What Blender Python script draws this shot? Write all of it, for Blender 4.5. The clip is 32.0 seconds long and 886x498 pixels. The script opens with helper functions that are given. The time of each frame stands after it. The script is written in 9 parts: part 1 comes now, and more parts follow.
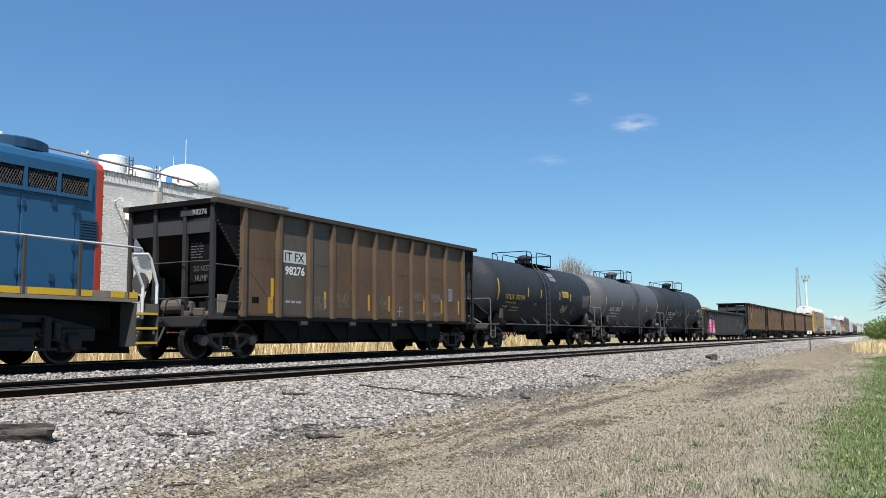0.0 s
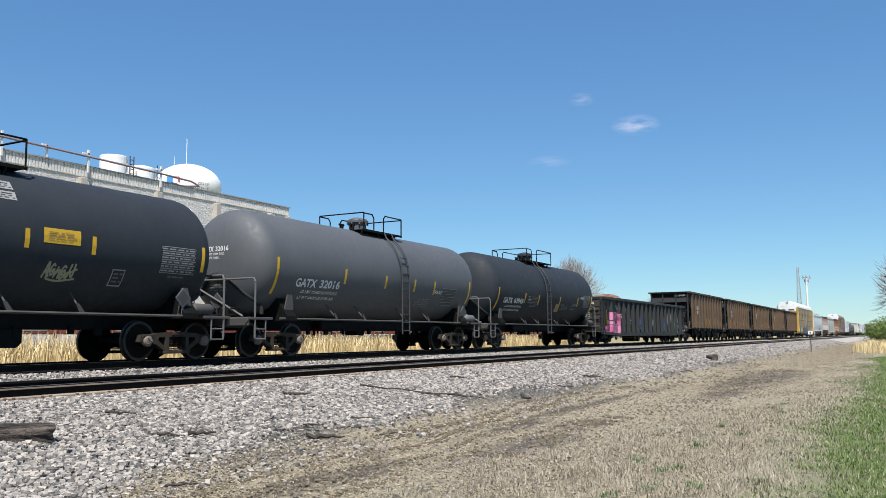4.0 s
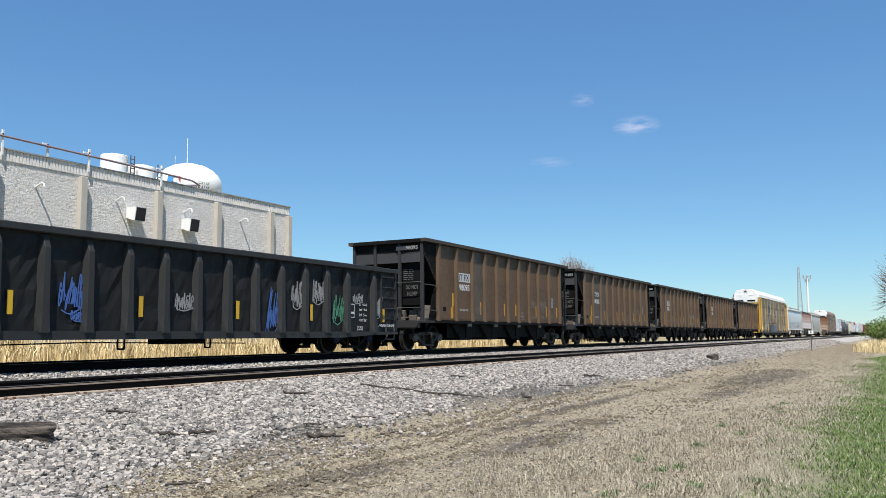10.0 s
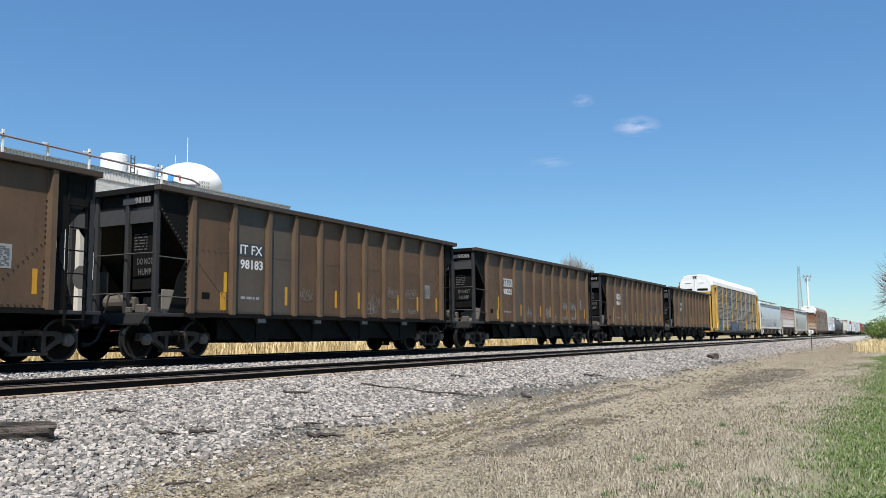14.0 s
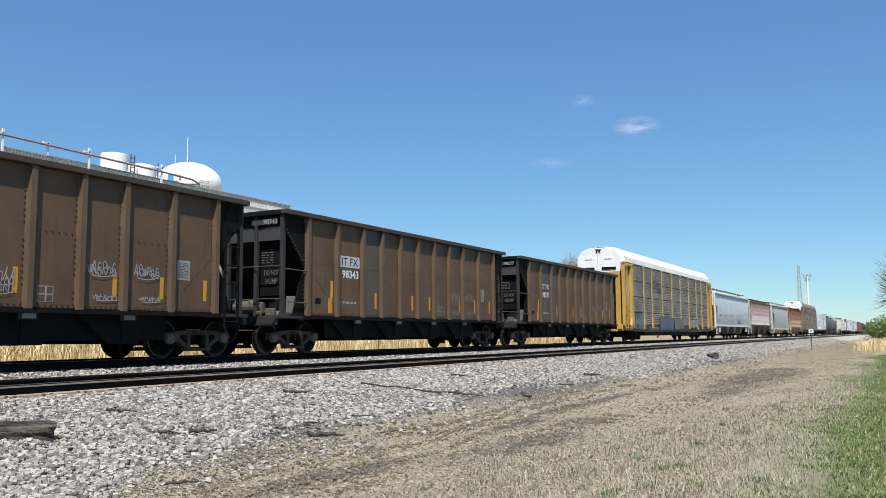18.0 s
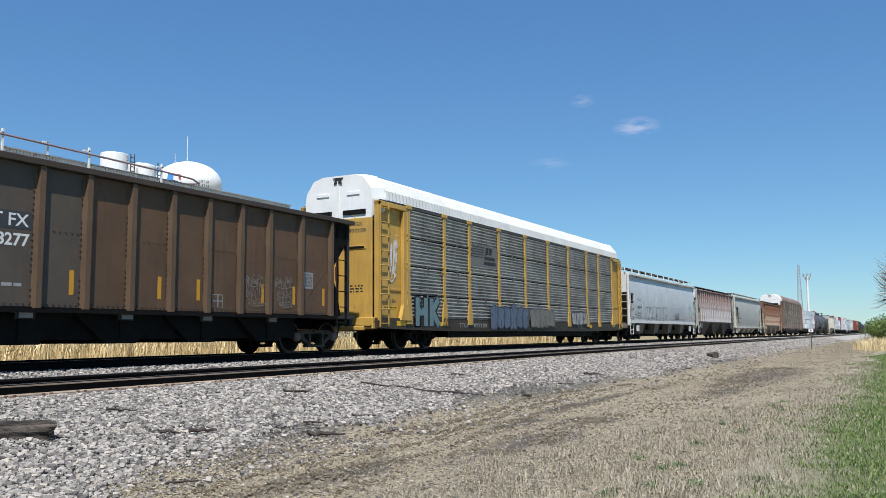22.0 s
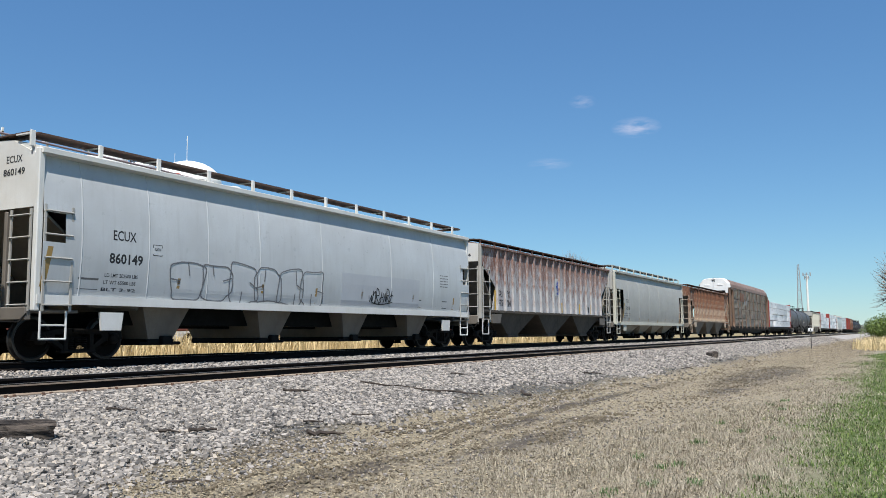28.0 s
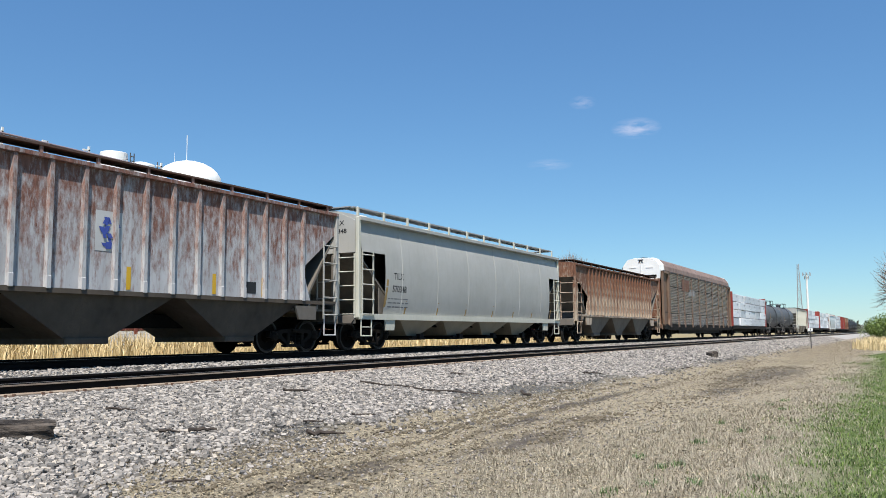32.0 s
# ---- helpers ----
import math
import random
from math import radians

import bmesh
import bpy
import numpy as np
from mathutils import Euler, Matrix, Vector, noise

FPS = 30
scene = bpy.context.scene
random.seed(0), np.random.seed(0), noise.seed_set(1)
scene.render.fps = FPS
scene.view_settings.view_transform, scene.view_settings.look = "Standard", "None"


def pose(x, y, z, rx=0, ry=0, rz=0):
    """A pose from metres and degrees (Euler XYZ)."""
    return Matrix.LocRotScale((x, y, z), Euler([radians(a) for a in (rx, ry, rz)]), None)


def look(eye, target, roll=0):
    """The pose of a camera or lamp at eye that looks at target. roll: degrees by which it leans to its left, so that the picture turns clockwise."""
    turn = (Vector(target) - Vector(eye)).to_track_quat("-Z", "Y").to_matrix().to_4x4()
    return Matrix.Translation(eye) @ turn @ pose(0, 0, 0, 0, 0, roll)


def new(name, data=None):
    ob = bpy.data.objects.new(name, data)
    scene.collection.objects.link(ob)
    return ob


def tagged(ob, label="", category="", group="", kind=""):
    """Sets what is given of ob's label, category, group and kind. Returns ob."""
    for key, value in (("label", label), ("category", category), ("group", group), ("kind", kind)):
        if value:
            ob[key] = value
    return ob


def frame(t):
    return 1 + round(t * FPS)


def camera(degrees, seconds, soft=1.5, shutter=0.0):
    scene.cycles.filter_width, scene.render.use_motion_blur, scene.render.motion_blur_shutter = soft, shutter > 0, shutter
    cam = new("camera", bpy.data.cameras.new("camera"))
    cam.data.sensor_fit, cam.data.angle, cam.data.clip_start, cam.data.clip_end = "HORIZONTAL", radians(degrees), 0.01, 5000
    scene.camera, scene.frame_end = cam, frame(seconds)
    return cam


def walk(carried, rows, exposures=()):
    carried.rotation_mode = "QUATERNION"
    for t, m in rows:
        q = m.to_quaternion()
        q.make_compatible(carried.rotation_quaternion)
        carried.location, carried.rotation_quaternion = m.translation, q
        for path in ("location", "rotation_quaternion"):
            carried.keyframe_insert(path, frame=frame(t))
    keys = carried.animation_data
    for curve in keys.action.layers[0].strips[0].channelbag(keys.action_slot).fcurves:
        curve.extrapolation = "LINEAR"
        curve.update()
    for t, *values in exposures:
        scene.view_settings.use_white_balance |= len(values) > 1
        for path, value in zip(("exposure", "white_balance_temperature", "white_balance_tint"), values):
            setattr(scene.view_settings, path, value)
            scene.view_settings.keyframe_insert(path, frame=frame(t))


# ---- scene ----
# ---------- camera ----------
EYE = (0.0, 0.0, 0.49)          # train rail top is z = 0, the tracks run along x
LENS = 55.82
cam = camera(LENS, 32.0, soft=0.55)


def aim(yaw, pitch, roll):
    a, b = radians(yaw), radians(pitch)
    way = Vector((math.cos(b) * math.cos(a), math.cos(b) * math.sin(a), math.sin(b)))
    return look(EYE, Vector(EYE) + way * 10.0, roll)


VIEW = [(0, 28.492, 6.025, -0.507), (4, 28.54, 6.02, -0.453), (8, 28.572, 5.996, -0.425),
        (12, 28.588, 5.961, -0.414), (16, 28.593, 5.919, -0.417), (20, 28.59, 5.876, -0.426),
        (24, 28.581, 5.837, -0.434), (28, 28.569, 5.809, -0.437), (32, 28.559, 5.797, -0.427)]
walk(cam, [(t, aim(y, p, r)) for t, y, p, r in VIEW], exposures=[
    (0, 0.58, 6500, 10), (18, 0.58, 6500, 10), (20, 0.52, 6480, 10), (21, 0.48, 6420, 10), (22, 0.42, 6300, 10),
    (23, 0.31, 6200, 10), (24, 0.24, 6170, 10), (25, 0.23, 6180, 10), (28, 0.43, 6450, 10), (30, 0.54, 6500, 10), (32, 0.56, 6500, 10)])


SLACK = ((0, -0.05), (1, 0.06), (2, 0.1), (3, 0.36), (4, 0.22), (5, 0.0), (6, -0.15), (7, -0.09), (8, -0.08), (9, -0.09), (10, -0.09), (11, -0.05),
         (12, -0.01), (13, 0.0), (14, 0.05), (15, 0.1), (16, 0.13), (17, 0.14), (18, 0.04), (19, 0.08), (20, 0.06), (21, 0.05), (22, 0.0), (23, 0.04),
         (23.5, -0.15), (24, -0.13), (25, -0.05), (26, -0.03), (27, -0.02), (28, -0.01), (29, -0.04), (30, -0.07), (31, -0.07), (32, -0.05))


def travel(t):
    """Metres that the train has gone towards -x, about 0 at 16 s; the slack runs in and out a little."""
    u = (t - 16) / 16
    return float(np.interp(t, [p[0] for p in SLACK], [p[1] for p in SLACK])) + 110.6371 * u - 2.6015 * u ** 2 + 0.3406 * u ** 3 + 0.1198 * u ** 4 - 0.1512 * u ** 5


# ---------- light ----------
SUN_FROM = Vector((-1.0, -0.56, 1.96)).normalized()
world = bpy.data.worlds.new("sky")
scene.world = world
world.use_nodes = True
wn = world.node_tree
wn.nodes.clear()
sky = wn.nodes.new("ShaderNodeTexSky")
sky.sky_type, sky.sun_disc = "NISHITA", False
sky.sun_elevation = math.asin(SUN_FROM.z)
sky.sun_rotation = math.atan2(SUN_FROM.x, SUN_FROM.y)
sky.air_density, sky.dust_density, sky.ozone_density = 1.0, 0.0, 3.0
wbg = wn.nodes.new("ShaderNodeBackground")
wbg.inputs["Strength"].default_value = 0.076
wtint = wn.nodes.new("ShaderNodeMixRGB")           # the camera's cool rendering of a clear sky
wtint.blend_type = "MULTIPLY"
wtint.inputs[0].default_value, wtint.inputs[2].default_value = 1.0, (0.78, 1.02, 1.02, 1)
wout = wn.nodes.new("ShaderNodeOutputWorld")
wn.links.new(sky.outputs[0], wtint.inputs[1])
whaze = wn.nodes.new("ShaderNodeMixRGB")           # an even veil of fair-weather haze
whaze.inputs[0].default_value, whaze.inputs[2].default_value = 0.25, (0.95, 2.95, 8.3, 1)
wn.links.new(wtint.outputs[0], whaze.inputs[1])
wn.links.new(whaze.outputs[0], wbg.inputs[0])
wn.links.new(wbg.outputs[0], wout.inputs[0])
sun = new("sun", bpy.data.lights.new("sun", "SUN"))
sun.data.energy, sun.data.angle, sun.data.color = 4.7, radians(0.53), (1.0, 0.96, 0.9)
sun.matrix_world = look(SUN_FROM * 50, (0, 0, 0))

# ---------- materials ----------


class Nodes:
    """A small builder for node materials."""

    def __init__(self, name):
        self.m = bpy.data.materials.new(name)
        self.m.use_nodes = True
        self.t = self.m.node_tree
        self.b = self.t.nodes["Principled BSDF"]

    def n(self, kind, **kw):
        node = self.t.nodes.new("ShaderNode" + kind)
        for k, v in kw.items():
            node.inputs[k].default_value = v
        return node

    def link(self, a, b):
        self.t.links.new(a, b)

    def coord(self, stretch=(1, 1, 1), out="Object"):
        c, mp = self.n("TexCoord"), self.n("Mapping")
        mp.inputs["Scale"].default_value = stretch
        self.link(c.outputs[out], mp.inputs["Vector"])
        return mp.outputs[0]

    def noise(self, scale, stretch=(1, 1, 1), detail=4.0, rough=0.55, out="Object"):
        n = self.n("TexNoise", Scale=scale, Detail=detail, Roughness=rough)
        self.link(self.coord(stretch, out), n.inputs["Vector"])
        return n.outputs["Fac"]

    def ramp(self, fac, lo, hi, c0=(0, 0, 0, 1), c1=(1, 1, 1, 1)):
        r = self.n("ValToRGB")
        e = r.color_ramp.elements
        e[0].position, e[1].position, e[0].color, e[1].color = lo, hi, c0, c1
        self.link(fac, r.inputs[0])
        return r.outputs[0]

    def mix(self, fac, a, b):
        m = self.n("MixRGB")
        for s, v in ((m.inputs[0], fac), (m.inputs[1], a), (m.inputs[2], b)):
            if isinstance(v, (int, float)):
                s.default_value = v
            elif isinstance(v, tuple):
                s.default_value = (*v[:3], 1)
            else:
                self.link(v, s)
        return m.outputs[0]

    def bump(self, height, strength=0.3, dist=0.02):
        b = self.n("Bump", Strength=strength, Distance=dist)
        self.link(height, b.inputs["Height"])
        self.link(b.outputs[0], self.b.inputs["Normal"])


def paint(name, col, dark=None, rough=0.55, metal=0.0, grain=6.0, streak=0.35, rust=0.0, rustcol=(0.12, 0.05, 0.025),
          bump=0.12, amount=0.6, spec=0.4, rscale=(3.5, 0.4)):
    """Weathered paint or metal: broad stains, fine grain, vertical streaks and some rust."""
    k = Nodes(name)
    dark = dark or tuple(c * 0.6 for c in col)
    c = k.mix(k.ramp(k.noise(0.9), 0.35, 0.75), col, k.mix(amount, col, dark))
    c = k.mix(k.ramp(k.noise(grain * 5), 0.45, 0.8), c, k.mix(amount * 0.6, col, dark))
    if streak:
        f = k.ramp(k.noise(7.0, (1, 1, 0.12)), 0.5, 0.78)
        c = k.mix(k.mix(streak, (0, 0, 0), f), c, dark)
    if rust:
        f = k.ramp(k.noise(rscale[0], (1, 1, rscale[1]), 6.0, 0.7), 0.62 - 0.25 * rust, 0.68 - 0.1 * rust)
        c = k.mix(f, c, rustcol)
    k.link(c, k.b.inputs["Base Color"])
    r = k.ramp(k.noise(grain), 0.3, 0.8, (rough - 0.1,) * 3 + (1,), (rough + 0.15,) * 3 + (1,))
    k.link(r, k.b.inputs["Roughness"])
    k.b.inputs["Metallic"].default_value = metal
    k.b.inputs["Specular IOR Level"].default_value = spec
    k.bump(k.noise(grain * 3), bump, 0.01)
    return k.m


M = {}
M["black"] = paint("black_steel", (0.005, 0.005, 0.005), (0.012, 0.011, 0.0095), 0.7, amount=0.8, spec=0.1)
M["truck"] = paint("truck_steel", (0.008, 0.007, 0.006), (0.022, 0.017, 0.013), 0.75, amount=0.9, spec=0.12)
M["brown"] = paint("brown_paint", (0.122, 0.069, 0.035), (0.062, 0.037, 0.022), 0.6, streak=0.6, amount=0.75)
M["tank"] = paint("tank_paint", (0.022, 0.0265, 0.0325), (0.033, 0.037, 0.043), 0.68, streak=0.4, spec=0.22)
M["gond"] = paint("gondola_paint", (0.0075, 0.008, 0.009), (0.018, 0.0165, 0.015), 0.55, spec=0.25, amount=0.8)
M["yellow"] = paint("yellow_paint", (0.54, 0.33, 0.065), (0.3, 0.175, 0.055), 0.5, streak=0.6, amount=0.7)
M["galv"] = paint("galvanised_sheet", (0.43, 0.415, 0.38), (0.15, 0.13, 0.112), 0.6, 0.05, streak=0.75, amount=0.85)
M["white"] = paint("white_paint", (0.78, 0.78, 0.76), (0.55, 0.54, 0.5), 0.5, streak=0.2)
M["grey"] = paint("pale_grey_paint", (0.5, 0.52, 0.525), (0.36, 0.36, 0.355), 0.36, streak=0.4)


def rust_streaked(name, grey, rustcol, lo, hi, more=0.0):
    """Pale paint through which rust has come: most along the top, in blotches and long runs below."""
    k = Nodes(name)
    c, sx = k.n("TexCoord"), k.n("SeparateXYZ")
    k.link(c.outputs["Object"], sx.inputs[0])
    up = k.n("MapRange")
    k.link(sx.outputs["Z"], up.inputs["Value"])
    up.inputs["From Min"].default_value, up.inputs["From Max"].default_value = lo, hi
    up.inputs["To Min"].default_value, up.inputs["To Max"].default_value = -0.13 + more, 0.15 + more
    tot = k.n("Math")
    k.link(up.outputs[0], tot.inputs[0])
    k.link(k.noise(8.5, (1, 1, 0.32), 8.0, 0.72), tot.inputs[1])
    tot2 = k.n("Math")
    tot2.operation = "MULTIPLY_ADD"
    k.link(k.noise(1.1, (1, 1, 0.5), 3.0), tot2.inputs[0])
    tot2.inputs[1].default_value = 0.35
    k.link(tot.outputs[0], tot2.inputs[2])
    base = k.mix(k.ramp(k.noise(2.0, (1, 1, 0.4)), 0.35, 0.7), grey, tuple(q * 0.72 for q in grey))
    base = k.mix(k.ramp(k.noise(9.0, (1.5, 1.5, 0.07), 5.0), 0.55, 0.75), base, tuple(0.55 * a + 0.45 * b for a, b in zip(grey, rustcol)))
    rusty = k.mix(k.ramp(k.noise(14.0, (1, 1, 0.4), 6.0), 0.35, 0.7), rustcol, tuple(q * 1.9 for q in rustcol))
    f = k.ramp(tot2.outputs[0], 0.6, 0.86)
    col = k.mix(f, base, rusty)
    k.link(col, k.b.inputs["Base Color"])
    k.b.inputs["Roughness"].default_value = 0.75
    k.b.inputs["Specular IOR Level"].default_value = 0.3
    k.bump(k.noise(18.0), 0.15, 0.01)
    return k.m


M["rustgrey"] = rust_streaked("rusting_grey_paint", (0.48, 0.48, 0.485), (0.13, 0.062, 0.045), 1.5, 4.1, 0.03)
M["cream"] = paint("cream_grey_paint", (0.41, 0.4, 0.37), (0.3, 0.29, 0.255), 0.5, streak=0.35)
M["rust2"] = rust_streaked("rust_streaked_cream", (0.5, 0.41, 0.31), (0.115, 0.052, 0.03), 1.5, 4.1, 0.1)
M["rust"] = paint("rust_paint", (0.17, 0.07, 0.037), (0.08, 0.035, 0.023), 0.75, rust=0.42, rustcol=(0.38, 0.27, 0.19), rscale=(6.0, 0.16))
M["blue"] = paint("blue_paint", (0.02, 0.09, 0.185), (0.018, 0.07, 0.14), 0.42, streak=0.2)
M["rail"] = paint("rail_steel", (0.007, 0.006, 0.006), (0.018, 0.014, 0.011), 0.75, spec=0.1)


def part(name, bm, material, parent, label="", smooth=False):
    """One mesh object under a thing or a part."""
    me = bpy.data.meshes.new(name)
    bm.to_mesh(me)
    bm.free()
    if smooth:
        for f in me.polygons:
            f.use_smooth = True
    me.materials.append(material)
    ob = new(name, me)
    ob.parent = parent
    if label:
        ob["label"] = label
    return ob


def box(bm, x0, x1, y0, y1, z0, z1, m=None):
    v = [bm.verts.new(Vector(p) if m is None else m @ Vector(p)) for p in
         ((x0, y0, z0), (x1, y0, z0), (x1, y1, z0), (x0, y1, z0), (x0, y0, z1), (x1, y0, z1), (x1, y1, z1), (x0, y1, z1))]
    for f in ((0, 3, 2, 1), (4, 5, 6, 7), (0, 1, 5, 4), (1, 2, 6, 5), (2, 3, 7, 6), (3, 0, 4, 7)):
        bm.faces.new([v[i] for i in f])
    return v


def rod(bm, a, b, r, seg=8, r2=None, caps=True):
    a, b = Vector(a), Vector(b)
    q = (b - a).to_track_quat("Z", "Y")
    ring = []
    for p, rr in ((a, r), (b, r if r2 is None else r2)):
        ring.append([bm.verts.new(p + q @ Vector((rr * math.cos(2 * math.pi * i / seg), rr * math.sin(2 * math.pi * i / seg), 0)))
                     for i in range(seg)])
    for i in range(seg):
        j = (i + 1) % seg
        bm.faces.new((ring[0][i], ring[0][j], ring[1][j], ring[1][i]))
    if caps:
        bm.faces.new(ring[0][::-1])
        bm.faces.new(ring[1])


def pipe(bm, pts, r, seg=6):
    for a, b in zip(pts, pts[1:]):
        rod(bm, a, b, r, seg)


def prism(bm, pts, axis, lo, hi):
    """Extrude a polygon (two coordinates a point) along an axis."""
    def at(p, d):
        return {"x": (d, p[0], p[1]), "y": (p[0], d, p[1]), "z": (p[0], p[1], d)}[axis]
    a = [bm.verts.new(at(p, lo)) for p in pts]
    b = [bm.verts.new(at(p, hi)) for p in pts]
    n = len(pts)
    for i in range(n):
        bm.faces.new((a[i], a[(i + 1) % n], b[(i + 1) % n], b[i]))
    bm.faces.new(a[::-1])
    bm.faces.new(b)
    bmesh.ops.recalc_face_normals(bm, faces=bm.faces[:])


def thing(name, at, label, category, group="", kind=""):
    ob = new(name)
    ob.matrix_world = at
    ob.empty_display_size = 0.2
    return tagged(ob, label, category, group, kind)


def solid(name, bm, material, label, category, group="", kind="", smooth=False):
    ob = part(name, bm, material, None, smooth=smooth)
    return tagged(ob, label, category, group, kind)


TRAIN_Y = 16.23
MOVING = []                     # the cars of the train, with their place in it


def car_thing(name, u, label, category, group="cars of the freight train"):
    ob = thing(name, pose(u - travel(0), TRAIN_Y, 0), label, category, group)
    MOVING.append((ob, u))
    return ob
M["wheel"] = paint("wheel_steel", (0.007, 0.006, 0.0055), (0.018, 0.014, 0.011), 0.85, 0.0, amount=0.8, streak=0, spec=0.06)
M["tread"] = paint("wheel_rim_steel", (0.05, 0.047, 0.044), (0.022, 0.02, 0.018), 0.42, 0.6, streak=0)
M["rubber"] = paint("rubber", (0.015, 0.015, 0.015), (0.03, 0.03, 0.03), 0.7, streak=0)
M["truckrust"] = paint("rusty_cast_steel", (0.06, 0.047, 0.036), (0.03, 0.024, 0.019), 0.8, rust=0.3, rustcol=(0.12, 0.07, 0.045), streak=0.2)
M["caprust"] = paint("rusty_bearing_steel", (0.2, 0.16, 0.135), (0.09, 0.07, 0.055), 0.75, streak=0)
M["truckblue"] = paint("blue_bearing_paint", (0.02, 0.035, 0.12), (0.015, 0.02, 0.06), 0.6, streak=0)
M["dusty"] = paint("dusty_grey_steel", (0.24, 0.205, 0.165), (0.12, 0.095, 0.07), 0.85, amount=0.8)
M["rivet"] = paint("worn_rivet_steel", (0.1, 0.07, 0.05), (0.05, 0.036, 0.027), 0.6, streak=0)
M["orange"] = paint("orange_reflective_film", (0.55, 0.27, 0.02), (0.36, 0.18, 0.02), 0.4, streak=0.25)
M["pipegrey"] = paint("bare_pipe_steel", (0.13, 0.13, 0.128), (0.08, 0.075, 0.07), 0.6, amount=0.6, spec=0.3)
M["endgrey"] = paint("dirty_grey_steel", (0.056, 0.056, 0.054), (0.09, 0.08, 0.068), 0.7, amount=0.7, spec=0.3)
M["brownpatch"] = paint("grey_brown_paint", (0.09, 0.07, 0.052), (0.056, 0.045, 0.036), 0.6, amount=0.8)
M["ribbrown"] = paint("worn_brown_paint", (0.125, 0.08, 0.046), (0.075, 0.046, 0.027), 0.65, amount=0.8, streak=0.5)
M["plate"] = paint("white_stencil", (0.5, 0.5, 0.49), (0.36, 0.35, 0.33), 0.6, streak=0.2)
M["plategrey"] = paint("slate_stencil", (0.045, 0.048, 0.056), (0.03, 0.03, 0.032), 0.6)
M["ink"] = paint("black_stencil", (0.014, 0.014, 0.016), (0.03, 0.03, 0.03), 0.6, streak=0)
M["faint"] = paint("faded_white_stencil", (0.3, 0.3, 0.29), (0.18, 0.17, 0.16), 0.7, streak=0.3)
M["chalk"] = paint("white_numbers", (0.7, 0.7, 0.68), (0.5, 0.49, 0.46), 0.6, streak=0.1)
M["dim"] = paint("dull_stencil", (0.12, 0.12, 0.12), (0.07, 0.07, 0.07), 0.7)
M["dimplate"] = paint("dull_plate", (0.05, 0.05, 0.052), (0.035, 0.035, 0.035), 0.6)
M["dimink"] = paint("dull_ink", (0.13, 0.13, 0.14), (0.2, 0.2, 0.2), 0.6)
M["reflect"] = paint("yellow_reflective_film", (0.62, 0.37, 0.02), (0.4, 0.23, 0.02), 0.4, streak=0.25)
M["dullyellow"] = paint("dirty_yellow_film", (0.33, 0.21, 0.06), (0.2, 0.13, 0.06), 0.5)
M["ladder"] = paint("ladder_steel", (0.035, 0.036, 0.038), (0.06, 0.055, 0.05), 0.6)
M["tankgrey"] = paint("grey_tank_paint", (0.075, 0.08, 0.087), (0.1, 0.102, 0.106), 0.62)
M["gondrib"] = paint("gondola_rib_paint", (0.018, 0.0195, 0.02), (0.036, 0.032, 0.028), 0.6)
M["gondend"] = paint("gondola_end_paint", (0.052, 0.044, 0.034), (0.03, 0.027, 0.023), 0.65)
M["pink"] = paint("pink_spray", (0.55, 0.12, 0.26), (0.4, 0.09, 0.2), 0.55)
M["pinkpale"] = paint("pale_pink_spray", (0.62, 0.24, 0.38), (0.5, 0.17, 0.3), 0.55)
M["violet"] = paint("violet_spray", (0.12, 0.06, 0.16), (0.07, 0.05, 0.1), 0.55)
M["sprayblue"] = paint("blue_spray", (0.06, 0.13, 0.36), (0.05, 0.1, 0.26), 0.55)
M["spraygreen"] = paint("green_spray", (0.08, 0.25, 0.15), (0.06, 0.2, 0.12), 0.55)
M["spraymist"] = paint("mist_blue_spray", (0.1, 0.135, 0.185), (0.07, 0.085, 0.11), 0.6)
M["spraycream"] = paint("cream_spray", (0.33, 0.31, 0.2), (0.24, 0.22, 0.15), 0.55)
M["spraycyan"] = paint("pale_turquoise_spray", (0.135, 0.215, 0.225), (0.09, 0.14, 0.15), 0.6)
M["sprayline"] = paint("dark_blue_spray", (0.035, 0.045, 0.075), (0.05, 0.055, 0.07), 0.6)
M["spraytan"] = paint("thin_tan_spray", (0.19, 0.178, 0.145), (0.12, 0.108, 0.09), 0.6)
M["spraychalk"] = paint("thin_white_spray", (0.34, 0.34, 0.33), (0.2, 0.19, 0.18), 0.6)
M["platepale"] = paint("smooth_weathered_plate", (0.15, 0.143, 0.132), (0.1, 0.093, 0.082), 0.6)
M["sill"] = paint("stained_yellow_sill", (0.05, 0.036, 0.018), (0.022, 0.018, 0.013), 0.6, amount=0.9)
M["lockred"] = paint("dark_red_paint", (0.09, 0.02, 0.016), (0.05, 0.02, 0.015), 0.6)
M["roofwhite"] = paint("weathered_white_paint", (0.66, 0.66, 0.635), (0.46, 0.44, 0.39), 0.5, streak=0.25)
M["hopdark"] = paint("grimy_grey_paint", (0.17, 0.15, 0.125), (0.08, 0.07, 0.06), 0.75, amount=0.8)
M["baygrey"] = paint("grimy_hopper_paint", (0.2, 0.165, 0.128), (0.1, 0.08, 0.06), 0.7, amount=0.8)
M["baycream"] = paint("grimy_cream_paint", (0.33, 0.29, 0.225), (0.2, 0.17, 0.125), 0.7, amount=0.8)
M["greypatch"] = paint("repainted_grey", (0.44, 0.455, 0.475), (0.37, 0.38, 0.395), 0.45)
M["palewash"] = paint("thin_pale_wash", (0.52, 0.535, 0.54), (0.42, 0.43, 0.43), 0.45)
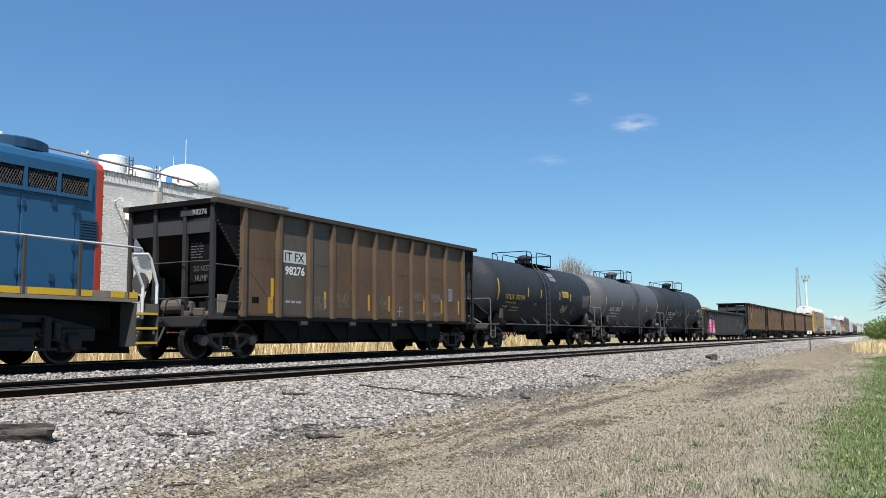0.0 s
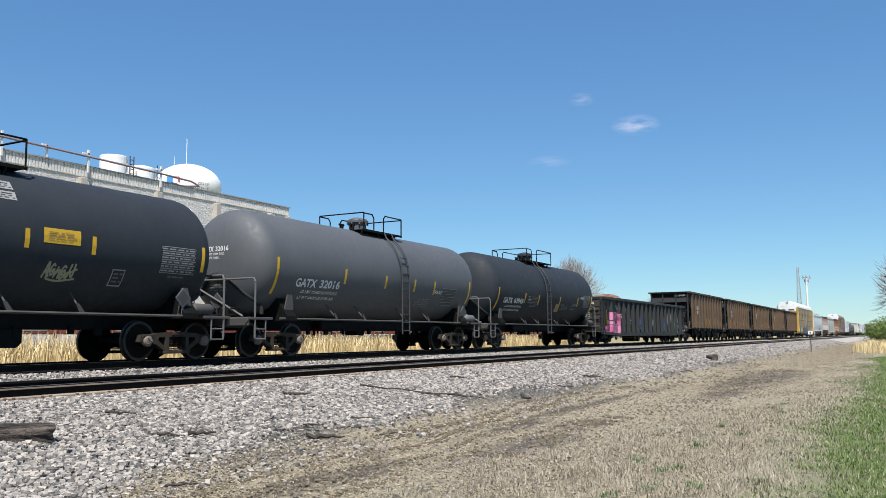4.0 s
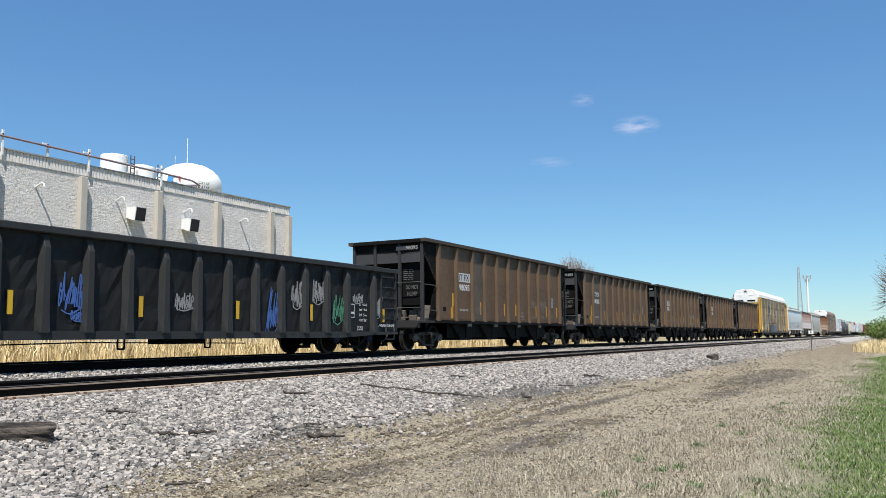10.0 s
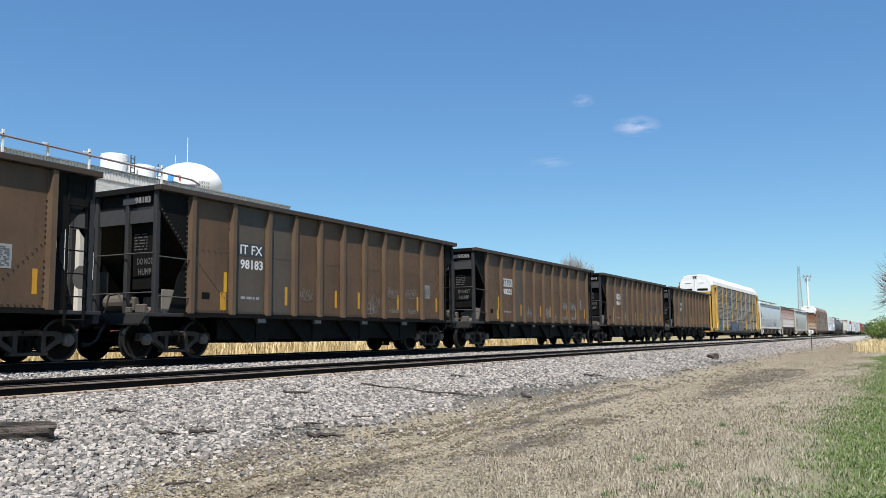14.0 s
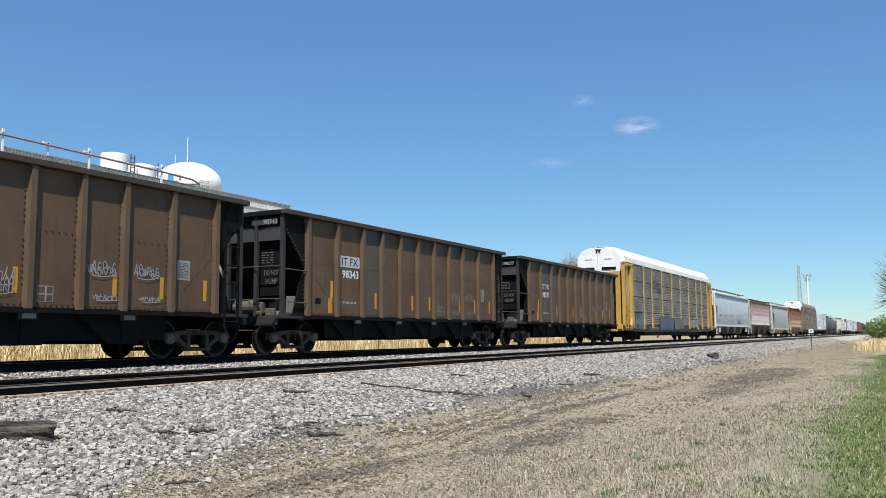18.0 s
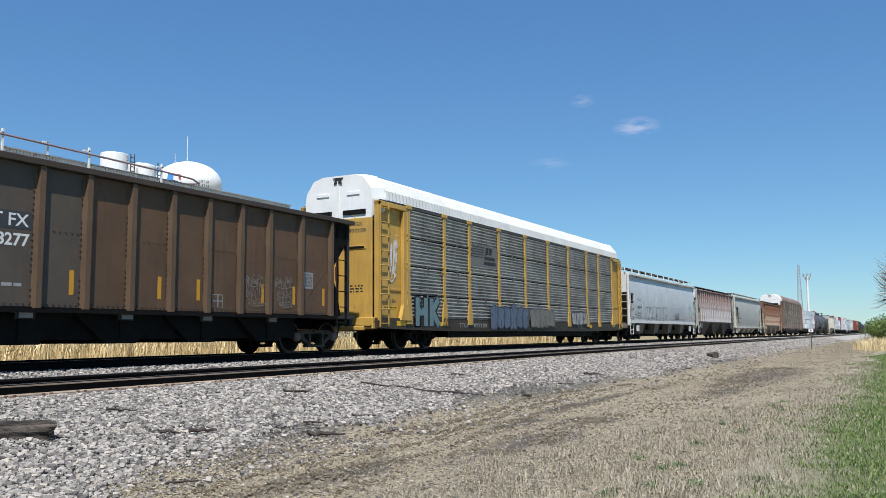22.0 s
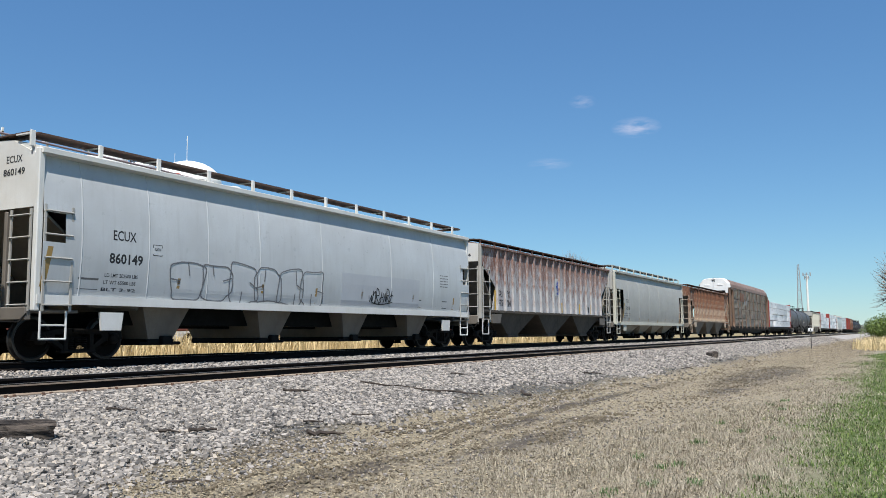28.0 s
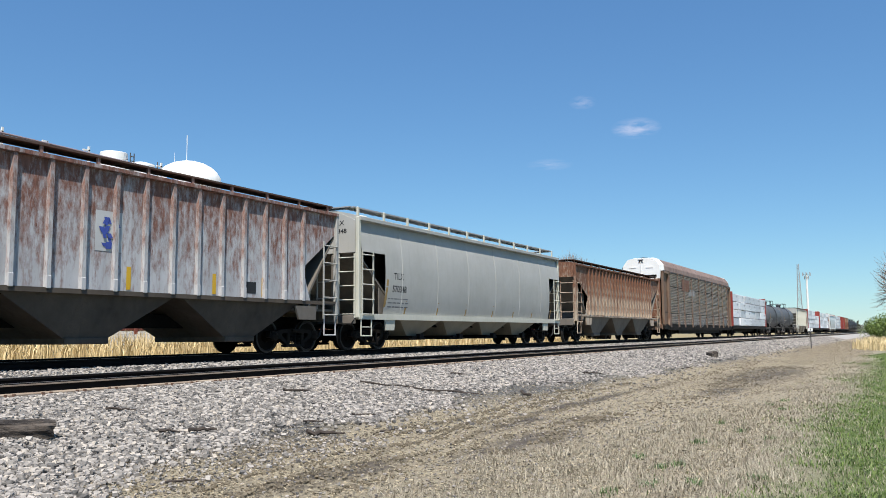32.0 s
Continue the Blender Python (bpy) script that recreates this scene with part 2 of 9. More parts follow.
M["boardrust"] = paint("rusted_grating", (0.09, 0.05, 0.035), (0.05, 0.035, 0.028), 0.8)
M["rustpost"] = rust_streaked("rust_worn_post", (0.5, 0.495, 0.49), (0.15, 0.08, 0.06), 1.5, 4.1, 0.0)
M["creamsill"] = paint("cream_sill", (0.55, 0.54, 0.46), (0.36, 0.34, 0.27), 0.55)
M["decalblue"] = paint("blue_decal", (0.05, 0.08, 0.33), (0.04, 0.06, 0.22), 0.5)
M["red"] = paint("red_paint", (0.42, 0.045, 0.02), (0.28, 0.035, 0.02), 0.5)
M["brightred"] = paint("red_car_paint", (0.25, 0.035, 0.025), (0.14, 0.03, 0.02), 0.6)
M["loco_yellow"] = paint("loco_yellow_paint", (0.68, 0.4, 0.01), (0.4, 0.25, 0.03), 0.45)
M["bluedark"] = paint("dark_blue_paint", (0.014, 0.05, 0.1), (0.012, 0.035, 0.07), 0.5)
M["framebrown"] = paint("brown_frame_paint", (0.19, 0.125, 0.085), (0.1, 0.06, 0.042), 0.7, rust=0.3)
M["rustroof"] = paint("rust_striped_roof", (0.27, 0.195, 0.16), (0.14, 0.08, 0.06), 0.65, rust=0.4, rustcol=(0.1, 0.055, 0.04))
M["galvdark"] = paint("weathered_screen", (0.4, 0.345, 0.285), (0.2, 0.16, 0.13), 0.6, 0.05, rust=0.25)
k = Nodes("white_plastic_wrap")
inf = k.n("ObjectInfo")
c = k.ramp(inf.outputs["Random"], 0.0, 1.0, (0.42, 0.44, 0.47, 1), (0.78, 0.79, 0.8, 1))
c = k.mix(k.ramp(k.noise(1.6, (1, 1, 2.0), 5.0), 0.56, 0.68), c, (0.2, 0.21, 0.23))
k.link(c, k.b.inputs["Base Color"])
k.b.inputs["Roughness"].default_value = 0.4
k.bump(k.noise(5.0), 0.4, 0.05)
M["wrap"] = k.m
M["towerwhite"] = paint("tower_white_paint", (0.82, 0.82, 0.8), (0.72, 0.71, 0.68), 0.45, streak=0.1, grain=0.6, bump=0.0)
M["mastgrey"] = paint("dull_steel", (0.32, 0.33, 0.34), (0.2, 0.2, 0.2), 0.6, streak=0)
M["decalsky"] = paint("sky_blue_decal", (0.06, 0.25, 0.55), (0.05, 0.2, 0.45), 0.5)
M["siderust"] = paint("faded_red_paint", (0.22, 0.06, 0.045), (0.12, 0.045, 0.035), 0.7)

M["chordbrown"] = paint("sooty_brown_paint", (0.062, 0.042, 0.028), (0.034, 0.025, 0.019), 0.6, amount=0.8)
M["grimegear"] = paint("dusty_brake_gear", (0.115, 0.098, 0.08), (0.05, 0.042, 0.034), 0.8, amount=0.9)
M["tagdim"] = paint("faded_chalk", (0.2, 0.17, 0.14), (0.12, 0.095, 0.075), 0.7, streak=0.4)
M["dusthang"] = paint("dusty_bay_edge", (0.03, 0.027, 0.024), (0.014, 0.013, 0.012), 0.8, amount=0.9)
M["endblack"] = paint("sooty_end_steel", (0.024, 0.025, 0.028), (0.045, 0.04, 0.035), 0.65, amount=0.8, spec=0.25)
M["locotruck"] = paint("oily_truck_steel", (0.014, 0.0135, 0.013), (0.03, 0.026, 0.022), 0.6, amount=0.8, spec=0.3)
M["grimerail"] = paint("grimy_deck_rail", (0.12, 0.11, 0.095), (0.07, 0.06, 0.05), 0.7, amount=0.8)
M["endpale"] = paint("grimy_white_steel", (0.42, 0.41, 0.38), (0.24, 0.22, 0.185), 0.6, amount=0.8)
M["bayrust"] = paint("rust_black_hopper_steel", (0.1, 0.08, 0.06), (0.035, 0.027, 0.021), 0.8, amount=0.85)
M["truckdark"] = paint("dusty_black_truck_steel", (0.03, 0.025, 0.02), (0.07, 0.053, 0.04), 0.75, amount=0.9, spec=0.15)
# ---------- shared small builders ----------
CACHE = {}


def piece(name, key, build, mat, parent, m=None, label="", smooth=False):
    """An object on a mesh that alike pieces share."""
    if key not in CACHE:
        bm = bmesh.new()
        build(bm)
        bmesh.ops.recalc_face_normals(bm, faces=bm.faces[:])
        me = bpy.data.meshes.new(name)
        bm.to_mesh(me)
        bm.free()
        if smooth:
            for f in me.polygons:
                f.use_smooth = True
        for one in (mat if isinstance(mat, list) else [mat]):
            me.materials.append(one)
        CACHE[key] = me
    ob = new(name, CACHE[key])
    ob.parent = parent
    if m is not None:
        ob.matrix_basis = m
    if label:
        ob["label"] = label
    return ob


def cbox(bm, x, y, z, sx, sy, sz, b=0.0):
    """A box by centre and size, its edges bevelled by b."""
    v = box(bm, x - sx / 2, x + sx / 2, y - sy / 2, y + sy / 2, z - sz / 2, z + sz / 2)
    if b:
        e = list({ed for q in v for ed in q.link_edges})
        bmesh.ops.bevel(bm, geom=e, offset=b, segments=1, affect="EDGES")


def lathe(bm, prof, axis="y", seg=24, at=(0, 0, 0)):
    """Turn a profile of (radius, along) about an axis."""
    rings = []
    for r, a in prof:
        ring = []
        for i in range(seg):
            c, s = r * math.cos(2 * math.pi * i / seg), r * math.sin(2 * math.pi * i / seg)
            p = {"y": (c, a, s), "x": (a, c, s), "z": (c, s, a)}[axis]
            ring.append(bm.verts.new(Vector(p) + Vector(at)))
        rings.append(ring)
    for p, q in zip(rings, rings[1:]):
        for i in range(seg):
            bm.faces.new((p[i], p[(i + 1) % seg], q[(i + 1) % seg], q[i]))
    bm.faces.new(rings[0])
    bm.faces.new(rings[-1][::-1])


def loft(bm, sections, closed=True, caps=True):
    """Skin between rings of points."""
    rings = [[bm.verts.new(p) for p in s] for s in sections]
    n = len(rings[0])
    for p, q in zip(rings, rings[1:]):
        for i in range(n if closed else n - 1):
            bm.faces.new((p[i], p[(i + 1) % n], q[(i + 1) % n], q[i]))
    if caps and closed:
        bm.faces.new(rings[0][::-1])
        bm.faces.new(rings[-1])


# ---------- lettering ----------
WORDS = ("IT FX", "ITFX", "DJJ", "660", "PLATE C", "THE TANK CAR PEOPLE", "LD LMT 193400 LB 87750 KG", "LT WT 69600 LB 31550 KG", "FRA AIP", "CAPY 20444 GALS", "CAPY 77389 L", "WH.", "KBT.", "IL  66-0", "IW  9-0", "IH  5-6", "CUFT 3267", "LIFT AND", "JACK HERE", "2 INCH TREAD COND. SHOES", "TTX", "LD LMT 202500 LBS", "LT WT 65500 LBS", "BLT 3-92", "UTLX", "GATX", "98276", "98095", "98183", "98205", "98343", "98277", "DO NOT", "HUMP", "303134", "32016", "63943",
         "DJ", "JX", "065", "660065", "211200", "74800", "LD LMT", "LT WT", "TTGX", "977159", "CR 1424", "ECUX", "860149",
         "DJTX", "475724", "475", "724", "TX", "TILX", "570348", "CITY OF", "CENTRALIA", "PCS", "2 INCH")
GLYPH = {}
for w in WORDS:
    cu = bpy.data.curves.new("word", "FONT")
    cu.body, cu.size, cu.offset, cu.resolution_u = w, 1.0, 0.025 if w.isdigit() or w in ("UTLX", "GATX") else 0.012, 2
    GLYPH[w] = new("word", cu)
deps = bpy.context.evaluated_depsgraph_get()
for w, ob in list(GLYPH.items()):
    me = bpy.data.meshes.new_from_object(ob.evaluated_get(deps))
    co = np.array([v.co[:2] for v in me.vertices])
    tri = [tuple(p.vertices) for p in me.polygons]
    lo, hi = co.min(0), co.max(0)
    GLYPH[w] = ((co - (lo + hi) / 2) / (hi[1] - lo[1]), tri)
    bpy.data.objects.remove(ob)
    bpy.data.meshes.remove(me)


def lay(u, v, x, y, z, face, wrap):
    """A flat mark's point (u right, v up) on a side that faces -y, or on an end that faces -x."""
    if face == "end":
        return (wrap(y - u, z + v) if wrap else x, y - u, z + v)
    return (x + u, (wrap(z + v) if wrap else y), z + v)


def letters(parent, txt, x, z, h, mat, y=-1.6, face="side", wrap=None, width=None, label=""):
    co, tri = GLYPH[txt]
    sx = h if width is None else width / (co[:, 0].max() - co[:, 0].min())
    me = bpy.data.meshes.new("lettering")
    me.from_pydata([lay(a * sx, b * h, x, y, z, face, wrap) for a, b in co], [], tri)
    me.materials.append(mat)
    ob = new("lettering", me)
    ob.parent = parent
    if label:
        ob["label"] = label
    return ob


def patch(name, parent, x, z, w, h, mat, y=-1.6, face="side", wrap=None, t=0.002, shear=0.0, label=""):
    """A thin plate or painted mark that stands a few millimetres proud."""
    me = bpy.data.meshes.new(name)
    n = max(1, int(h / 0.15)) if wrap else 1
    v, f = [], []
    for i in range(n + 1):
        b = -h / 2 + h * i / n
        for a in (-w / 2, w / 2):
            v.append(lay(a + shear * b, b, x, y, z, face, wrap))
    front = len(v)
    back = [(p[0] + (t if face == "end" else 0), p[1] + (0 if face == "end" else t), p[2]) for p in v]
    v += back
    for i in range(n):
        f.append((2 * i, 2 * i + 1, 2 * i + 3, 2 * i + 2))
    f += [(0, front, front + 1, 1), (2 * n, 2 * n + 1, front + 2 * n + 1, front + 2 * n)]
    for i in range(n):
        f += [(2 * i, 2 * i + 2, front + 2 * i + 2, front + 2 * i), (2 * i + 1, front + 2 * i + 1, front + 2 * i + 3, 2 * i + 3)]
    me.from_pydata(v, [], f)
    me.materials.append(mat)
    ob = new(name, me)
    ob.parent = parent
    if label:
        ob["label"] = label
    return ob


def bars(parent, x, z, w, h, rows, mat, y=-1.6, face="side", wrap=None, seed=1, fill=0.55, name="small_print", label=""):
    """Writing too small to read: plain bars in rows, joined."""
    rnd = random.Random(seed)
    v, f = [], []
    step = h / rows
    for r in range(rows):
        zz = z + h / 2 - (r + 0.5) * step
        u = -w / 2
        while u < w / 2 - 0.03:
            n = min(rnd.uniform(0.06, 0.22) * max(1.0, step / 0.1), w / 2 - u)
            k = len(v)
            for a, b in ((u, -1), (u + n, -1), (u + n, 1), (u, 1)):
                v.append(lay(a, b * step * fill / 2, x, y, zz, face, wrap))
            f.append((k, k + 1, k + 2, k + 3))
            u += n + rnd.uniform(0.03, 0.07)
    me = bpy.data.meshes.new(name)
    me.from_pydata(v, [], f)
    me.materials.append(mat)
    ob = new(name, me)
    ob.parent = parent
    if label:
        ob["label"] = label
    return ob


def ribbon(parent, lines, mat, thick, y=-1.6, wrap=None, face="side", x=0.0, z=0.0, name="graffiti", label=""):
    """Sprayed strokes: flat ribbons along polylines of (u right, v up), with round joints, as one mesh."""
    v, f = [], []

    def add(ring):
        n, lift = len(v), 0.00012 * len(f)
        for a, b in ring:
            p = lay(a, b, x, y, z, face, wrap)
            v.append((p[0] - lift, p[1], p[2]) if face == "end" else (p[0], p[1] - lift, p[2]))
        f.append(tuple(range(n, n + len(ring))))
    for pts in lines:
        for p, q in zip(pts, pts[1:]):
            d = Vector((q[0] - p[0], q[1] - p[1]))
            if d.length < 1e-5:
                continue
            o = Vector((-d.y, d.x)).normalized() * thick / 2
            e = d.normalized() * thick * 0.3
            add(((p[0] - o.x - e.x, p[1] - o.y - e.y), (q[0] - o.x + e.x, q[1] - o.y + e.y), (q[0] + o.x + e.x, q[1] + o.y + e.y), (p[0] + o.x - e.x, p[1] + o.y - e.y)))
    me = bpy.data.meshes.new(name)
    me.from_pydata(v, [], f)
    me.materials.append(mat)
    ob = new(name, me)
    ob.parent = parent
    ob["kind"] = "stuff"
    if label:
        ob["label"] = label
    return ob


def smooth_line(pts, n=5):
    """A curve through the points."""
    out = []
    for i in range(len(pts) - 1):
        p0, p1, p2, p3 = (Vector(pts[max(0, min(len(pts) - 1, i + q))]) for q in (-1, 0, 1, 2))
        for k in range(n):
            t = k / n
            out.append(0.5 * (2 * p1 + (p2 - p0) * t + (2 * p0 - 5 * p1 + 4 * p2 - p3) * t * t + (3 * p1 - p0 - 3 * p2 + p3) * t ** 3))
    return [tuple(p) for p in out] + [tuple(pts[-1])]


STROKE_KINDS = (((0.1, 0.9), (0.15, 0.0), (0.2, 0.5), (0.6, 0.75), (0.75, 0.3), (0.8, 0.0), (1.0, 0.1)), ((0.7, 0.8), (0.3, 0.9), (0.1, 0.4), (0.4, 0.0), (0.8, 0.25), (0.6, 0.55), (0.3, 0.4), (1.0, 0.2)),
                ((0.1, 0.0), (0.4, 1.0), (0.5, 0.9), (0.75, 0.0), (0.5, 0.4), (0.25, 0.42), (1.0, 0.15)), ((0.0, 0.7), (0.3, 0.1), (0.5, 0.75), (0.7, 0.1), (0.95, 0.8)),
                ((0.5, 1.0), (0.4, 0.0), (0.0, 0.25), (0.3, 0.5), (0.9, 0.55)), ((0.15, 0.1), (0.2, 0.95), (0.7, 0.9), (0.75, 0.55), (0.25, 0.5), (0.8, 0.0), (1.0, 0.1)))


def scribble(parent, x, z, w, h, mat, y=-1.6, wrap=None, seed=1, loops=4, thick=0.025, label="", face="side"):
    """A sprayed or chalked tag that cannot be read: a row of quick pen strokes."""
    rnd = random.Random(seed)
    lines = []
    for k in range(loops):
        step, lean, big_ = w / loops, rnd.uniform(0.0, 0.35), rnd.uniform(0.65, 1.0)
        lift = rnd.uniform(0.0, 1 - big_)
        pts = [(-w / 2 + step * (k + a * 1.1) + lean * b * h * 0.5, -h / 2 + h * (lift + b * big_)) for a, b in
               [(a + rnd.uniform(-0.08, 0.08), b + rnd.uniform(-0.08, 0.08)) for a, b in rnd.choice(STROKE_KINDS)]]
        lines.append(smooth_line(pts, 4))
    if loops > 4:
        lines.append(smooth_line([(-w * 0.35, -h * 0.5), (0.0, -h * 0.6), (w * 0.5, -h * 0.42)], 3))
    return ribbon(parent, lines, mat, thick, y, wrap, face, x, z, label=label)


def bubbles(parent, x, z, w, h, n, fill, line, y=-1.6, wrap=None, seed=1, thick=0.04, label=""):
    """A row of fat rounded graffiti shapes: a filled body, an outline and a few inner strokes each."""
    rnd = random.Random(seed)
    step = w / n
    for k in range(n):
        cx, hh, ww, lean = x - w / 2 + step * (k + 0.5), h * rnd.uniform(0.85, 1.05), step * rnd.uniform(1.02, 1.16), rnd.uniform(-0.08, 0.14)
        ring = []
        for i in range(28):
            a = 2 * math.pi * i / 28
            r = 1.0 + 0.07 * math.sin(3 * a + k) + 0.05 * math.sin(5 * a + 2 * k)
            c, q = math.cos(a), math.sin(a)
            b = math.copysign(abs(q) ** 0.5, q) * hh / 2 * r
            ring.append((math.copysign(abs(c) ** 0.5, c) * ww / 2 * r + lean * b, b))
        off = -0.0012 * k
        if fill:
            me = bpy.data.meshes.new("spray_paint")
            v = [lay(a, b, cx, y + off, z, "side", (lambda q: wrap(q) + off) if wrap else None) for a, b in ring]
            me.from_pydata(v + [lay(0, 0, cx, y + off, z, "side", (lambda q: wrap(q) + off) if wrap else None)], [], [(i, (i + 1) % 28, 28) for i in range(28)])
            me.materials.append(fill)
            ob = new("spray_paint", me)
            ob.parent = parent
        sub = (lambda q: wrap(q) + off - 0.003) if wrap else None
        cut = rnd.uniform(-0.18, 0.18) * ww
        slits = [[(cut, s_ * hh * 0.48), (cut + rnd.uniform(-0.06, 0.06) * ww, s_ * hh * rnd.uniform(0.05, 0.25))] for s_ in rnd.choice(((1,), (-1,), (1, -1)))]
        side_ = rnd.choice((-1, 1))
        slits.append([(side_ * ww * 0.5, hh * rnd.uniform(-0.1, 0.15)), (side_ * ww * 0.22, hh * rnd.uniform(-0.05, 0.1))])
        ribbon(parent, [ring + ring[:1]] + slits, line, thick, y + off - 0.003, sub, "side", cx, z, label=label)


# ---------- running gear ----------
WHEELS = []                     # wheelsets, with their place on the truck
R_WHEEL = 0.457


def b_wheelset(bm):
    for s in (-1, 1):
        lathe(bm, [(r, s * a) for r, a in ((0.09, 0.62), (0.36, 0.66), (0.40, 0.665), (0.478, 0.67), (0.482, 0.695), (R_WHEEL, 0.71),
                                           (0.452, 0.80), (0.40, 0.805), (0.375, 0.775), (0.17, 0.735), (0.14, 0.80), (0.09, 0.82))], "y", 28)
        rod(bm, (0, s * 0.82, 0), (0, s * 1.02, 0), 0.085, 12)
    rod(bm, (0, -0.63, 0), (0, 0.63, 0), 0.085, 12)
    for f in bm.faces:
        c = f.calc_center_median()
        if abs(c.y) > 0.70 and 0.385 < math.hypot(c.x, c.z) < 0.47:
            f.material_index = 1


def b_cap(bm):
    lathe(bm, [(0.13, 0.05), (0.13, -0.03), (0.105, -0.06), (0.05, -0.075)], "y", 14)
    for k in range(3):
        a = k * 2.094
        rod(bm, (0.07 * math.cos(a), -0.06, 0.07 * math.sin(a)), (0.07 * math.cos(a), -0.095, 0.07 * math.sin(a)), 0.02, 6)


def b_frame(bm):
    """A cast side frame: top chord, tension members, columns and pedestals, on the plane y = 0."""
    for s in (-1, 1):
        prism(bm, [(s * 0.12, 0.66), (s * 0.62, 0.64), (s * 0.78, 0.60), (s * 1.08, 0.60), (s * 1.12, 0.44), (s * 1.02, 0.42), (s * 1.02, 0.53),
                   (s * 0.76, 0.53), (s * 0.74, 0.40), (s * 0.64, 0.38), (s * 0.34, 0.20), (s * 0.34, 0.30), (s * 0.58, 0.47), (s * 0.56, 0.54),
                   (s * 0.12, 0.55)], "y", -0.075, 0.075)
        prism(bm, [(s * 0.26, 0.56), (s * 0.36, 0.56), (s * 0.36, 0.2), (s * 0.26, 0.2)], "y", -0.09, 0.09)
        cbox(bm, s * 0.889, 0, 0.57, 0.3, 0.2, 0.07, 0.015)
    cbox(bm, 0, 0, 0.605, 0.3, 0.15, 0.11, 0.01)
    cbox(bm, 0, 0, 0.19, 0.84, 0.2, 0.07, 0.015)
    cbox(bm, 0, -0.1, 0.62, 0.34, 0.08, 0.06, 0.01)


def b_spring(bm):
    for dx in (-0.16, 0.0, 0.16):
        for k in range(7):
            lathe(bm, [(0.035, 0.235 + k * 0.038), (0.062, 0.228 + k * 0.038), (0.07, 0.237 + k * 0.038), (0.062, 0.25 + k * 0.038), (0.035, 0.243 + k * 0.038)],
                  "z", 9, (dx, -0.02, 0))


def b_bolster(bm):
    cbox(bm, 0, 0, 0.56, 0.42, 1.9, 0.22, 0.03)
    cbox(bm, 0, 0, 0.70, 0.34, 0.5, 0.12, 0.02)
    for s in (-1, 1):
        cbox(bm, s * 0.42, 0, 0.36, 0.08, 1.7, 0.12, 0.01)
        for y in (-0.75, 0.75):
            cbox(bm, s * 0.39, y, 0.42, 0.06, 0.1, 0.3, 0.01)


def truck(car, x, mat, capmat, turning=True):
    t = piece("truck_bolster", "bolster", b_bolster, M["truck"], car, pose(x, 0, 0), "black cast truck bolster with brake beams")
    for s in (-1, 1):
        piece("side_frame", "frame" + mat.name, b_frame, mat, t, pose(0, s * 1.0, 0, 0, 0, 0 if s < 0 else 180))
        piece("spring_nest", "spring", b_spring, M["truck"], t, pose(0, s * 1.0, 0, 0, 0, 0 if s < 0 else 180))["kind"] = "stuff"
        w = piece("wheelset", "wheelset", b_wheelset, [M["wheel"], M["tread"]], t, pose(s * 0.889, 0, R_WHEEL), smooth=False)
        if turning:
            WHEELS.append((w, s * 0.889, R_WHEEL))
        for sy in (-1, 1):
            piece("bearing_cap", "cap" + capmat.name, b_cap, capmat, t, pose(s * 0.889, sy * 1.06, R_WHEEL, 0, 0, 0 if sy < 0 else 180))
    return t


def b_coupler(bm):
    cbox(bm, -0.35, 0, 0.86, 0.7, 0.14, 0.16, 0.02)
    cbox(bm, -0.02, 0, 0.86, 0.2, 0.34, 0.3, 0.03)
    cbox(bm, 0.14, 0.09, 0.86, 0.22, 0.12, 0.28, 0.03)
    cbox(bm, 0.12, -0.14, 0.86, 0.12, 0.08, 0.28, 0.02)
    cbox(bm, -0.62, 0, 0.86, 0.2, 0.5, 0.32, 0.02)


def b_hose(bm):
    pts = [(0.0, 0, 0.8), (0.1, 0.01, 0.62), (0.2, 0.02, 0.46), (0.34, 0.02, 0.37), (0.5, 0.01, 0.34)]
    pipe(bm, pts, 0.03, 8)
    rod(bm, (0.46, 0.01, 0.34), (0.58, 0.01, 0.36), 0.05, 8)


def b_lever(bm):
    pipe(bm, [(0.0, 1.45, 0.95), (0.12, 1.4, 0.78), (0.12, 0.5, 0.8), (0.05, 0.1, 1.0)], 0.018, 6)


def draft_gear(car, half, reach):
    """Couplers, air hoses and cut levers at both ends: half, the body's half length; reach, to the coupling plane."""
    for s in (-1, 1):
        turn = 0 if s > 0 else 180
        piece("coupler", "coupler", b_coupler, M["truck"], car, pose(s * (reach - 0.16), 0, 0, 0, 0, turn))
        piece("air_hose", "hose", b_hose, M["rubber"], car, pose(s * (reach - 0.52), s * 0.32, 0, 0, 0, turn))
        piece("cut_lever", "lever", b_lever, M["black"], car, pose(s * (half + 0.02), 0, 0, 0, 0, turn))


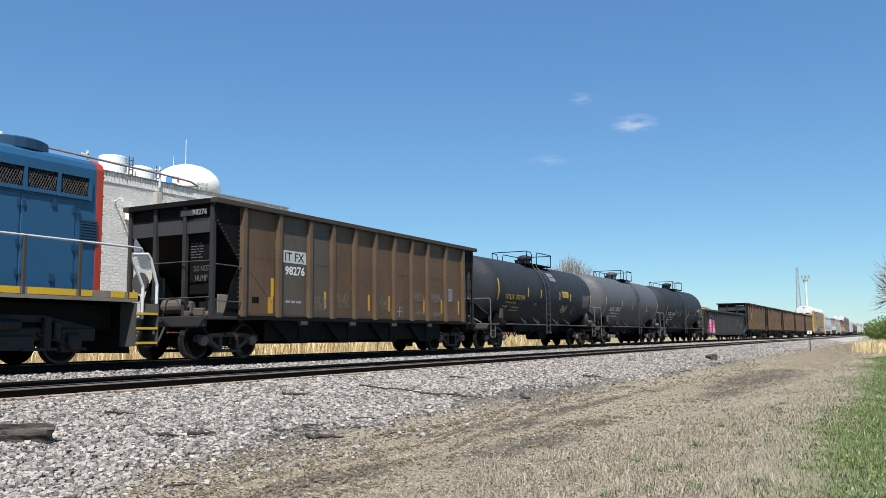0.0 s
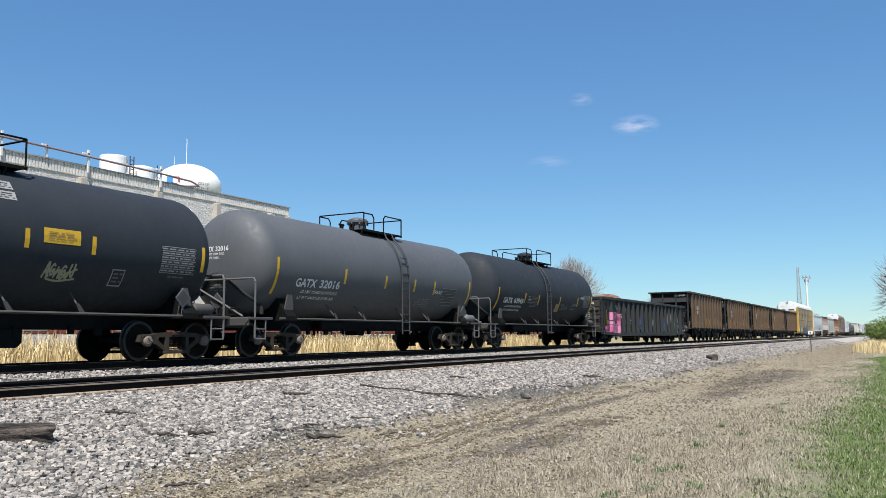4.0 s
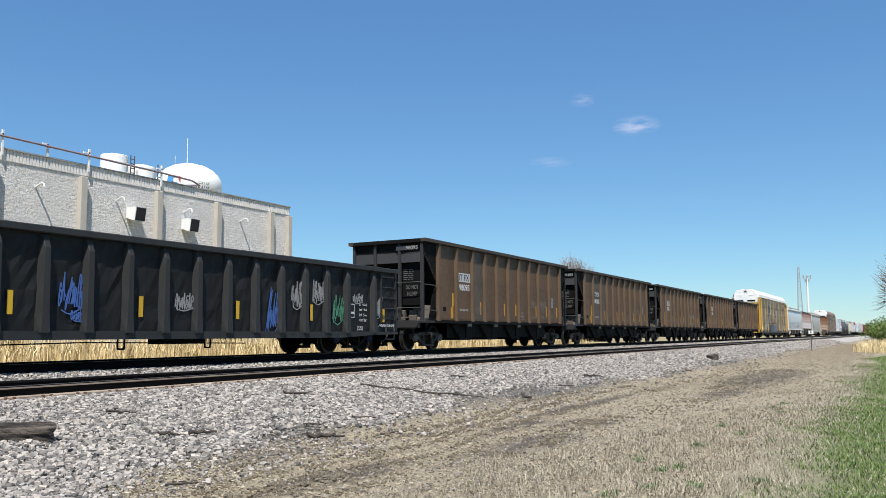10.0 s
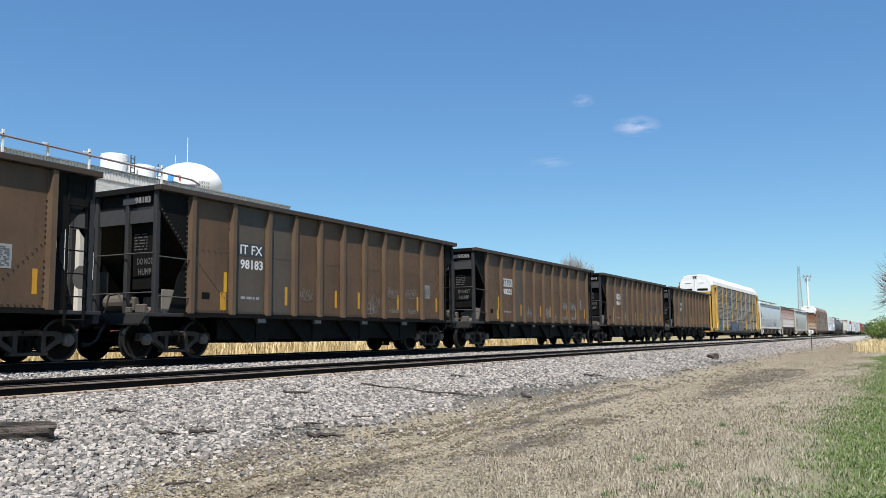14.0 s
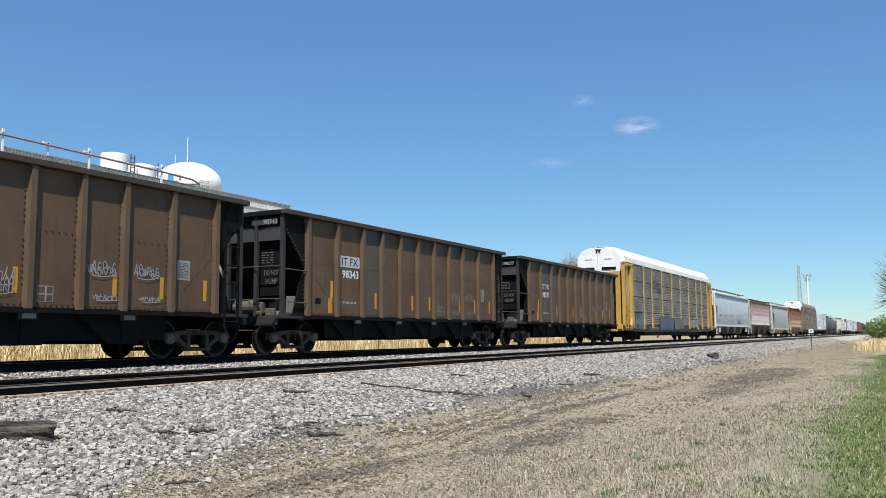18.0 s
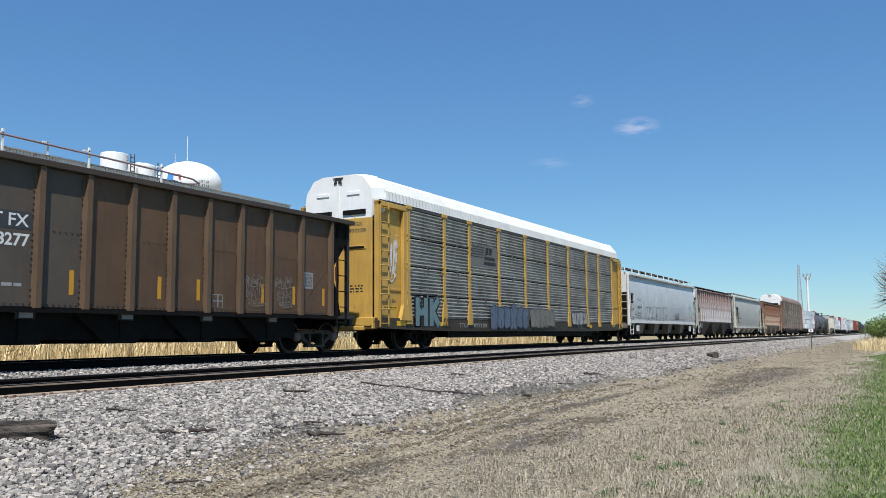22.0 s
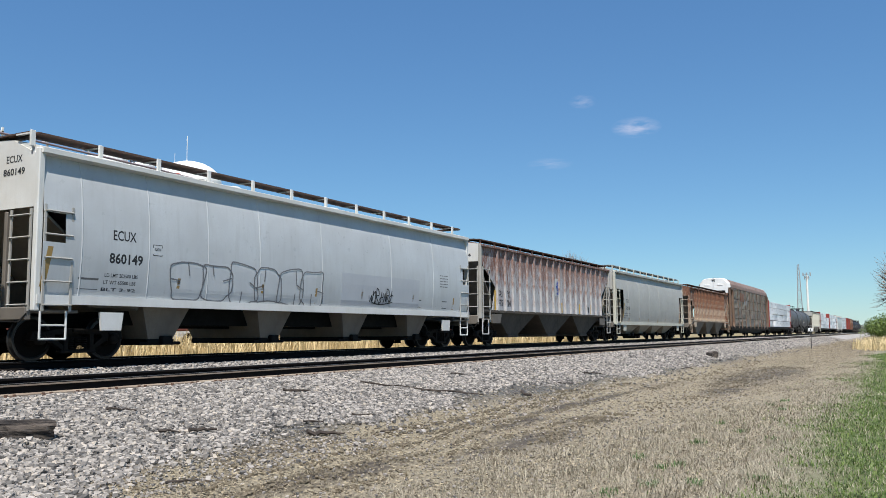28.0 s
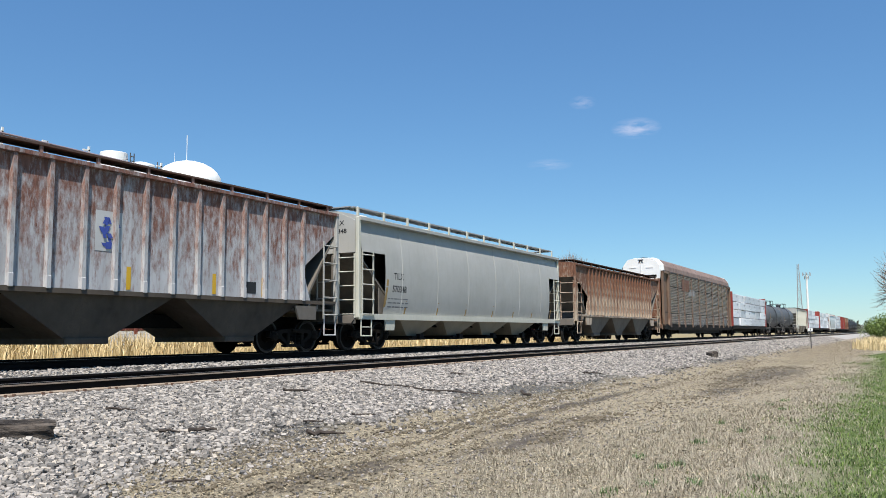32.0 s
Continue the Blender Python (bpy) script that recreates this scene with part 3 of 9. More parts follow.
def ladder(car, mat, x, y, z0, z1, width=0.42, n=6, face="side", name="ladder", r=0.016):
    """Two stiles and n rungs, on a side (along x) or an end (along y)."""
    def b(bm):
        for s in (-1, 1):
            if face == "side":
                cbox(bm, x + s * width / 2, y, (z0 + z1) / 2, 0.05, 0.03, z1 - z0)
            else:
                cbox(bm, x, y + s * width / 2, (z0 + z1) / 2, 0.03, 0.05, z1 - z0)
    bm = bmesh.new()
    b(bm)
    ob = part(name, bm, mat, car)
    for i in range(n):
        zz = z0 + 0.12 + (z1 - z0 - 0.24) * i / max(1, n - 1)
        e = (width / 2, 0, 0) if face == "side" else (0, width / 2, 0)
        o = Vector((0, -0.03, 0)) if face == "side" else Vector((-0.03, 0, 0))
        piece("rung", f"rung{width:.2f}{face}{r}{mat.name}", lambda bm: (rod(bm, Vector(e) * -1 + o, Vector(e) + o, r, 6),
              rod(bm, Vector(e) * -1 + o, Vector(e) * -1, r, 6), rod(bm, Vector(e) + o, Vector(e), r, 6)), mat, ob, pose(x, y, zz))
    return ob


def reflector(car, x, z, h=0.46, w=0.11, y=-1.6, wrap=None, shear=0.0, mat=None):
    return patch("reflector", car, x, z, w, h, mat or M["reflect"], y=y, wrap=wrap, shear=shear, label="yellow reflective strip")


# ---------- open-top coal hopper ----------
RIBS = (-6.15, -4.75, -3.4, -2.3, -1.15, 0.0, 1.15, 2.3, 3.4, 4.75, 6.15)


def b_rib(bm):
    prism(bm, [(-0.1, -1.51), (-0.075, -1.522), (-0.062, -1.625), (0.062, -1.625), (0.075, -1.522), (0.1, -1.51)], "z", 1.06, 3.84)


def b_rivets(bm):
    def dot(x, y, z):
        cbox(bm, x, y, z, 0.028, 0.024, 0.028)
    for x in RIBS:
        for k in range(22):
            if abs(math.sin(k * 12.9 + x * 7.7)) > 0.35:
                dot(x - 0.125, -1.516, 1.2 + k * 0.12)
    x = -6.0
    while x < 6.05:
        dot(x, -1.516, 1.16)
        x += 0.13
    for k in range(13):
        t = k / 12
        dot(-5.95 + 1.15 * t, -1.516, 2.35 - 1.05 * t)
        dot(5.95 - 1.15 * t, -1.516, 2.35 - 1.05 * t)
        dot(-7.05 + 0.85 * t, -1.516, 3.42 - 0.95 * t)
    for i in range(10):
        if i % 2 == 0:
            for k in range(6):
                dot(RIBS[i] + 0.2 + k * (RIBS[i + 1] - RIBS[i] - 0.4) / 5, -1.516, 2.62)


def hopper_car(u, number, boxcol, greys=(), seed=0):
    rnd = random.Random(seed)
    car = car_thing("hopper_car", u, "brown steel open-top coal hopper car with rusty ribbed sides", "freight car")
    for i in range(10):
        a, b = RIBS[i], RIBS[i + 1]
        mat = M["brownpatch"] if i in greys else M["brown"]

        def sheet(bm, a=a, b=b):
            box(bm, a, b, -1.51, -1.5, 1.06, 3.84)
        piece("side_panel", f"panel{i}{mat.name}", sheet, mat, car)
        piece("side_panel", f"panel{i}far", lambda bm: box(bm, a, b, 1.5, 1.51, 1.06, 3.84), M["brown"], car)
    for x in RIBS:
        piece("rib", "rib", b_rib, M["ribbrown"], car, pose(x, 0, 0))
        piece("rib", "rib", b_rib, M["ribbrown"], car, pose(x, 0, 0, 0, 0, 180))

    def chord(bm):
        for s in (-1, 1):
            cbox(bm, 0, s * 1.55, 3.915, 14.5, 0.21, 0.13, 0.012)
    piece("top_chord", "chord", chord, M["chordbrown"], car, label="dark brown steel top chord")
    for s in (-1, 1):
        piece("end_chord", "endchord", lambda bm: cbox(bm, 0, 0, 3.9, 0.2, 2.86, 0.14, 0.012), M["black"], car, pose(s * 7.17, 0, 0))

    def sill(bm):
        for s in (-1, 1):
            prism(bm, [(s * 1.44, 0.98), (s * 1.64, 0.98), (s * 1.64, 1.05), (s * 1.54, 1.05), (s * 1.54, 1.09), (s * 1.44, 1.09)], "x", -6.3, 6.3)
        cbox(bm, 0, 0, 0.86, 14.6, 0.5, 0.34, 0.02)
    piece("sill", "hsill", sill, M["black"], car)
    for s in (-1, 1):
        turn = pose(0, 0, 0, 0, 0, 0 if s < 0 else 180)

        def slope(bm):
            prism(bm, [(-7.1, 3.45), (-7.05, 3.47), (-4.95, 1.12), (-5.0, 1.05)], "y", -1.49, 1.49)
        piece("slope_sheet", "slope", slope, M["black"], car, turn)

        if s < 0:
            piece("end_plate", "endplate", lambda bm: box(bm, -6.99, -6.95, -1.4, -0.55, 1.62, 3.14), M["black"], car)

        def band(bm):
            box(bm, -7.12, -7.08, -1.45, 1.45, 3.2, 3.85)
        for q in (-1, 1):
            piece("corner_sheet", f"corner{q}", lambda bm: prism(bm, [(-7.12, 3.85), (-6.2, 3.85), (-6.2, 2.36), (-7.12, 3.42)], "y", q * 1.5 - 0.012, q * 1.5 + 0.012), M["black"], car, turn)
            piece("lower_corner_sheet", f"lcorner{q}", lambda bm: prism(bm, [(-6.2, 2.4), (-6.2, 1.06), (-6.75, 1.06), (-6.5, 1.9)], "y", q * 1.48 - 0.012, q * 1.48 + 0.012), M["black"], car, turn)
        piece("end_sheet", "endband", band, M["black"], car, turn)
        piece("end_band", "endband2", lambda bm: box(bm, -7.135, -7.12, -1.45, 1.45, 3.14, 3.5), M["ladder"], car, turn, "slate-grey end band")
        for y in (-1.44, -0.52, 0.52, 1.44):
            piece("end_post", "endpost", lambda bm: cbox(bm, 0, 0, 2.45, 0.13, 0.11, 2.84, 0.012), M["endblack"], car, pose(s * 7.13, y, 0))

        def deck(bm):
            cbox(bm, -6.85, 0, 1.02, 1.15, 3.0, 0.08, 0.01)
            cbox(bm, -7.35, 0, 0.93, 0.16, 2.9, 0.26, 0.02)
        piece("end_platform", "deck", deck, M["endblack"], car, turn)

        def grab(bm):
            for z in (1.52, 2.42):
                pipe(bm, [(-7.22, -1.44, z), (-7.26, -1.2, z), (-7.26, 0.5, z), (-7.22, 0.52, z)], 0.016, 6)
                pipe(bm, [(-7.12, -1.54, z - 0.08), (-6.2, -1.56, z - 0.1)], 0.016, 6)
        piece("grab_iron", "hgrab", grab, M["endgrey"], car, turn)

        for q, dims in enumerate(((-6.75, -1.2, 1.25, 0.03, 0.28, 0.38), (-6.75, -0.8, 1.25, 0.03, 0.28, 0.38), (-6.75, 0.95, 1.25, 0.03, 0.28, 0.38), (-6.75, 1.25, 1.25, 0.03, 0.28, 0.38),
                                  (-6.62, -1.43, 1.33, 0.62, 0.03, 0.54), (-6.62, -1.0, 1.3, 0.03, 0.5, 0.48), (-6.95, -1.2, 1.12, 0.3, 0.4, 0.14))):
            piece("gusset_plate", f"plate{q}", lambda bm: cbox(bm, *dims, 0.01), M["dusty"], car, turn, "dusty pale steel gusset")
        bars(car, -7.0, 2.72, 0.42, 0.42, 6, M["dim"], y=-0.8, face="end", seed=seed + 3, fill=0.35) if s < 0 else None
    ladder(car, M["black"], 6.75, -1.52, 0.75, 3.8, 0.44, 7)

    def brake(bm):
        rod(bm, (-6.72, 0.8, 1.06), (-6.72, 0.8, 2.1), 0.13, 12)
        rod(bm, (-7.2, 0.95, 1.95), (-7.25, 0.95, 1.95), 0.28, 14)
        cbox(bm, -7.1, 0.95, 1.9, 0.14, 0.24, 0.3, 0.02)
    for q, build in enumerate((lambda bm: (rod(bm, (-6.75, -0.25, 1.34), (-6.75, 0.5, 1.34), 0.2, 14), rod(bm, (-6.75, 0.5, 1.34), (-6.75, 0.62, 1.34), 0.12, 12)),
                               lambda bm: (cbox(bm, -6.9, -0.5, 1.28, 0.2, 0.22, 0.34, 0.03), rod(bm, (-6.98, -0.5, 1.3), (-7.06, -0.5, 1.3), 0.08, 10)),
                               lambda bm: pipe(bm, [(-6.9, -0.62, 1.16), (-7.0, -0.9, 1.2), (-7.0, -1.3, 1.12), (-7.3, -1.4, 1.08)], 0.03, 6),
                               lambda bm: pipe(bm, [(-7.05, 0.3, 1.1), (-7.1, 0.1, 1.5), (-7.1, -0.2, 1.52), (-7.0, -0.4, 1.2)], 0.025, 6),
                               lambda bm: cbox(bm, -7.2, -1.1, 1.16, 0.12, 0.3, 0.2, 0.02), lambda bm: cbox(bm, -7.2, -0.7, 1.13, 0.1, 0.16, 0.14, 0.02))):
        piece(("brake_cylinder", "control_valve", "brake_pipe", "brake_pipe", "bracket", "bracket")[q], f"hgear{q}", build, M["grimegear"], car, label="dusty brake gear on the end platform")
    piece("hand_brake", "hbrake", brake, M["endgrey"], car, label="grey hand brake wheel and cylinder")
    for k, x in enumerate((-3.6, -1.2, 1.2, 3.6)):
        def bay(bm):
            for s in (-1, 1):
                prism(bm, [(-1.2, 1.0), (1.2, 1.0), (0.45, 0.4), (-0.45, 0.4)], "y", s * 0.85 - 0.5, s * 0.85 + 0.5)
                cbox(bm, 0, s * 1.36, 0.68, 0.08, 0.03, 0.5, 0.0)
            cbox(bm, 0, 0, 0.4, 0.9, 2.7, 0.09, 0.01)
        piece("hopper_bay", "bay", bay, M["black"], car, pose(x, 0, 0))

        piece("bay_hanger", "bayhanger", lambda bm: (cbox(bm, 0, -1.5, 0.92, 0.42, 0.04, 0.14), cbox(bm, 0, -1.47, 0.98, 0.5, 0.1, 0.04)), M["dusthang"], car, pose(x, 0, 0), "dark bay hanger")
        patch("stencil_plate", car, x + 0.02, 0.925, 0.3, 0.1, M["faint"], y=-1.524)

    # flat black sheets that fill the dark gaps between the bays
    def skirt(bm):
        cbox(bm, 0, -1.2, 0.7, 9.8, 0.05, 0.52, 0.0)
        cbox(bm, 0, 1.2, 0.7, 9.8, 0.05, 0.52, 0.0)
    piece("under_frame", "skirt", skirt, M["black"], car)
    rv = piece("rivets", "rivets", b_rivets, M["rivet"], car)
    rv["kind"] = "stuff"
    for s in (-1, 1):
        truck(car, s * 6.1, M["truckrust"], M["caprust"])
    draft_gear(car, 7.4, 8.08)
    # lettering
    patch("number_board", car, -4.02, 2.74, 1.02, 0.34, boxcol, y=-1.5135)
    letters(car, "IT FX", -4.02, 2.74, 0.24, M["ink"] if boxcol is M["plate"] else M["chalk"], y=-1.5165, width=0.84)
    letters(car, number, -4.0, 2.36, 0.25, M["chalk"], y=-1.5135, width=0.86)
    patch("number_board", car, -7.205, 3.66, 0.44, 0.16, M["plategrey"], y=-0.62, face="end")
    letters(car, number, -7.21, 3.66, 0.15, M["faint"], y=-1.06, face="end", width=0.5)
    letters(car, "DO NOT", -7.0, 2.26, 0.15, M["dim"], y=-0.95, face="end", width=0.52)
    letters(car, "HUMP", -7.0, 2.02, 0.15, M["dim"], y=-0.95, face="end", width=0.42)
    for i, x in enumerate((-5.02, -2.66, -0.36, 0.84, 3.14, 4.44, 5.79)):
        reflector(car, x + 0.06, 1.6 if i else 1.86, 0.5, 0.11, y=-1.5135, mat=M["orange"] if i else None)
    reflector(car, -5.03, 1.38, 0.44, 0.2, y=-1.5135, mat=M["orange"])
    patch("data_plate", car, 5.15, 2.05, 0.4, 0.46, M["faint"], y=-1.5135)
    bars(car, 5.15, 2.05, 0.3, 0.38, 10, M["dim"], y=-1.5165, seed=seed)
    patch("data_box", car, 1.55, 1.36, 0.36, 0.32, M["faint"], y=-1.5135, label="white stencilled inspection box")
    for dx, w in ((-0.085, 0.15), (0.095, 0.13)):
        for dz in (-0.08, 0.08):
            patch("data_field", car, 1.55 + dx, 1.36 + dz, w, 0.13, M["brown"], y=-1.5165)
    bars(car, -4.05, 1.5, 0.7, 0.12, 1, M["faint"], y=-1.5135, seed=seed + 9)
    patch("builder_plate", car, -5.62, 1.5, 0.26, 0.16, M["black"], y=-1.5135)
    tagmat = M["faint"] if seed == 4 else M["tagdim"]
    for k in range(3):
        i = rnd.randrange(2, 9)
        scribble(car, (RIBS[i] + RIBS[i + 1]) / 2, rnd.uniform(1.4, 1.9), 0.6, rnd.uniform(0.25, 0.5), tagmat, y=-1.5145,
                 seed=seed * 7 + k, loops=5, thick=0.016)
    for k, x in enumerate((2.85, 4.05)):
        scribble(car, x, 1.95, 0.7, 0.3, tagmat, y=-1.5145, seed=seed * 5 + 40 + k, loops=6, thick=0.022)
        scribble(car, x + 0.1, 1.35, 0.6, 0.14, tagmat, y=-1.5145, seed=seed * 5 + 60 + k, loops=5, thick=0.02)
    return car


# ---------- tank car ----------
def tank_car(u, half, R, zc, mat, mark, number, strips, label, seed=0, truck_x=5.55, dome=-0.3, fore=0.0, steps=-0.67, deck=-1.6, table=(5.18, 2.32)):
    car = car_thing("tank_car", u, label, "tank car")
    wrap = lambda z: -math.sqrt(max(0.01, R * R - (z - zc) ** 2)) - 0.004
    cyl = half - 0.72
    grey = mat is M["tankgrey"]

    def dish(r):
        """How far the dished head bulges at a radius."""
        return 0.72 * math.sqrt(max(0.0, 1 - (r / R) ** 2.7))

    def head(y, z):
        return -cyl - dish(math.hypot(y, z - zc)) - 0.006

    def shell(bm):
        prof = [(R * q, -cyl - dish(R * q)) for q in (0.002, 0.1, 0.25, 0.42, 0.58, 0.72, 0.83, 0.9, 0.95, 0.985, 1.0)]
        prof += [(r, -x) for r, x in prof[::-1]]
        lathe(bm, prof, "x", 56, (0, 0, zc))
    bm = bmesh.new()
    shell(bm)
    bmesh.ops.recalc_face_normals(bm, faces=bm.faces)
    part("tank", bm, mat, car, smooth=True)
    top = zc + R
    bm = bmesh.new()
    lathe(bm, [(0.3, top - 0.1), (0.3, top + 0.3), (0.36, top + 0.31), (0.36, top + 0.38), (0.3, top + 0.45), (0.12, top + 0.5)], "z", 20, (-dome, 0, 0))
    for k in range(8):
        a = k * math.pi / 4
        rod(bm, (-dome + 0.35 * math.cos(a), 0.35 * math.sin(a), top + 0.24), (-dome + 0.35 * math.cos(a), 0.35 * math.sin(a), top + 0.42), 0.03, 6)
    part("manway", bm, mat, car, "bolted manway dome")
    bm = bmesh.new()
    for x, y in ((-dome - 0.8, 0.1), (-dome - 0.6, -0.2), (-dome + 0.55, 0.15)):
        rod(bm, (x, y, top - 0.1), (x, y, top + 0.2), 0.07, 8)
        rod(bm, (x - 0.12, y, top + 0.18), (x + 0.12, y, top + 0.18), 0.04, 8)
    part("valve", bm, M["black"], car)
    bm = bmesh.new()
    for s in (-1, 1):
        box(bm, deck, 1.6, s * 0.62 - 0.27, s * 0.62 + 0.27, top - 0.07, top - 0.05)
        box(bm, deck, 1.6, s * 0.89 - 0.012, s * 0.89 + 0.012, top - 0.1, top - 0.03)
        for x in (deck, (deck + 1.15) / 2, 1.15):
            rod(bm, (x, s * 0.88, top - 0.06), (x, s * 0.8, top - 0.3), 0.03, 6)
    part("platform", bm, M["black"], car, "dark steel top platform")
    h = top + 0.53
    mid = deck + 0.7
    for s in (-1, 1):
        y = s * 0.9
        bm = bmesh.new()
        pipe(bm, [(deck + 0.05, y, top - 0.06), (deck + 0.05, y, h - 0.04), (mid - 0.15, y, h - 0.04), (mid - 0.05, y, h - 0.16), (mid - 0.05, y, top - 0.06)], 0.022)
        part("guard_rail", bm, M["black"], car)
        bm = bmesh.new()
        pipe(bm, [(mid + 0.55, y, top - 0.06), (mid + 0.55, y, h - 0.1), (mid + 0.65, y, h), (1.55, y, h), (1.55, y, top - 0.06)], 0.022)
        part("guard_rail", bm, M["black"], car)
    for x in (deck + 0.05, 1.55):
        bm = bmesh.new()
        pipe(bm, [(x, -0.9, h - 0.02), (x, 0.9, h - 0.02)], 0.022)
        part("guard_rail", bm, M["black"], car)
    # ladder that follows the shell
    for s in (-1, 1):
        bm = bmesh.new()
        path = [(s * 0.9, top - 0.04)]
        for k in range(7):
            a = math.radians(52 - 8.5 * k)
            path.append((s * (R + 0.1) * math.cos(a), zc + (R + 0.1) * math.sin(a)))
        path += [(s * (R + 0.12), zc - 0.2), (s * (R + 0.12), 0.6)]
        for x in (steps - 0.23, steps + 0.23):
            for a, b in zip(path, path[1:]):
                rod(bm, (x, *a), (x, *b), 0.026, 6)
        lad = part("ladder", bm, M["ladder"], car)
        for k in range(10):
            t = k / 9
            z = 0.72 + t * (top - 0.9 - 0.72) * 0.99
            dz = z - zc
            y = (R + 0.12) if dz < 0 else math.sqrt(max(0.02, (R + 0.11) ** 2 - dz * dz))
            piece("rung", "tankrung", lambda bm: rod(bm, (-0.23, 0, 0), (0.23, 0, 0), 0.02, 6), M["ladder"], lad, pose(steps, s * y, z))
    # under-frame
    for s in (-1, 1):
        bm = bmesh.new()
        prism(bm, [(s * (half + 0.35), 1.02), (s * (half + 0.35), 0.72), (s * 4.2, 0.72), (s * 4.2, 1.1)], "y", -0.3, 0.3)
        part("stub_sill", bm, M["black"], car)
    for s in (-1, 1):
        bm = bmesh.new()
        prism(bm, [(-1.5, 0.98), (1.5, 0.98), (1.5, 1.1), (1.1, 1.62), (0.85, 1.35), (0.0, 1.12), (-0.85, 1.35), (-1.1, 1.62), (-1.5, 1.1)], "x",
              s * truck_x - 0.22, s * truck_x + 0.22)
        part("saddle", bm, M["black"], car)
        for y in (-1, 1):
            bm = bmesh.new()
            prism(bm, [(s * (truck_x - 0.26), 1.0), (s * (truck_x + 0.24), 1.0), (s * (truck_x + 0.02), 1.7), (s * (truck_x - 0.16), 1.7)], "y", y * 1.34 - 0.02, y * 1.34 + 0.02)
            part("bracket", bm, M["endgrey"], car, "grey bent steel bracket")
        bm = bmesh.new()
        cbox(bm, s * (half - 0.15), 0, 1.02, 0.9, 2.9, 0.07, 0.01)
        cbox(bm, s * (half + 0.3), 0, 0.93, 0.1, 2.8, 0.22, 0.02)
        part("end_platform", bm, M["endgrey"], car)
        xe = s * (half + 0.08)
        bm = bmesh.new()
        pipe(bm, [(xe, -1.42, 0.5), (xe, -1.42, 1.98), (xe, -1.36, 2.08), (xe, 1.36, 2.08), (xe, 1.42, 1.98), (xe, 1.42, 0.5)], 0.028, 8)
        part("hand_rail", bm, M["pipegrey"], car, "bare grey end hand rail")
        bm = bmesh.new()
        pipe(bm, [(xe, 0.75, 2.0), (xe, 0.68, 1.9), (xe, -1.0, 1.08)], 0.03, 6)
        rod(bm, (xe, 0.75, 1.05), (xe, 0.75, 2.08), 0.022, 6)
        part("brace", bm, M["pipegrey"], car)
        for y in (-1, 1):
            bm = bmesh.new()
            pipe(bm, [(xe - s * 0.42, y * 1.42, 1.0), (xe - s * 0.42, y * 1.42, 0.48), (xe, y * 1.42, 0.48)], 0.022, 6)
            rod(bm, (xe - s * 0.42, y * 1.42, 0.74), (xe, y * 1.42, 0.74), 0.018, 6)
            part("stirrup", bm, M["pipegrey"], car)
        bm = bmesh.new()
        rod(bm, (0, 0, -0.45), (0, 0, 0), 0.025, 6)
        prism(bm, [(-0.24, 0), (0, -0.24), (0.24, 0), (0, 0.24)], "y", -0.03, -0.015)
        board = part("placard", bm, M["dim"], car, "diamond hazard placard on a post")
        board.matrix_basis = pose(half - 1.3, -1.42, 1.46) if s > 0 else pose(-half - 0.02, -0.05, 1.5, 0, 0, -90)
        bm = bmesh.new()
        prism(bm, [(-0.2, 0), (0, -0.2), (0.2, 0), (0, 0.2)], "y", -0.034, -0.031)
        part("placard_face", bm, M["dimplate"], board)
        bm = bmesh.new()
        hose = smooth_line([(0.7, 1.7), (0.4, 2.05), (0.05, 2.24), (-0.32, 2.14), (-0.7, 1.8), (-0.95, 1.5), (-1.0, 1.15)], 4)
        pipe(bm, [(s * (-head(y, z) + 0.05), y, z) for y, z in hose], 0.05, 8)
        part("hose", bm, M["rubber"], car, "thick black hose bent over the tank head")
        bm = bmesh.new()
        cbox(bm, s * (half - 0.05), -0.35, 1.2, 0.35, 0.3, 0.28, 0.04)
        rod(bm, (s * (half + 0.05), -0.9, 1.12), (s * (half + 0.05), 0.9, 1.12), 0.035, 8)
        for y in (-0.75, -0.1, 0.4):
            rod(bm, (s * (half + 0.05), y, 1.05), (s * (half + 0.05), y, 1.32), 0.03, 6)
            rod(bm, (s * (half - 0.1), y, 1.3), (s * (half + 0.15), y + 0.12, 1.3), 0.02, 6)
        part("brake_valve", bm, M["black"], car)
    bm = bmesh.new()
    lathe(bm, [(0.03, -0.36), (0.1, -0.33), (0.14, -0.26), (0.14, 0.24), (0.1, 0.32), (0.03, 0.35)], "x", 16, (half - 0.55, -1.3, 1.21))
    part("brake_cylinder", bm, M["pipegrey"] if grey else M["endgrey"], car, "grey brake cylinder", smooth=True)
    bm = bmesh.new()
    cbox(bm, 0, 0, 0.9, 2 * half - 2.0, 0.62, 0.36, 0.02)
    rnd = random.Random(seed + 60)
    for k in range(9):
        x = rnd.uniform(-half + 2.6, half - 2.6)
        cbox(bm, x, -0.33, rnd.uniform(0.66, 0.74), rnd.uniform(0.04, 0.2), 0.08, 0.2, 0.01)
    part("centre_sill", bm, M["black"], car)
    for y in (-1, 1):
        bm = bmesh.new()
        rod(bm, (-half + 0.9, y * 1.44, 1.03), (half - 0.9, y * 1.44, 1.03), 0.03, 8)
        for x in (-3.0, -1.5, 1.0, 2.6):
            prism(bm, [(x - 0.05, 1.02), (x + 0.1, 1.02), (x - 0.08, 1.24), (x - 0.16, 1.24)], "y", y * 1.42 - 0.012, y * 1.42 + 0.012)
            rod(bm, (x, y * 1.44, 1.03), (x, y * 1.0, 1.5), 0.02, 6)
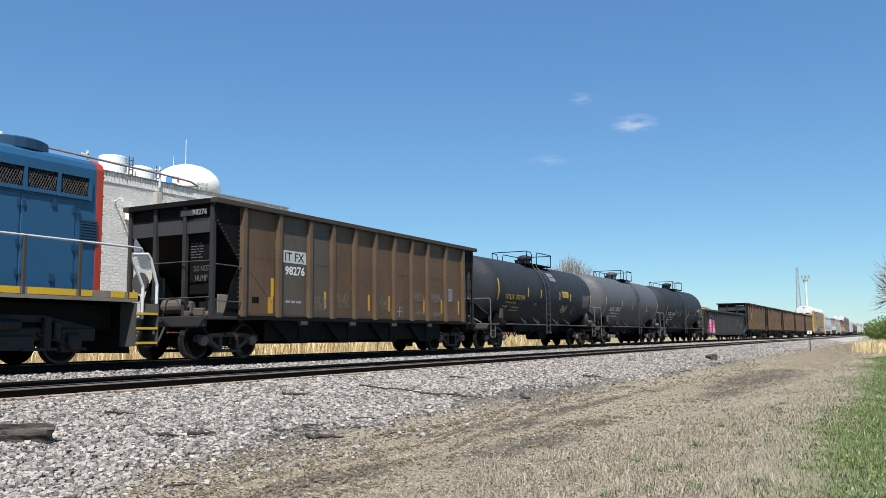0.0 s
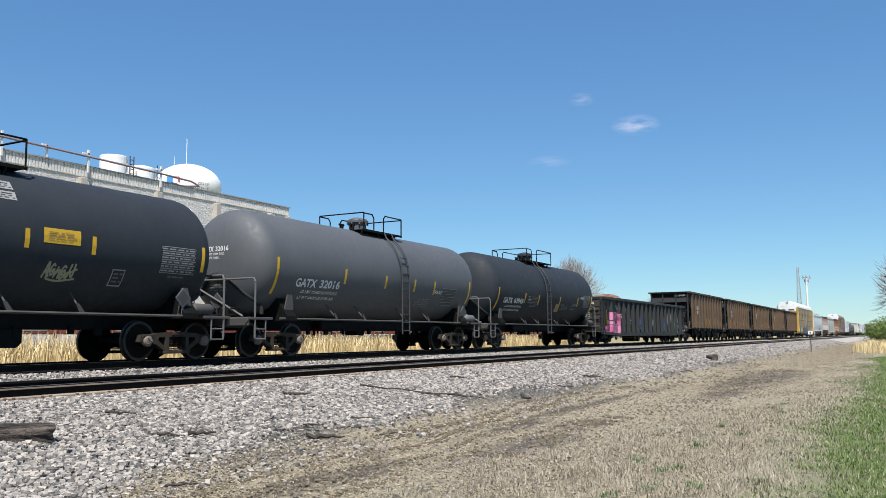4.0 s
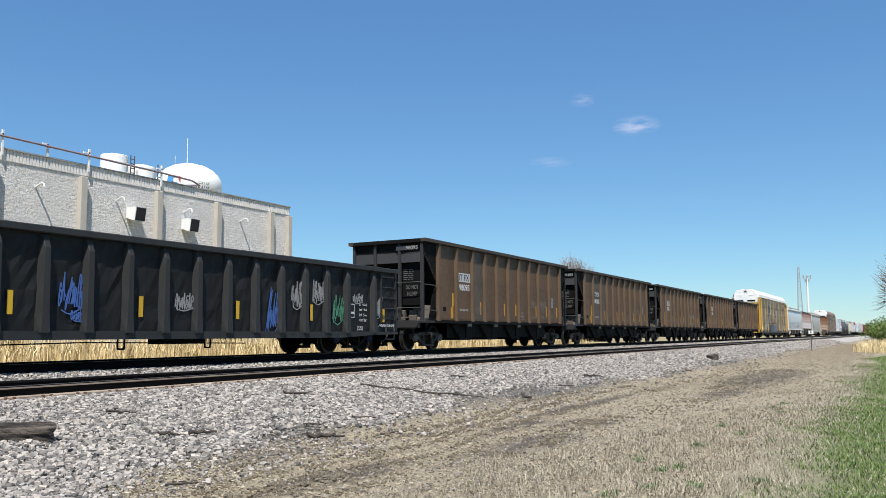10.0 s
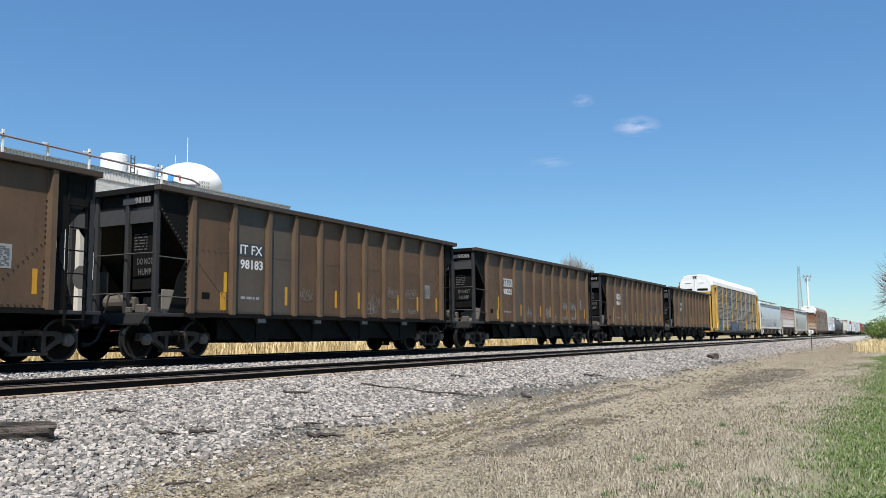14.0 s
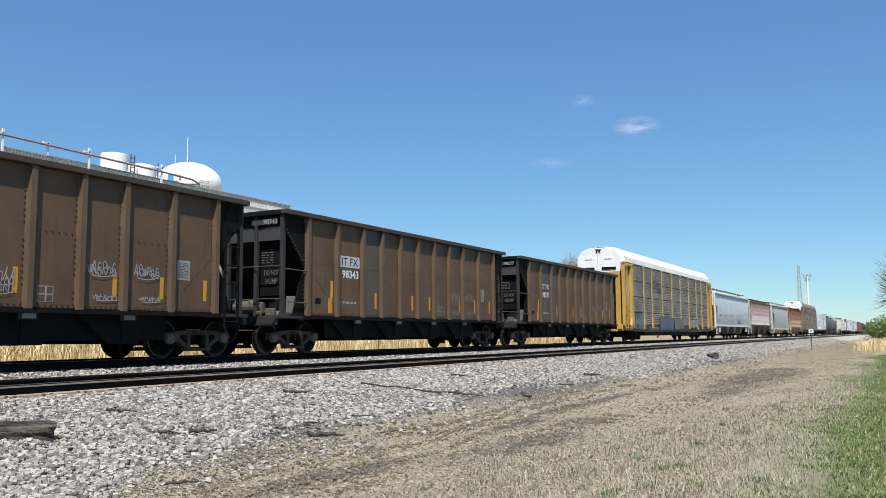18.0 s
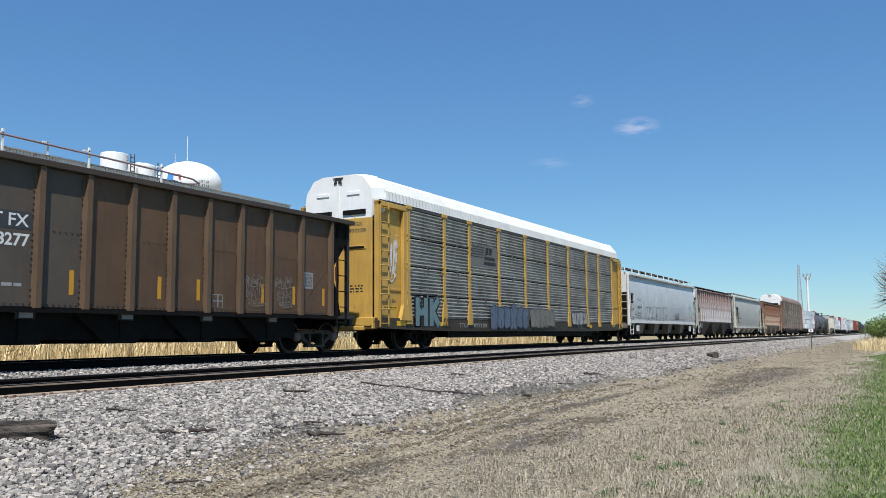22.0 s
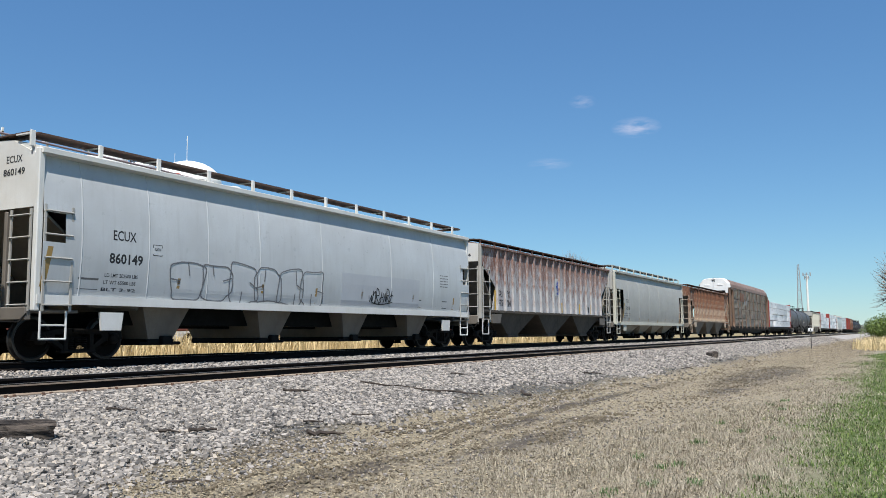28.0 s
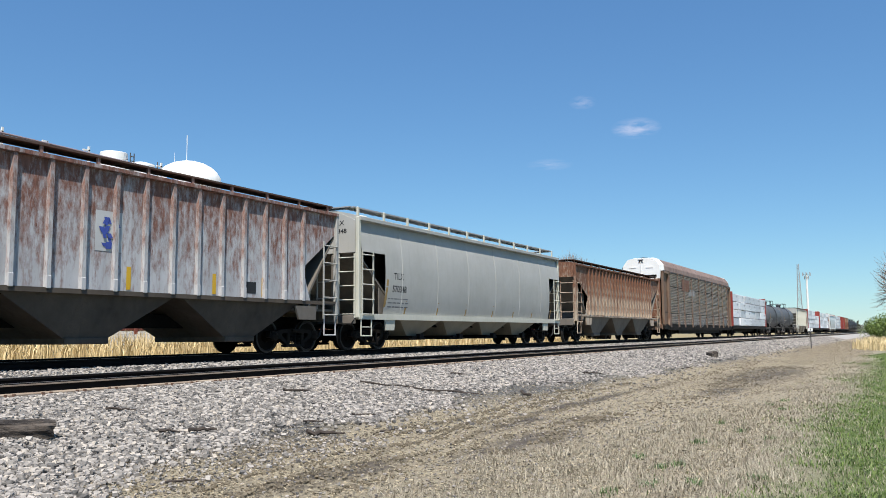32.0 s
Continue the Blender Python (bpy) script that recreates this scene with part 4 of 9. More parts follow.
        part("running_rail", bm, M["endgrey"], car)
    bm = bmesh.new()
    rod(bm, (0, 0, zc - R + 0.1), (0, 0, 0.72), 0.16, 14)
    cbox(bm, 0, 0, 0.68, 0.5, 0.5, 0.2, 0.04)
    part("bottom_outlet", bm, M["black"], car)
    if mark == "UTLX":
        bm = bmesh.new()
        prism(bm, [(1.12, 0.72), (1.12, 0.44), (1.24, 0.34), (1.9, 0.34), (2.02, 0.44), (2.02, 0.72)], "y", -0.35, 0.35)
        part("skid_box", bm, M["black"], car, "dark steel skid box under the tank")
        for x0, x1 in ((-3.2, -2.9), (-2.7, -2.2)):
            bm = bmesh.new()
            rod(bm, (x0, -0.5, 0.9), (x1, -0.5, 0.5), 0.025, 6)
            rod(bm, (x1, -0.5, 0.5), (x1 + 0.3, -0.5, 0.9), 0.025, 6)
            part("hanger", bm, M["black"], car)
    bm = bmesh.new()
    cbox(bm, -2.2, -0.5, 0.88, 1.2, 0.4, 0.26, 0.05)
    part("air_reservoir", bm, M["black"], car)
    bm = bmesh.new()
    pipe(bm, [(-4.3, 0.5, 0.78), (4.3, 0.5, 0.78)], 0.03, 6)
    for k in range(7):
        pipe(bm, [(-4 + k * 1.3, 0.2, 0.95), (-4 + k * 1.3, 0.5, 0.78), (-4 + k * 1.3, 0.5, 0.66)], 0.025, 6)
    part("brake_rigging", bm, M["black"], car)
    for s in (-1, 1):
        truck(car, s * truck_x, M["truckdark"], M["caprust"])
    draft_gear(car, half + 0.35, half + 0.9)
    # marks
    for x, z, h in strips:
        reflector(car, x, z, h, 0.1, wrap=wrap)
    ink = M["reflect"] if mark == "UTLX" else M["chalk"]
    big = 1.0 if mark == "UTLX" else 1.1
    zl = 2.22 if mark == "UTLX" else 2.06
    letters(car, mark, -4.75 - fore, zl, 0.22 * big, ink, wrap=wrap, width=0.95)
    letters(car, number, -3.62 - fore, zl + 0.01, 0.22 * big, ink, wrap=wrap, width=0.98)
    if mark == "UTLX":
        letters(car, "THE TANK CAR PEOPLE", -4.55, 1.98, 0.08, ink, wrap=wrap, width=1.15)
        letters(car, "LD LMT", -5.0, 1.8, 0.085, ink, wrap=wrap, width=0.5)
        letters(car, "LT WT", -5.02, 1.64, 0.085, ink, wrap=wrap, width=0.4)
        bars(car, -3.9, 1.72, 0.95, 0.26, 2, M["dullyellow"], wrap=wrap, seed=seed, fill=0.4)
    else:
        letters(car, "LD LMT 193400 LB 87750 KG", -4.0 - fore, zl - 0.24, 0.085, M["chalk"], wrap=wrap, width=1.75)
        letters(car, "LT WT 69600 LB 31550 KG", -4.03 - fore, zl - 0.4, 0.085, M["chalk"], wrap=wrap, width=1.7)
    if mark == "UTLX":
        patch("data_box", car, 3.55, 1.83, 0.34, 0.36, M["faint"], wrap=wrap)
        patch("data_field", car, 3.55, 1.83, 0.29, 0.31, mat, wrap=lambda z: wrap(z) - 0.004)
        bars(car, 3.55, 1.83, 0.24, 0.24, 3, M["dim"], wrap=lambda z: wrap(z) - 0.008, seed=41, fill=0.5)
        letters(car, "PCS", -1.71, 1.97, 0.1, M["faint"], wrap=wrap, width=0.3)
    else:
        if not grey:
            patch("data_box", car, -2.62, 2.16, 0.24, 0.3, M["faint"], wrap=wrap)
            patch("data_field", car, -2.62, 2.16, 0.2, 0.26, mat, wrap=lambda z: wrap(z) - 0.004)
            letters(car, "PLATE C", -2.62, 2.2, 0.05, M["faint"], wrap=lambda z: wrap(z) - 0.007, width=0.16)
        bars(car, -1.6 if grey else -2.05, 1.9 if grey else 2.08, 0.8, 0.5, 8, M["dim"] if grey else M["faint"], wrap=wrap, seed=seed + 1, fill=0.22)
        bars(car, 2.35 if grey else 2.0, 1.72 if grey else 1.95, 0.95, 0.3, 5, M["faint"], wrap=wrap, seed=seed + 2, fill=0.2)
        if not grey:
            bars(car, 3.3, 2.0, 0.7, 0.34, 5, M["faint"], wrap=wrap, seed=seed + 3, fill=0.2)
        letters(car, "FRA AIP", table[0] - (0.85 if grey else 0.7), table[1] + (0.14 if grey else 0.16), 0.13, M["chalk"], wrap=wrap, width=0.56)
    tx, tz = table
    if grey or mark == "UTLX":
        patch("data_plate", car, tx, tz, 1.0, 0.56, M["dimplate"], wrap=wrap)
    grid = [[(-0.52, -0.3 + 0.1 * k), (0.52, -0.3 + 0.1 * k)] for k in range(7)] + [[(q, -0.3), (q, 0.3)] for q in (-0.52, -0.12, 0.14, 0.34, 0.52)]
    ribbon(car, grid, M["faint"], 0.014, wrap=lambda z: wrap(z) - 0.004, x=tx, z=tz, name="data_table", label="stencilled white inspection table")
    bars(car, tx - 0.02, tz, 1.0, 0.6, 6, M["dim"] if grey else M["faint"], wrap=lambda z: wrap(z) - 0.005, seed=seed + 4, fill=0.28)
    bars(car, tx, tz - 0.38, 0.5, 0.07, 1, M["dim"], wrap=wrap, seed=seed + 6, fill=0.5)
    # capacity marks on the head
    if mark == "GATX":
        letters(car, "GATX", 0, zc + 0.34, 0.14, M["chalk"], y=0.37, face="end", wrap=head, width=0.42)
        letters(car, number, 0, zc + 0.34, 0.14, M["chalk"], y=-0.14, face="end", wrap=head, width=0.46)
        letters(car, "CAPY 20444 GALS", 0, zc + 0.2, 0.07, M["chalk"], y=0.08, face="end", wrap=head, width=0.62)
        letters(car, "CAPY 77389 L", 0, zc + 0.09, 0.07, M["chalk"], y=0.16, face="end", wrap=head, width=0.46)
        bars(car, 0, zc - 0.72, 0.6, 0.22, 3, M["faint"], y=0.0, face="end", wrap=head, seed=seed + 7, fill=0.4)
    return car, wrap


G_RIBS = [-8.64] + [-7.18 + 1.0257 * i for i in range(15)] + [8.64]


def gondola_face(x):
    """How far out the ribbed side stands at x."""
    d = min(abs(x - r) for r in G_RIBS)
    return -1.625 if d < 0.085 else -1.625 + (d - 0.085) / 0.055 * 0.155 if d < 0.14 else -1.47


def blob(parent, x, z, w, h, mat, layer=0, square=2.6, label="sprayed pink paint shape"):
    """A rounded painted shape that follows the ribs and panels."""
    n = max(4, int(w / 0.025))
    v, f = [], []
    for i in range(n + 1):
        q = -1 + 2 * i / n
        hh = h / 2 * max(0.0, 1 - abs(q) ** square) ** (1 / square) + 0.002
        y = gondola_face(x + q * w / 2) - 0.004 - 0.003 * layer
        v += [(x + q * w / 2, y, z - hh), (x + q * w / 2, y, z + hh)]
        if i:
            f.append((2 * i - 2, 2 * i, 2 * i + 1, 2 * i - 1))
    me = bpy.data.meshes.new("spray_paint")
    me.from_pydata(v, [], f)
    me.materials.append(mat)
    ob = new("spray_paint", me)
    ob.parent = parent
    ob["label"] = label
    return ob


# ---------- gondola ----------
def gondola(u):
    car = car_thing("gondola_car", u, "black steel gondola car with ribbed, graffitied sides", "freight car")
    half = 10.05
    ribs = G_RIBS

    def rib(bm):
        loft(bm, [[(-0.13, -1.44, 0.62), (0.13, -1.44, 0.62), (0.1, -1.62, 0.62), (-0.1, -1.62, 0.62)],
                  [(-0.13, -1.44, 1.0), (0.13, -1.44, 1.0), (0.075, -1.61, 1.0), (-0.075, -1.61, 1.0)],
                  [(-0.11, -1.44, 2.3), (0.11, -1.44, 2.3), (0.06, -1.6, 2.3), (-0.06, -1.6, 2.3)],
                  [(-0.09, -1.44, 2.58), (0.09, -1.44, 2.58), (0.05, -1.5, 2.58), (-0.05, -1.5, 2.58)]])
    for x in ribs:
        piece("rib", "grib", rib, M["gondrib"], car, pose(x, 0, 0))
        piece("rib", "grib", rib, M["gondrib"], car, pose(x, 0, 0, 0, 0, 180))
    edges = [-half] + ribs + [half]
    for i, (a, b) in enumerate(zip(edges, edges[1:])):
        w = b - a
        rnd = random.Random(i)

        def sheet(bm):
            """A dented side sheet."""
            n, m = 6, 7
            g = [[bm.verts.new((-w / 2 + w * p / n, -1.45 + (rnd.uniform(-0.014, 0.03) if 0 < p < n and 0 < q < m else 0), 0.6 + 2.0 * q / m))
                  for q in range(m + 1)] for p in range(n + 1)]
            for p in range(n):
                for q in range(m):
                    bm.faces.new((g[p][q], g[p + 1][q], g[p + 1][q + 1], g[p][q + 1]))
            box(bm, -w / 2, w / 2, -1.43, -1.42, 0.6, 2.6)
        piece("side_panel", f"gpanel{i}", sheet, M["gond"], car, pose((a + b) / 2, 0, 0))
    bm = bmesh.new()
    box(bm, -half, half, 1.42, 1.45, 0.6, 2.6)
    part("side_panel", bm, M["gond"], car)
    bm = bmesh.new()
    for s in (-1, 1):
        cbox(bm, 0, s * 1.5, 2.65, 2 * half, 0.2, 0.15, 0.02)
        cbox(bm, s * (half - 0.08), 0, 2.65, 0.18, 2.8, 0.15, 0.02)
    part("top_chord", bm, M["gondrib"], car)
    bm = bmesh.new()
    for s in (-1, 1):
        prism(bm, [(-half, 0.58), (-8.4, 0.55), (-6.9, 0.48), (6.9, 0.48), (8.4, 0.55), (half, 0.58), (half, 0.66), (-half, 0.66)], "y", s * 1.5 - 0.06, s * 1.5 + 0.04)
    cbox(bm, 0, 0, 0.8, 2 * half, 0.6, 0.4, 0.02)
    part("side_sill", bm, M["gondrib"], car)
    bm = bmesh.new()
    box(bm, -half, half, -1.42, 1.42, 0.95, 1.05)
    part("floor", bm, M["rust"], car)
    for s in (-1, 1):
        bm = bmesh.new()
        x = s * (half - 0.05)
        box(bm, x - 0.03, x + 0.03, -1.42, 1.42, 0.75, 2.6)
        part("end_sheet", bm, M["gondend"], car, "brown dented end sheet")
        for z in (1.0, 1.5, 2.0):
            bm = bmesh.new()
            cbox(bm, s * half, 0, z, 0.1, 2.5, 0.16, 0.03)
            part("end_stiffener", bm, M["gondend"], car)
        for y in (-1.4, 1.4):
            bm = bmesh.new()
            cbox(bm, s * half, y, 1.65, 0.16, 0.12, 1.9, 0.02)
            part("corner_post", bm, M["gondrib"], car)
        bm = bmesh.new()
        cbox(bm, s * (half + 0.02), 0, 0.85, 0.2, 2.9, 0.3, 0.02)
        part("end_sill", bm, M["gondrib"], car)
        ladder(car, M["gondrib"], s * (half + 0.1), -1.18 * 1, 0.6, 2.55, 0.5, 5, face="end")
        ladder(car, M["gondrib"], s * (half - 0.55), -1.52, 0.95, 2.55, 0.85, 5, r=0.018)
        bm = bmesh.new()
        pipe(bm, [(s * (half - 0.15), -1.5, 0.8), (s * (half - 0.15), -1.5, 0.42), (s * (half - 0.65), -1.5, 0.42), (s * (half - 0.65), -1.5, 0.8)], 0.022, 6)
        part("stirrup", bm, M["endgrey"], car)
        truck(car, s * 8.15, M["truck"], M["truckblue"])
    for x in (-7.1, -5.0, -1.0, 1.6):
        bm = bmesh.new()
        pipe(bm, [(x - 0.09, -1.3, 0.55), (x - 0.09, -1.3, 0.27), (x + 0.09, -1.3, 0.27), (x + 0.09, -1.3, 0.55)], 0.022, 6)
        part("hanger", bm, M["black"], car)
    bm = bmesh.new()
    pipe(bm, [(-7.1, -1.3, 0.34), (-2, -1.3, 0.42), (3.0, -1.25, 0.36)], 0.015, 6)
    cbox(bm, 1.0, -0.9, 0.48, 1.4, 0.5, 0.24, 0.03)
    part("brake_rod", bm, M["black"], car)
    draft_gear(car, half + 0.1, half + 0.95)
    # marks
    y = -1.467
    for i, (x, z) in enumerate(((-9.29, 1.5), (-6.68, 1.25), (-3.75, 1.2), (-0.63, 1.2), (2.46, 1.2), (5.5, 1.2), (9.3, 1.2))):
        reflector(car, x, z, 0.94 if i == 0 else 0.46, 0.12, y=y - 0.004)
    letters(car, "DJ", -7.47, 2.18, 0.25, M["chalk"], y=y, width=0.34)
    letters(car, "JX", -6.77, 2.17, 0.25, M["chalk"], y=y, width=0.36)
    letters(car, "660", -7.62, 1.66, 0.22, M["faint"], y=y - 0.03, width=0.56)
    letters(car, "065", -6.66, 1.67, 0.25, M["chalk"], y=y, width=0.6)
    letters(car, "DJJ", -9.02, 2.28, 0.16, M["faint"], y=y - 0.006, width=0.32)
    bars(car, -9.02, 2.26, 0.46, 0.5, 9, M["dim"], y=y, seed=4, fill=0.9)
    letters(car, "LD LMT", -5.67, 1.44, 0.085, M["chalk"], y=y, width=0.42)
    letters(car, "LT WT", -5.69, 1.27, 0.085, M["chalk"], y=y, width=0.36)
    letters(car, "211200", -4.61, 1.44, 0.085, M["chalk"], y=y, width=0.42)
    letters(car, "74800", -4.58, 1.27, 0.085, M["chalk"], y=y, width=0.36)
    letters(car, "2 INCH", -9.75, 0.9, 0.08, M["faint"], y=-1.56, width=0.34)
    patch("data_box", car, -5.6, 2.02, 0.28, 0.28, M["chalk"], y=y)
    patch("data_box", car, -5.6, 2.02, 0.24, 0.24, M["gond"], y=y - 0.006)
    letters(car, "PLATE C", -5.6, 2.05, 0.06, M["chalk"], y=y - 0.012, width=0.18)
    letters(car, "660065", -10.19, 2.36, 0.15, M["chalk"], y=-0.7, face="end", width=0.62)
    bars(car, -10.19, 1.72, 0.9, 0.6, 5, M["faint"], y=-0.3, face="end", seed=5, fill=0.4)
    # a sprayed pink figure: block letters, a striped dome with one eye, a fringe below
    for i, (x, z, w, h, m, sq) in enumerate(((-8.42, 1.5, 0.34, 0.64, "violet", 4), (-8.8, 0.9, 1.72, 0.46, "pink", 3.5), (-8.82, 1.62, 0.46, 0.5, "pinkpale", 5), (-8.82, 1.2, 0.66, 0.36, "pinkpale", 6),
                                             (-7.7, 1.42, 1.2, 0.92, "pink", 2.2), (-7.6, 0.88, 0.98, 0.5, "pinkpale", 6), (-7.72, 1.22, 0.86, 0.24, "pinkpale", 2.0))):
        blob(car, x, z, w, h, M[m], i, sq)
    for k in range(7):
        blob(car, -7.7, 1.38 + 0.068 * k, 1.16 - 0.13 * max(0, k - 2), 0.028, M["ink"], 8, 2, "black sprayed line")
    for k in range(12):
        blob(car, -8.02 + 0.077 * k, 0.88, 0.026, 0.46, M["ink"], 8, 3, "black sprayed line")
    for x, z, w, h in ((-7.72, 1.26, 0.4, 0.16), (-7.72, 1.12, 1.0, 0.03), (-8.8, 1.13, 1.3, 0.03), (-9.05, 1.05, 0.24, 0.03), (-8.45, 1.06, 0.3, 0.03), (-8.82, 1.38, 0.6, 0.03), (-9.06, 1.62, 0.03, 0.5), (-8.58, 1.62, 0.03, 0.5), (-8.82, 1.88, 0.46, 0.03), (-8.8, 0.68, 1.6, 0.03)):
        blob(car, x, z, w, h, M["ink"], 9, 3, "black sprayed line")
    letters(car, "WH.", -9.12, 0.88, 0.2, M["ink"], y=y - 0.034, width=0.44)
    letters(car, "KBT.", -8.2, 0.88, 0.17, M["ink"], y=y - 0.034, width=0.42)
    for k, txt in enumerate(("IL  66-0", "IW  9-0", "IH  5-6", "CUFT 3267")):
        letters(car, txt, 8.12, 1.5 - 0.16 * k, 0.085, M["chalk"], y=y, width=0.4)
    letters(car, "LIFT AND", 7.95, 0.8, 0.07, M["chalk"], y=y, width=0.3)
    letters(car, "JACK HERE", 7.96, 0.72, 0.07, M["chalk"], y=y, width=0.32)
    letters(car, "2 INCH TREAD COND. SHOES", 9.35, 0.86, 0.08, M["chalk"], y=-1.56, width=0.95)
    for i, (x, z, w, h, m, sd) in enumerate(((-2.45, 1.45, 0.56, 0.75, "sprayblue", 4), (-2.2, 0.98, 0.45, 0.22, "sprayblue", 14), (0.62, 1.35, 0.56, 0.36, "faint", 5),
                                             (3.77, 1.22, 0.46, 1.05, "sprayblue", 6), (4.82, 1.72, 0.5, 0.75, "faint", 7), (5.78, 1.82, 0.5, 0.65, "faint", 8),
                                             (6.75, 1.35, 0.5, 0.8, "spraygreen", 9), (8.95, 1.5, 0.3, 0.7, "faint", 10), (7.8, 1.7, 0.5, 0.3, "faint", 16))):
        scribble(car, x, z, w, h, M[m], y=y - 0.004 - 0.004 * (i % 2), seed=sd, loops=7, thick=0.026)
    patch("data_box", car, 7.42, 1.3, 0.44, 0.42, M["chalk"], y=y - 0.006, label="white stencilled inspection box")
    for a, b, w, h in ((7.32, 1.38, 0.18, 0.22), (7.52, 1.38, 0.18, 0.22), (7.42, 1.16, 0.38, 0.1)):
        patch("data_field", car, a, b, w, h, M["gond"], y=y - 0.009)
    # the load
    load = car_thing("scrap_tank_end", u - 4.58, "rusty domed steel tank end lying as scrap", "scrap", "load of the gondola")
    bm = bmesh.new()
    prof = [(0.02, 3.13), (0.35, 3.1), (0.7, 2.98), (0.95, 2.78), (1.1, 2.4), (1.15, 1.06)]
    lathe(bm, prof, "z", 28)
    part("shell", bm, M["rust"], load, smooth=True)
    return car


# ---------- autorack ----------
POSTS = (-11.42, -8.85, -6.8, -4.06, -1.25, 1.5, 4.29, 7.11, 9.11, 11.62)
ROWS = (1.06, 1.86, 2.84, 3.82, 4.82)


def b_corr(w, z0, z1):
    def b(bm):
        n = max(3, int((z1 - z0 - 0.03) / 0.112))
        pts = []
        for k in range(n):
            za = z0 + 0.015 + (z1 - z0 - 0.03) * k / n
            d = (z1 - z0 - 0.03) / n
            pts += [(-1.49, za), (-1.49, za + d * 0.35), (-1.555, za + d * 0.55), (-1.555, za + d * 0.8)]
        pts += [(-1.5, z1 - 0.015)]
        a = [bm.verts.new((-w / 2, p[0], p[1])) for p in pts]
        c = [bm.verts.new((w / 2, p[0], p[1])) for p in pts]
        e = [bm.verts.new((x, -1.47, z)) for x in (-w / 2, w / 2) for z in (z0 + 0.015, z1 - 0.015)]
        for i in range(len(pts) - 1):
            bm.faces.new((a[i], c[i], c[i + 1], a[i + 1]))
        bm.faces.new((a[0], e[0], e[2], c[0]))
        bm.faces.new((a[-1], c[-1], e[3], e[1]))
        bm.faces.new((e[0], e[1], e[3], e[2]))
    return b


def autorack(u, panel, frame_mat, end_mat, roof, label, full=True):
    car = car_thing("autorack_car", u, label, "autorack car")
    half = 13.36
    for side in (0, 180):
        turn = pose(0, 0, 0, 0, 0, side)
        edges = POSTS if side == 0 else tuple(-p for p in POSTS[::-1])
        for a, b in zip(edges, edges[1:]):
            for z0, z1 in zip(ROWS, ROWS[1:]):
                w = b - a - 0.16
                x = (a + b) / 2 * (1 if side == 0 else -1)
                piece("side_screen", f"corr{w:.2f}{z0}{panel.name}", b_corr(w, z0, z1), panel, car, turn @ pose(x, 0, 0))
        for x in edges:
            def post(bm):
                cbox(bm, 0, -1.535, 2.95, 0.2, 0.09, 3.8, 0.015)
                prism(bm, [(-0.1, 1.75), (0.1, 1.75), (0.2, 1.02), (0.2, 0.86), (-0.2, 0.86), (-0.2, 1.02)], "y", -1.6, -1.53)
                for z in ROWS[1:-1]:
                    for q in (-0.13, 0.13):
                        for d in (-0.09, 0.09):
                            rod(bm, (q, -1.5, z + d), (q, -1.585, z + d), 0.035, 6)
                cbox(bm, 0, -1.55, 4.86, 0.4, 0.1, 0.14, 0.012)
            piece("post", "arpost" + frame_mat.name, post, frame_mat, car, turn @ pose(x * (1 if side == 0 else -1), 0, 0))
        for s in (-1, 1):
            def bay(bm):
                box(bm, -13.2, -11.42, -1.42, -1.38, 0.95, 4.8)
                cbox(bm, -13.27, -1.5, 2.9, 0.16, 0.16, 3.9, 0.012)
                cbox(bm, -11.62, -1.5, 2.9, 0.26, 0.14, 3.9, 0.012)
                cbox(bm, -12.4, -1.5, 4.78, 1.9, 0.16, 0.16, 0.012)
                cbox(bm, -12.35, -1.43, 2.0, 1.2, 0.04, 0.06)
                prism(bm, [(-11.8, 1.5), (-11.45, 1.5), (-11.3, 0.98), (-12.0, 0.98)], "y", -1.62, -1.48)
            piece("end_bay", "arbay" + frame_mat.name + str(s), bay if s < 0 else
                  (lambda bm: (bay(bm), bmesh.ops.scale(bm, vec=(-1, 1, 1), verts=bm.verts[:]))), frame_mat, car, turn)
    for s in (-1, 1):
        bm = bmesh.new()
        cbox(bm, 0, s * 1.535, 4.86, 2 * half - 0.3, 0.06, 0.1, 0.01)
        part("top_rail", bm, M["endgrey"], car, "grimy dark top rail")
        for z in ROWS[1:-1]:
            bm = bmesh.new()
            cbox(bm, 0, s * 1.51, z, 23.0, 0.03, 0.04)
            part("deck_rail", bm, M["black"], car)
            for a, b in zip(POSTS, POSTS[1:]) if full and s < 0 else ():
                piece("clip", "arclip", lambda bm: (cbox(bm, 0, -1.565, 0.01, 0.05, 0.03, 0.16, 0.008), cbox(bm, 0.02, -1.58, -0.06, 0.09, 0.03, 0.05)), M["grimerail"], car, pose((a + b) / 2, 0, z))
    bm = bmesh.new()
    for s in (-1, 1):
        prism(bm, [(-half, 0.72), (-10.9, 0.66), (-8.2, 0.62), (8.2, 0.62), (10.9, 0.66), (half, 0.72), (half, 1.05), (-half, 1.05)], "y", s * 1.5 - 0.06, s * 1.5 + 0.04)
    cbox(bm, 0, 0, 0.85, 2 * half, 0.7, 0.4, 0.02)
    part("side_sill", bm, M["sill"] if full else M["truck"], car, "dark side sill")
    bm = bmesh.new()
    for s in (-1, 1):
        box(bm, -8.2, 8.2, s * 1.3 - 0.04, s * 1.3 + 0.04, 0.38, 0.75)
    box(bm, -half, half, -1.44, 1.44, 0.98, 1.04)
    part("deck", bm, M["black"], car)
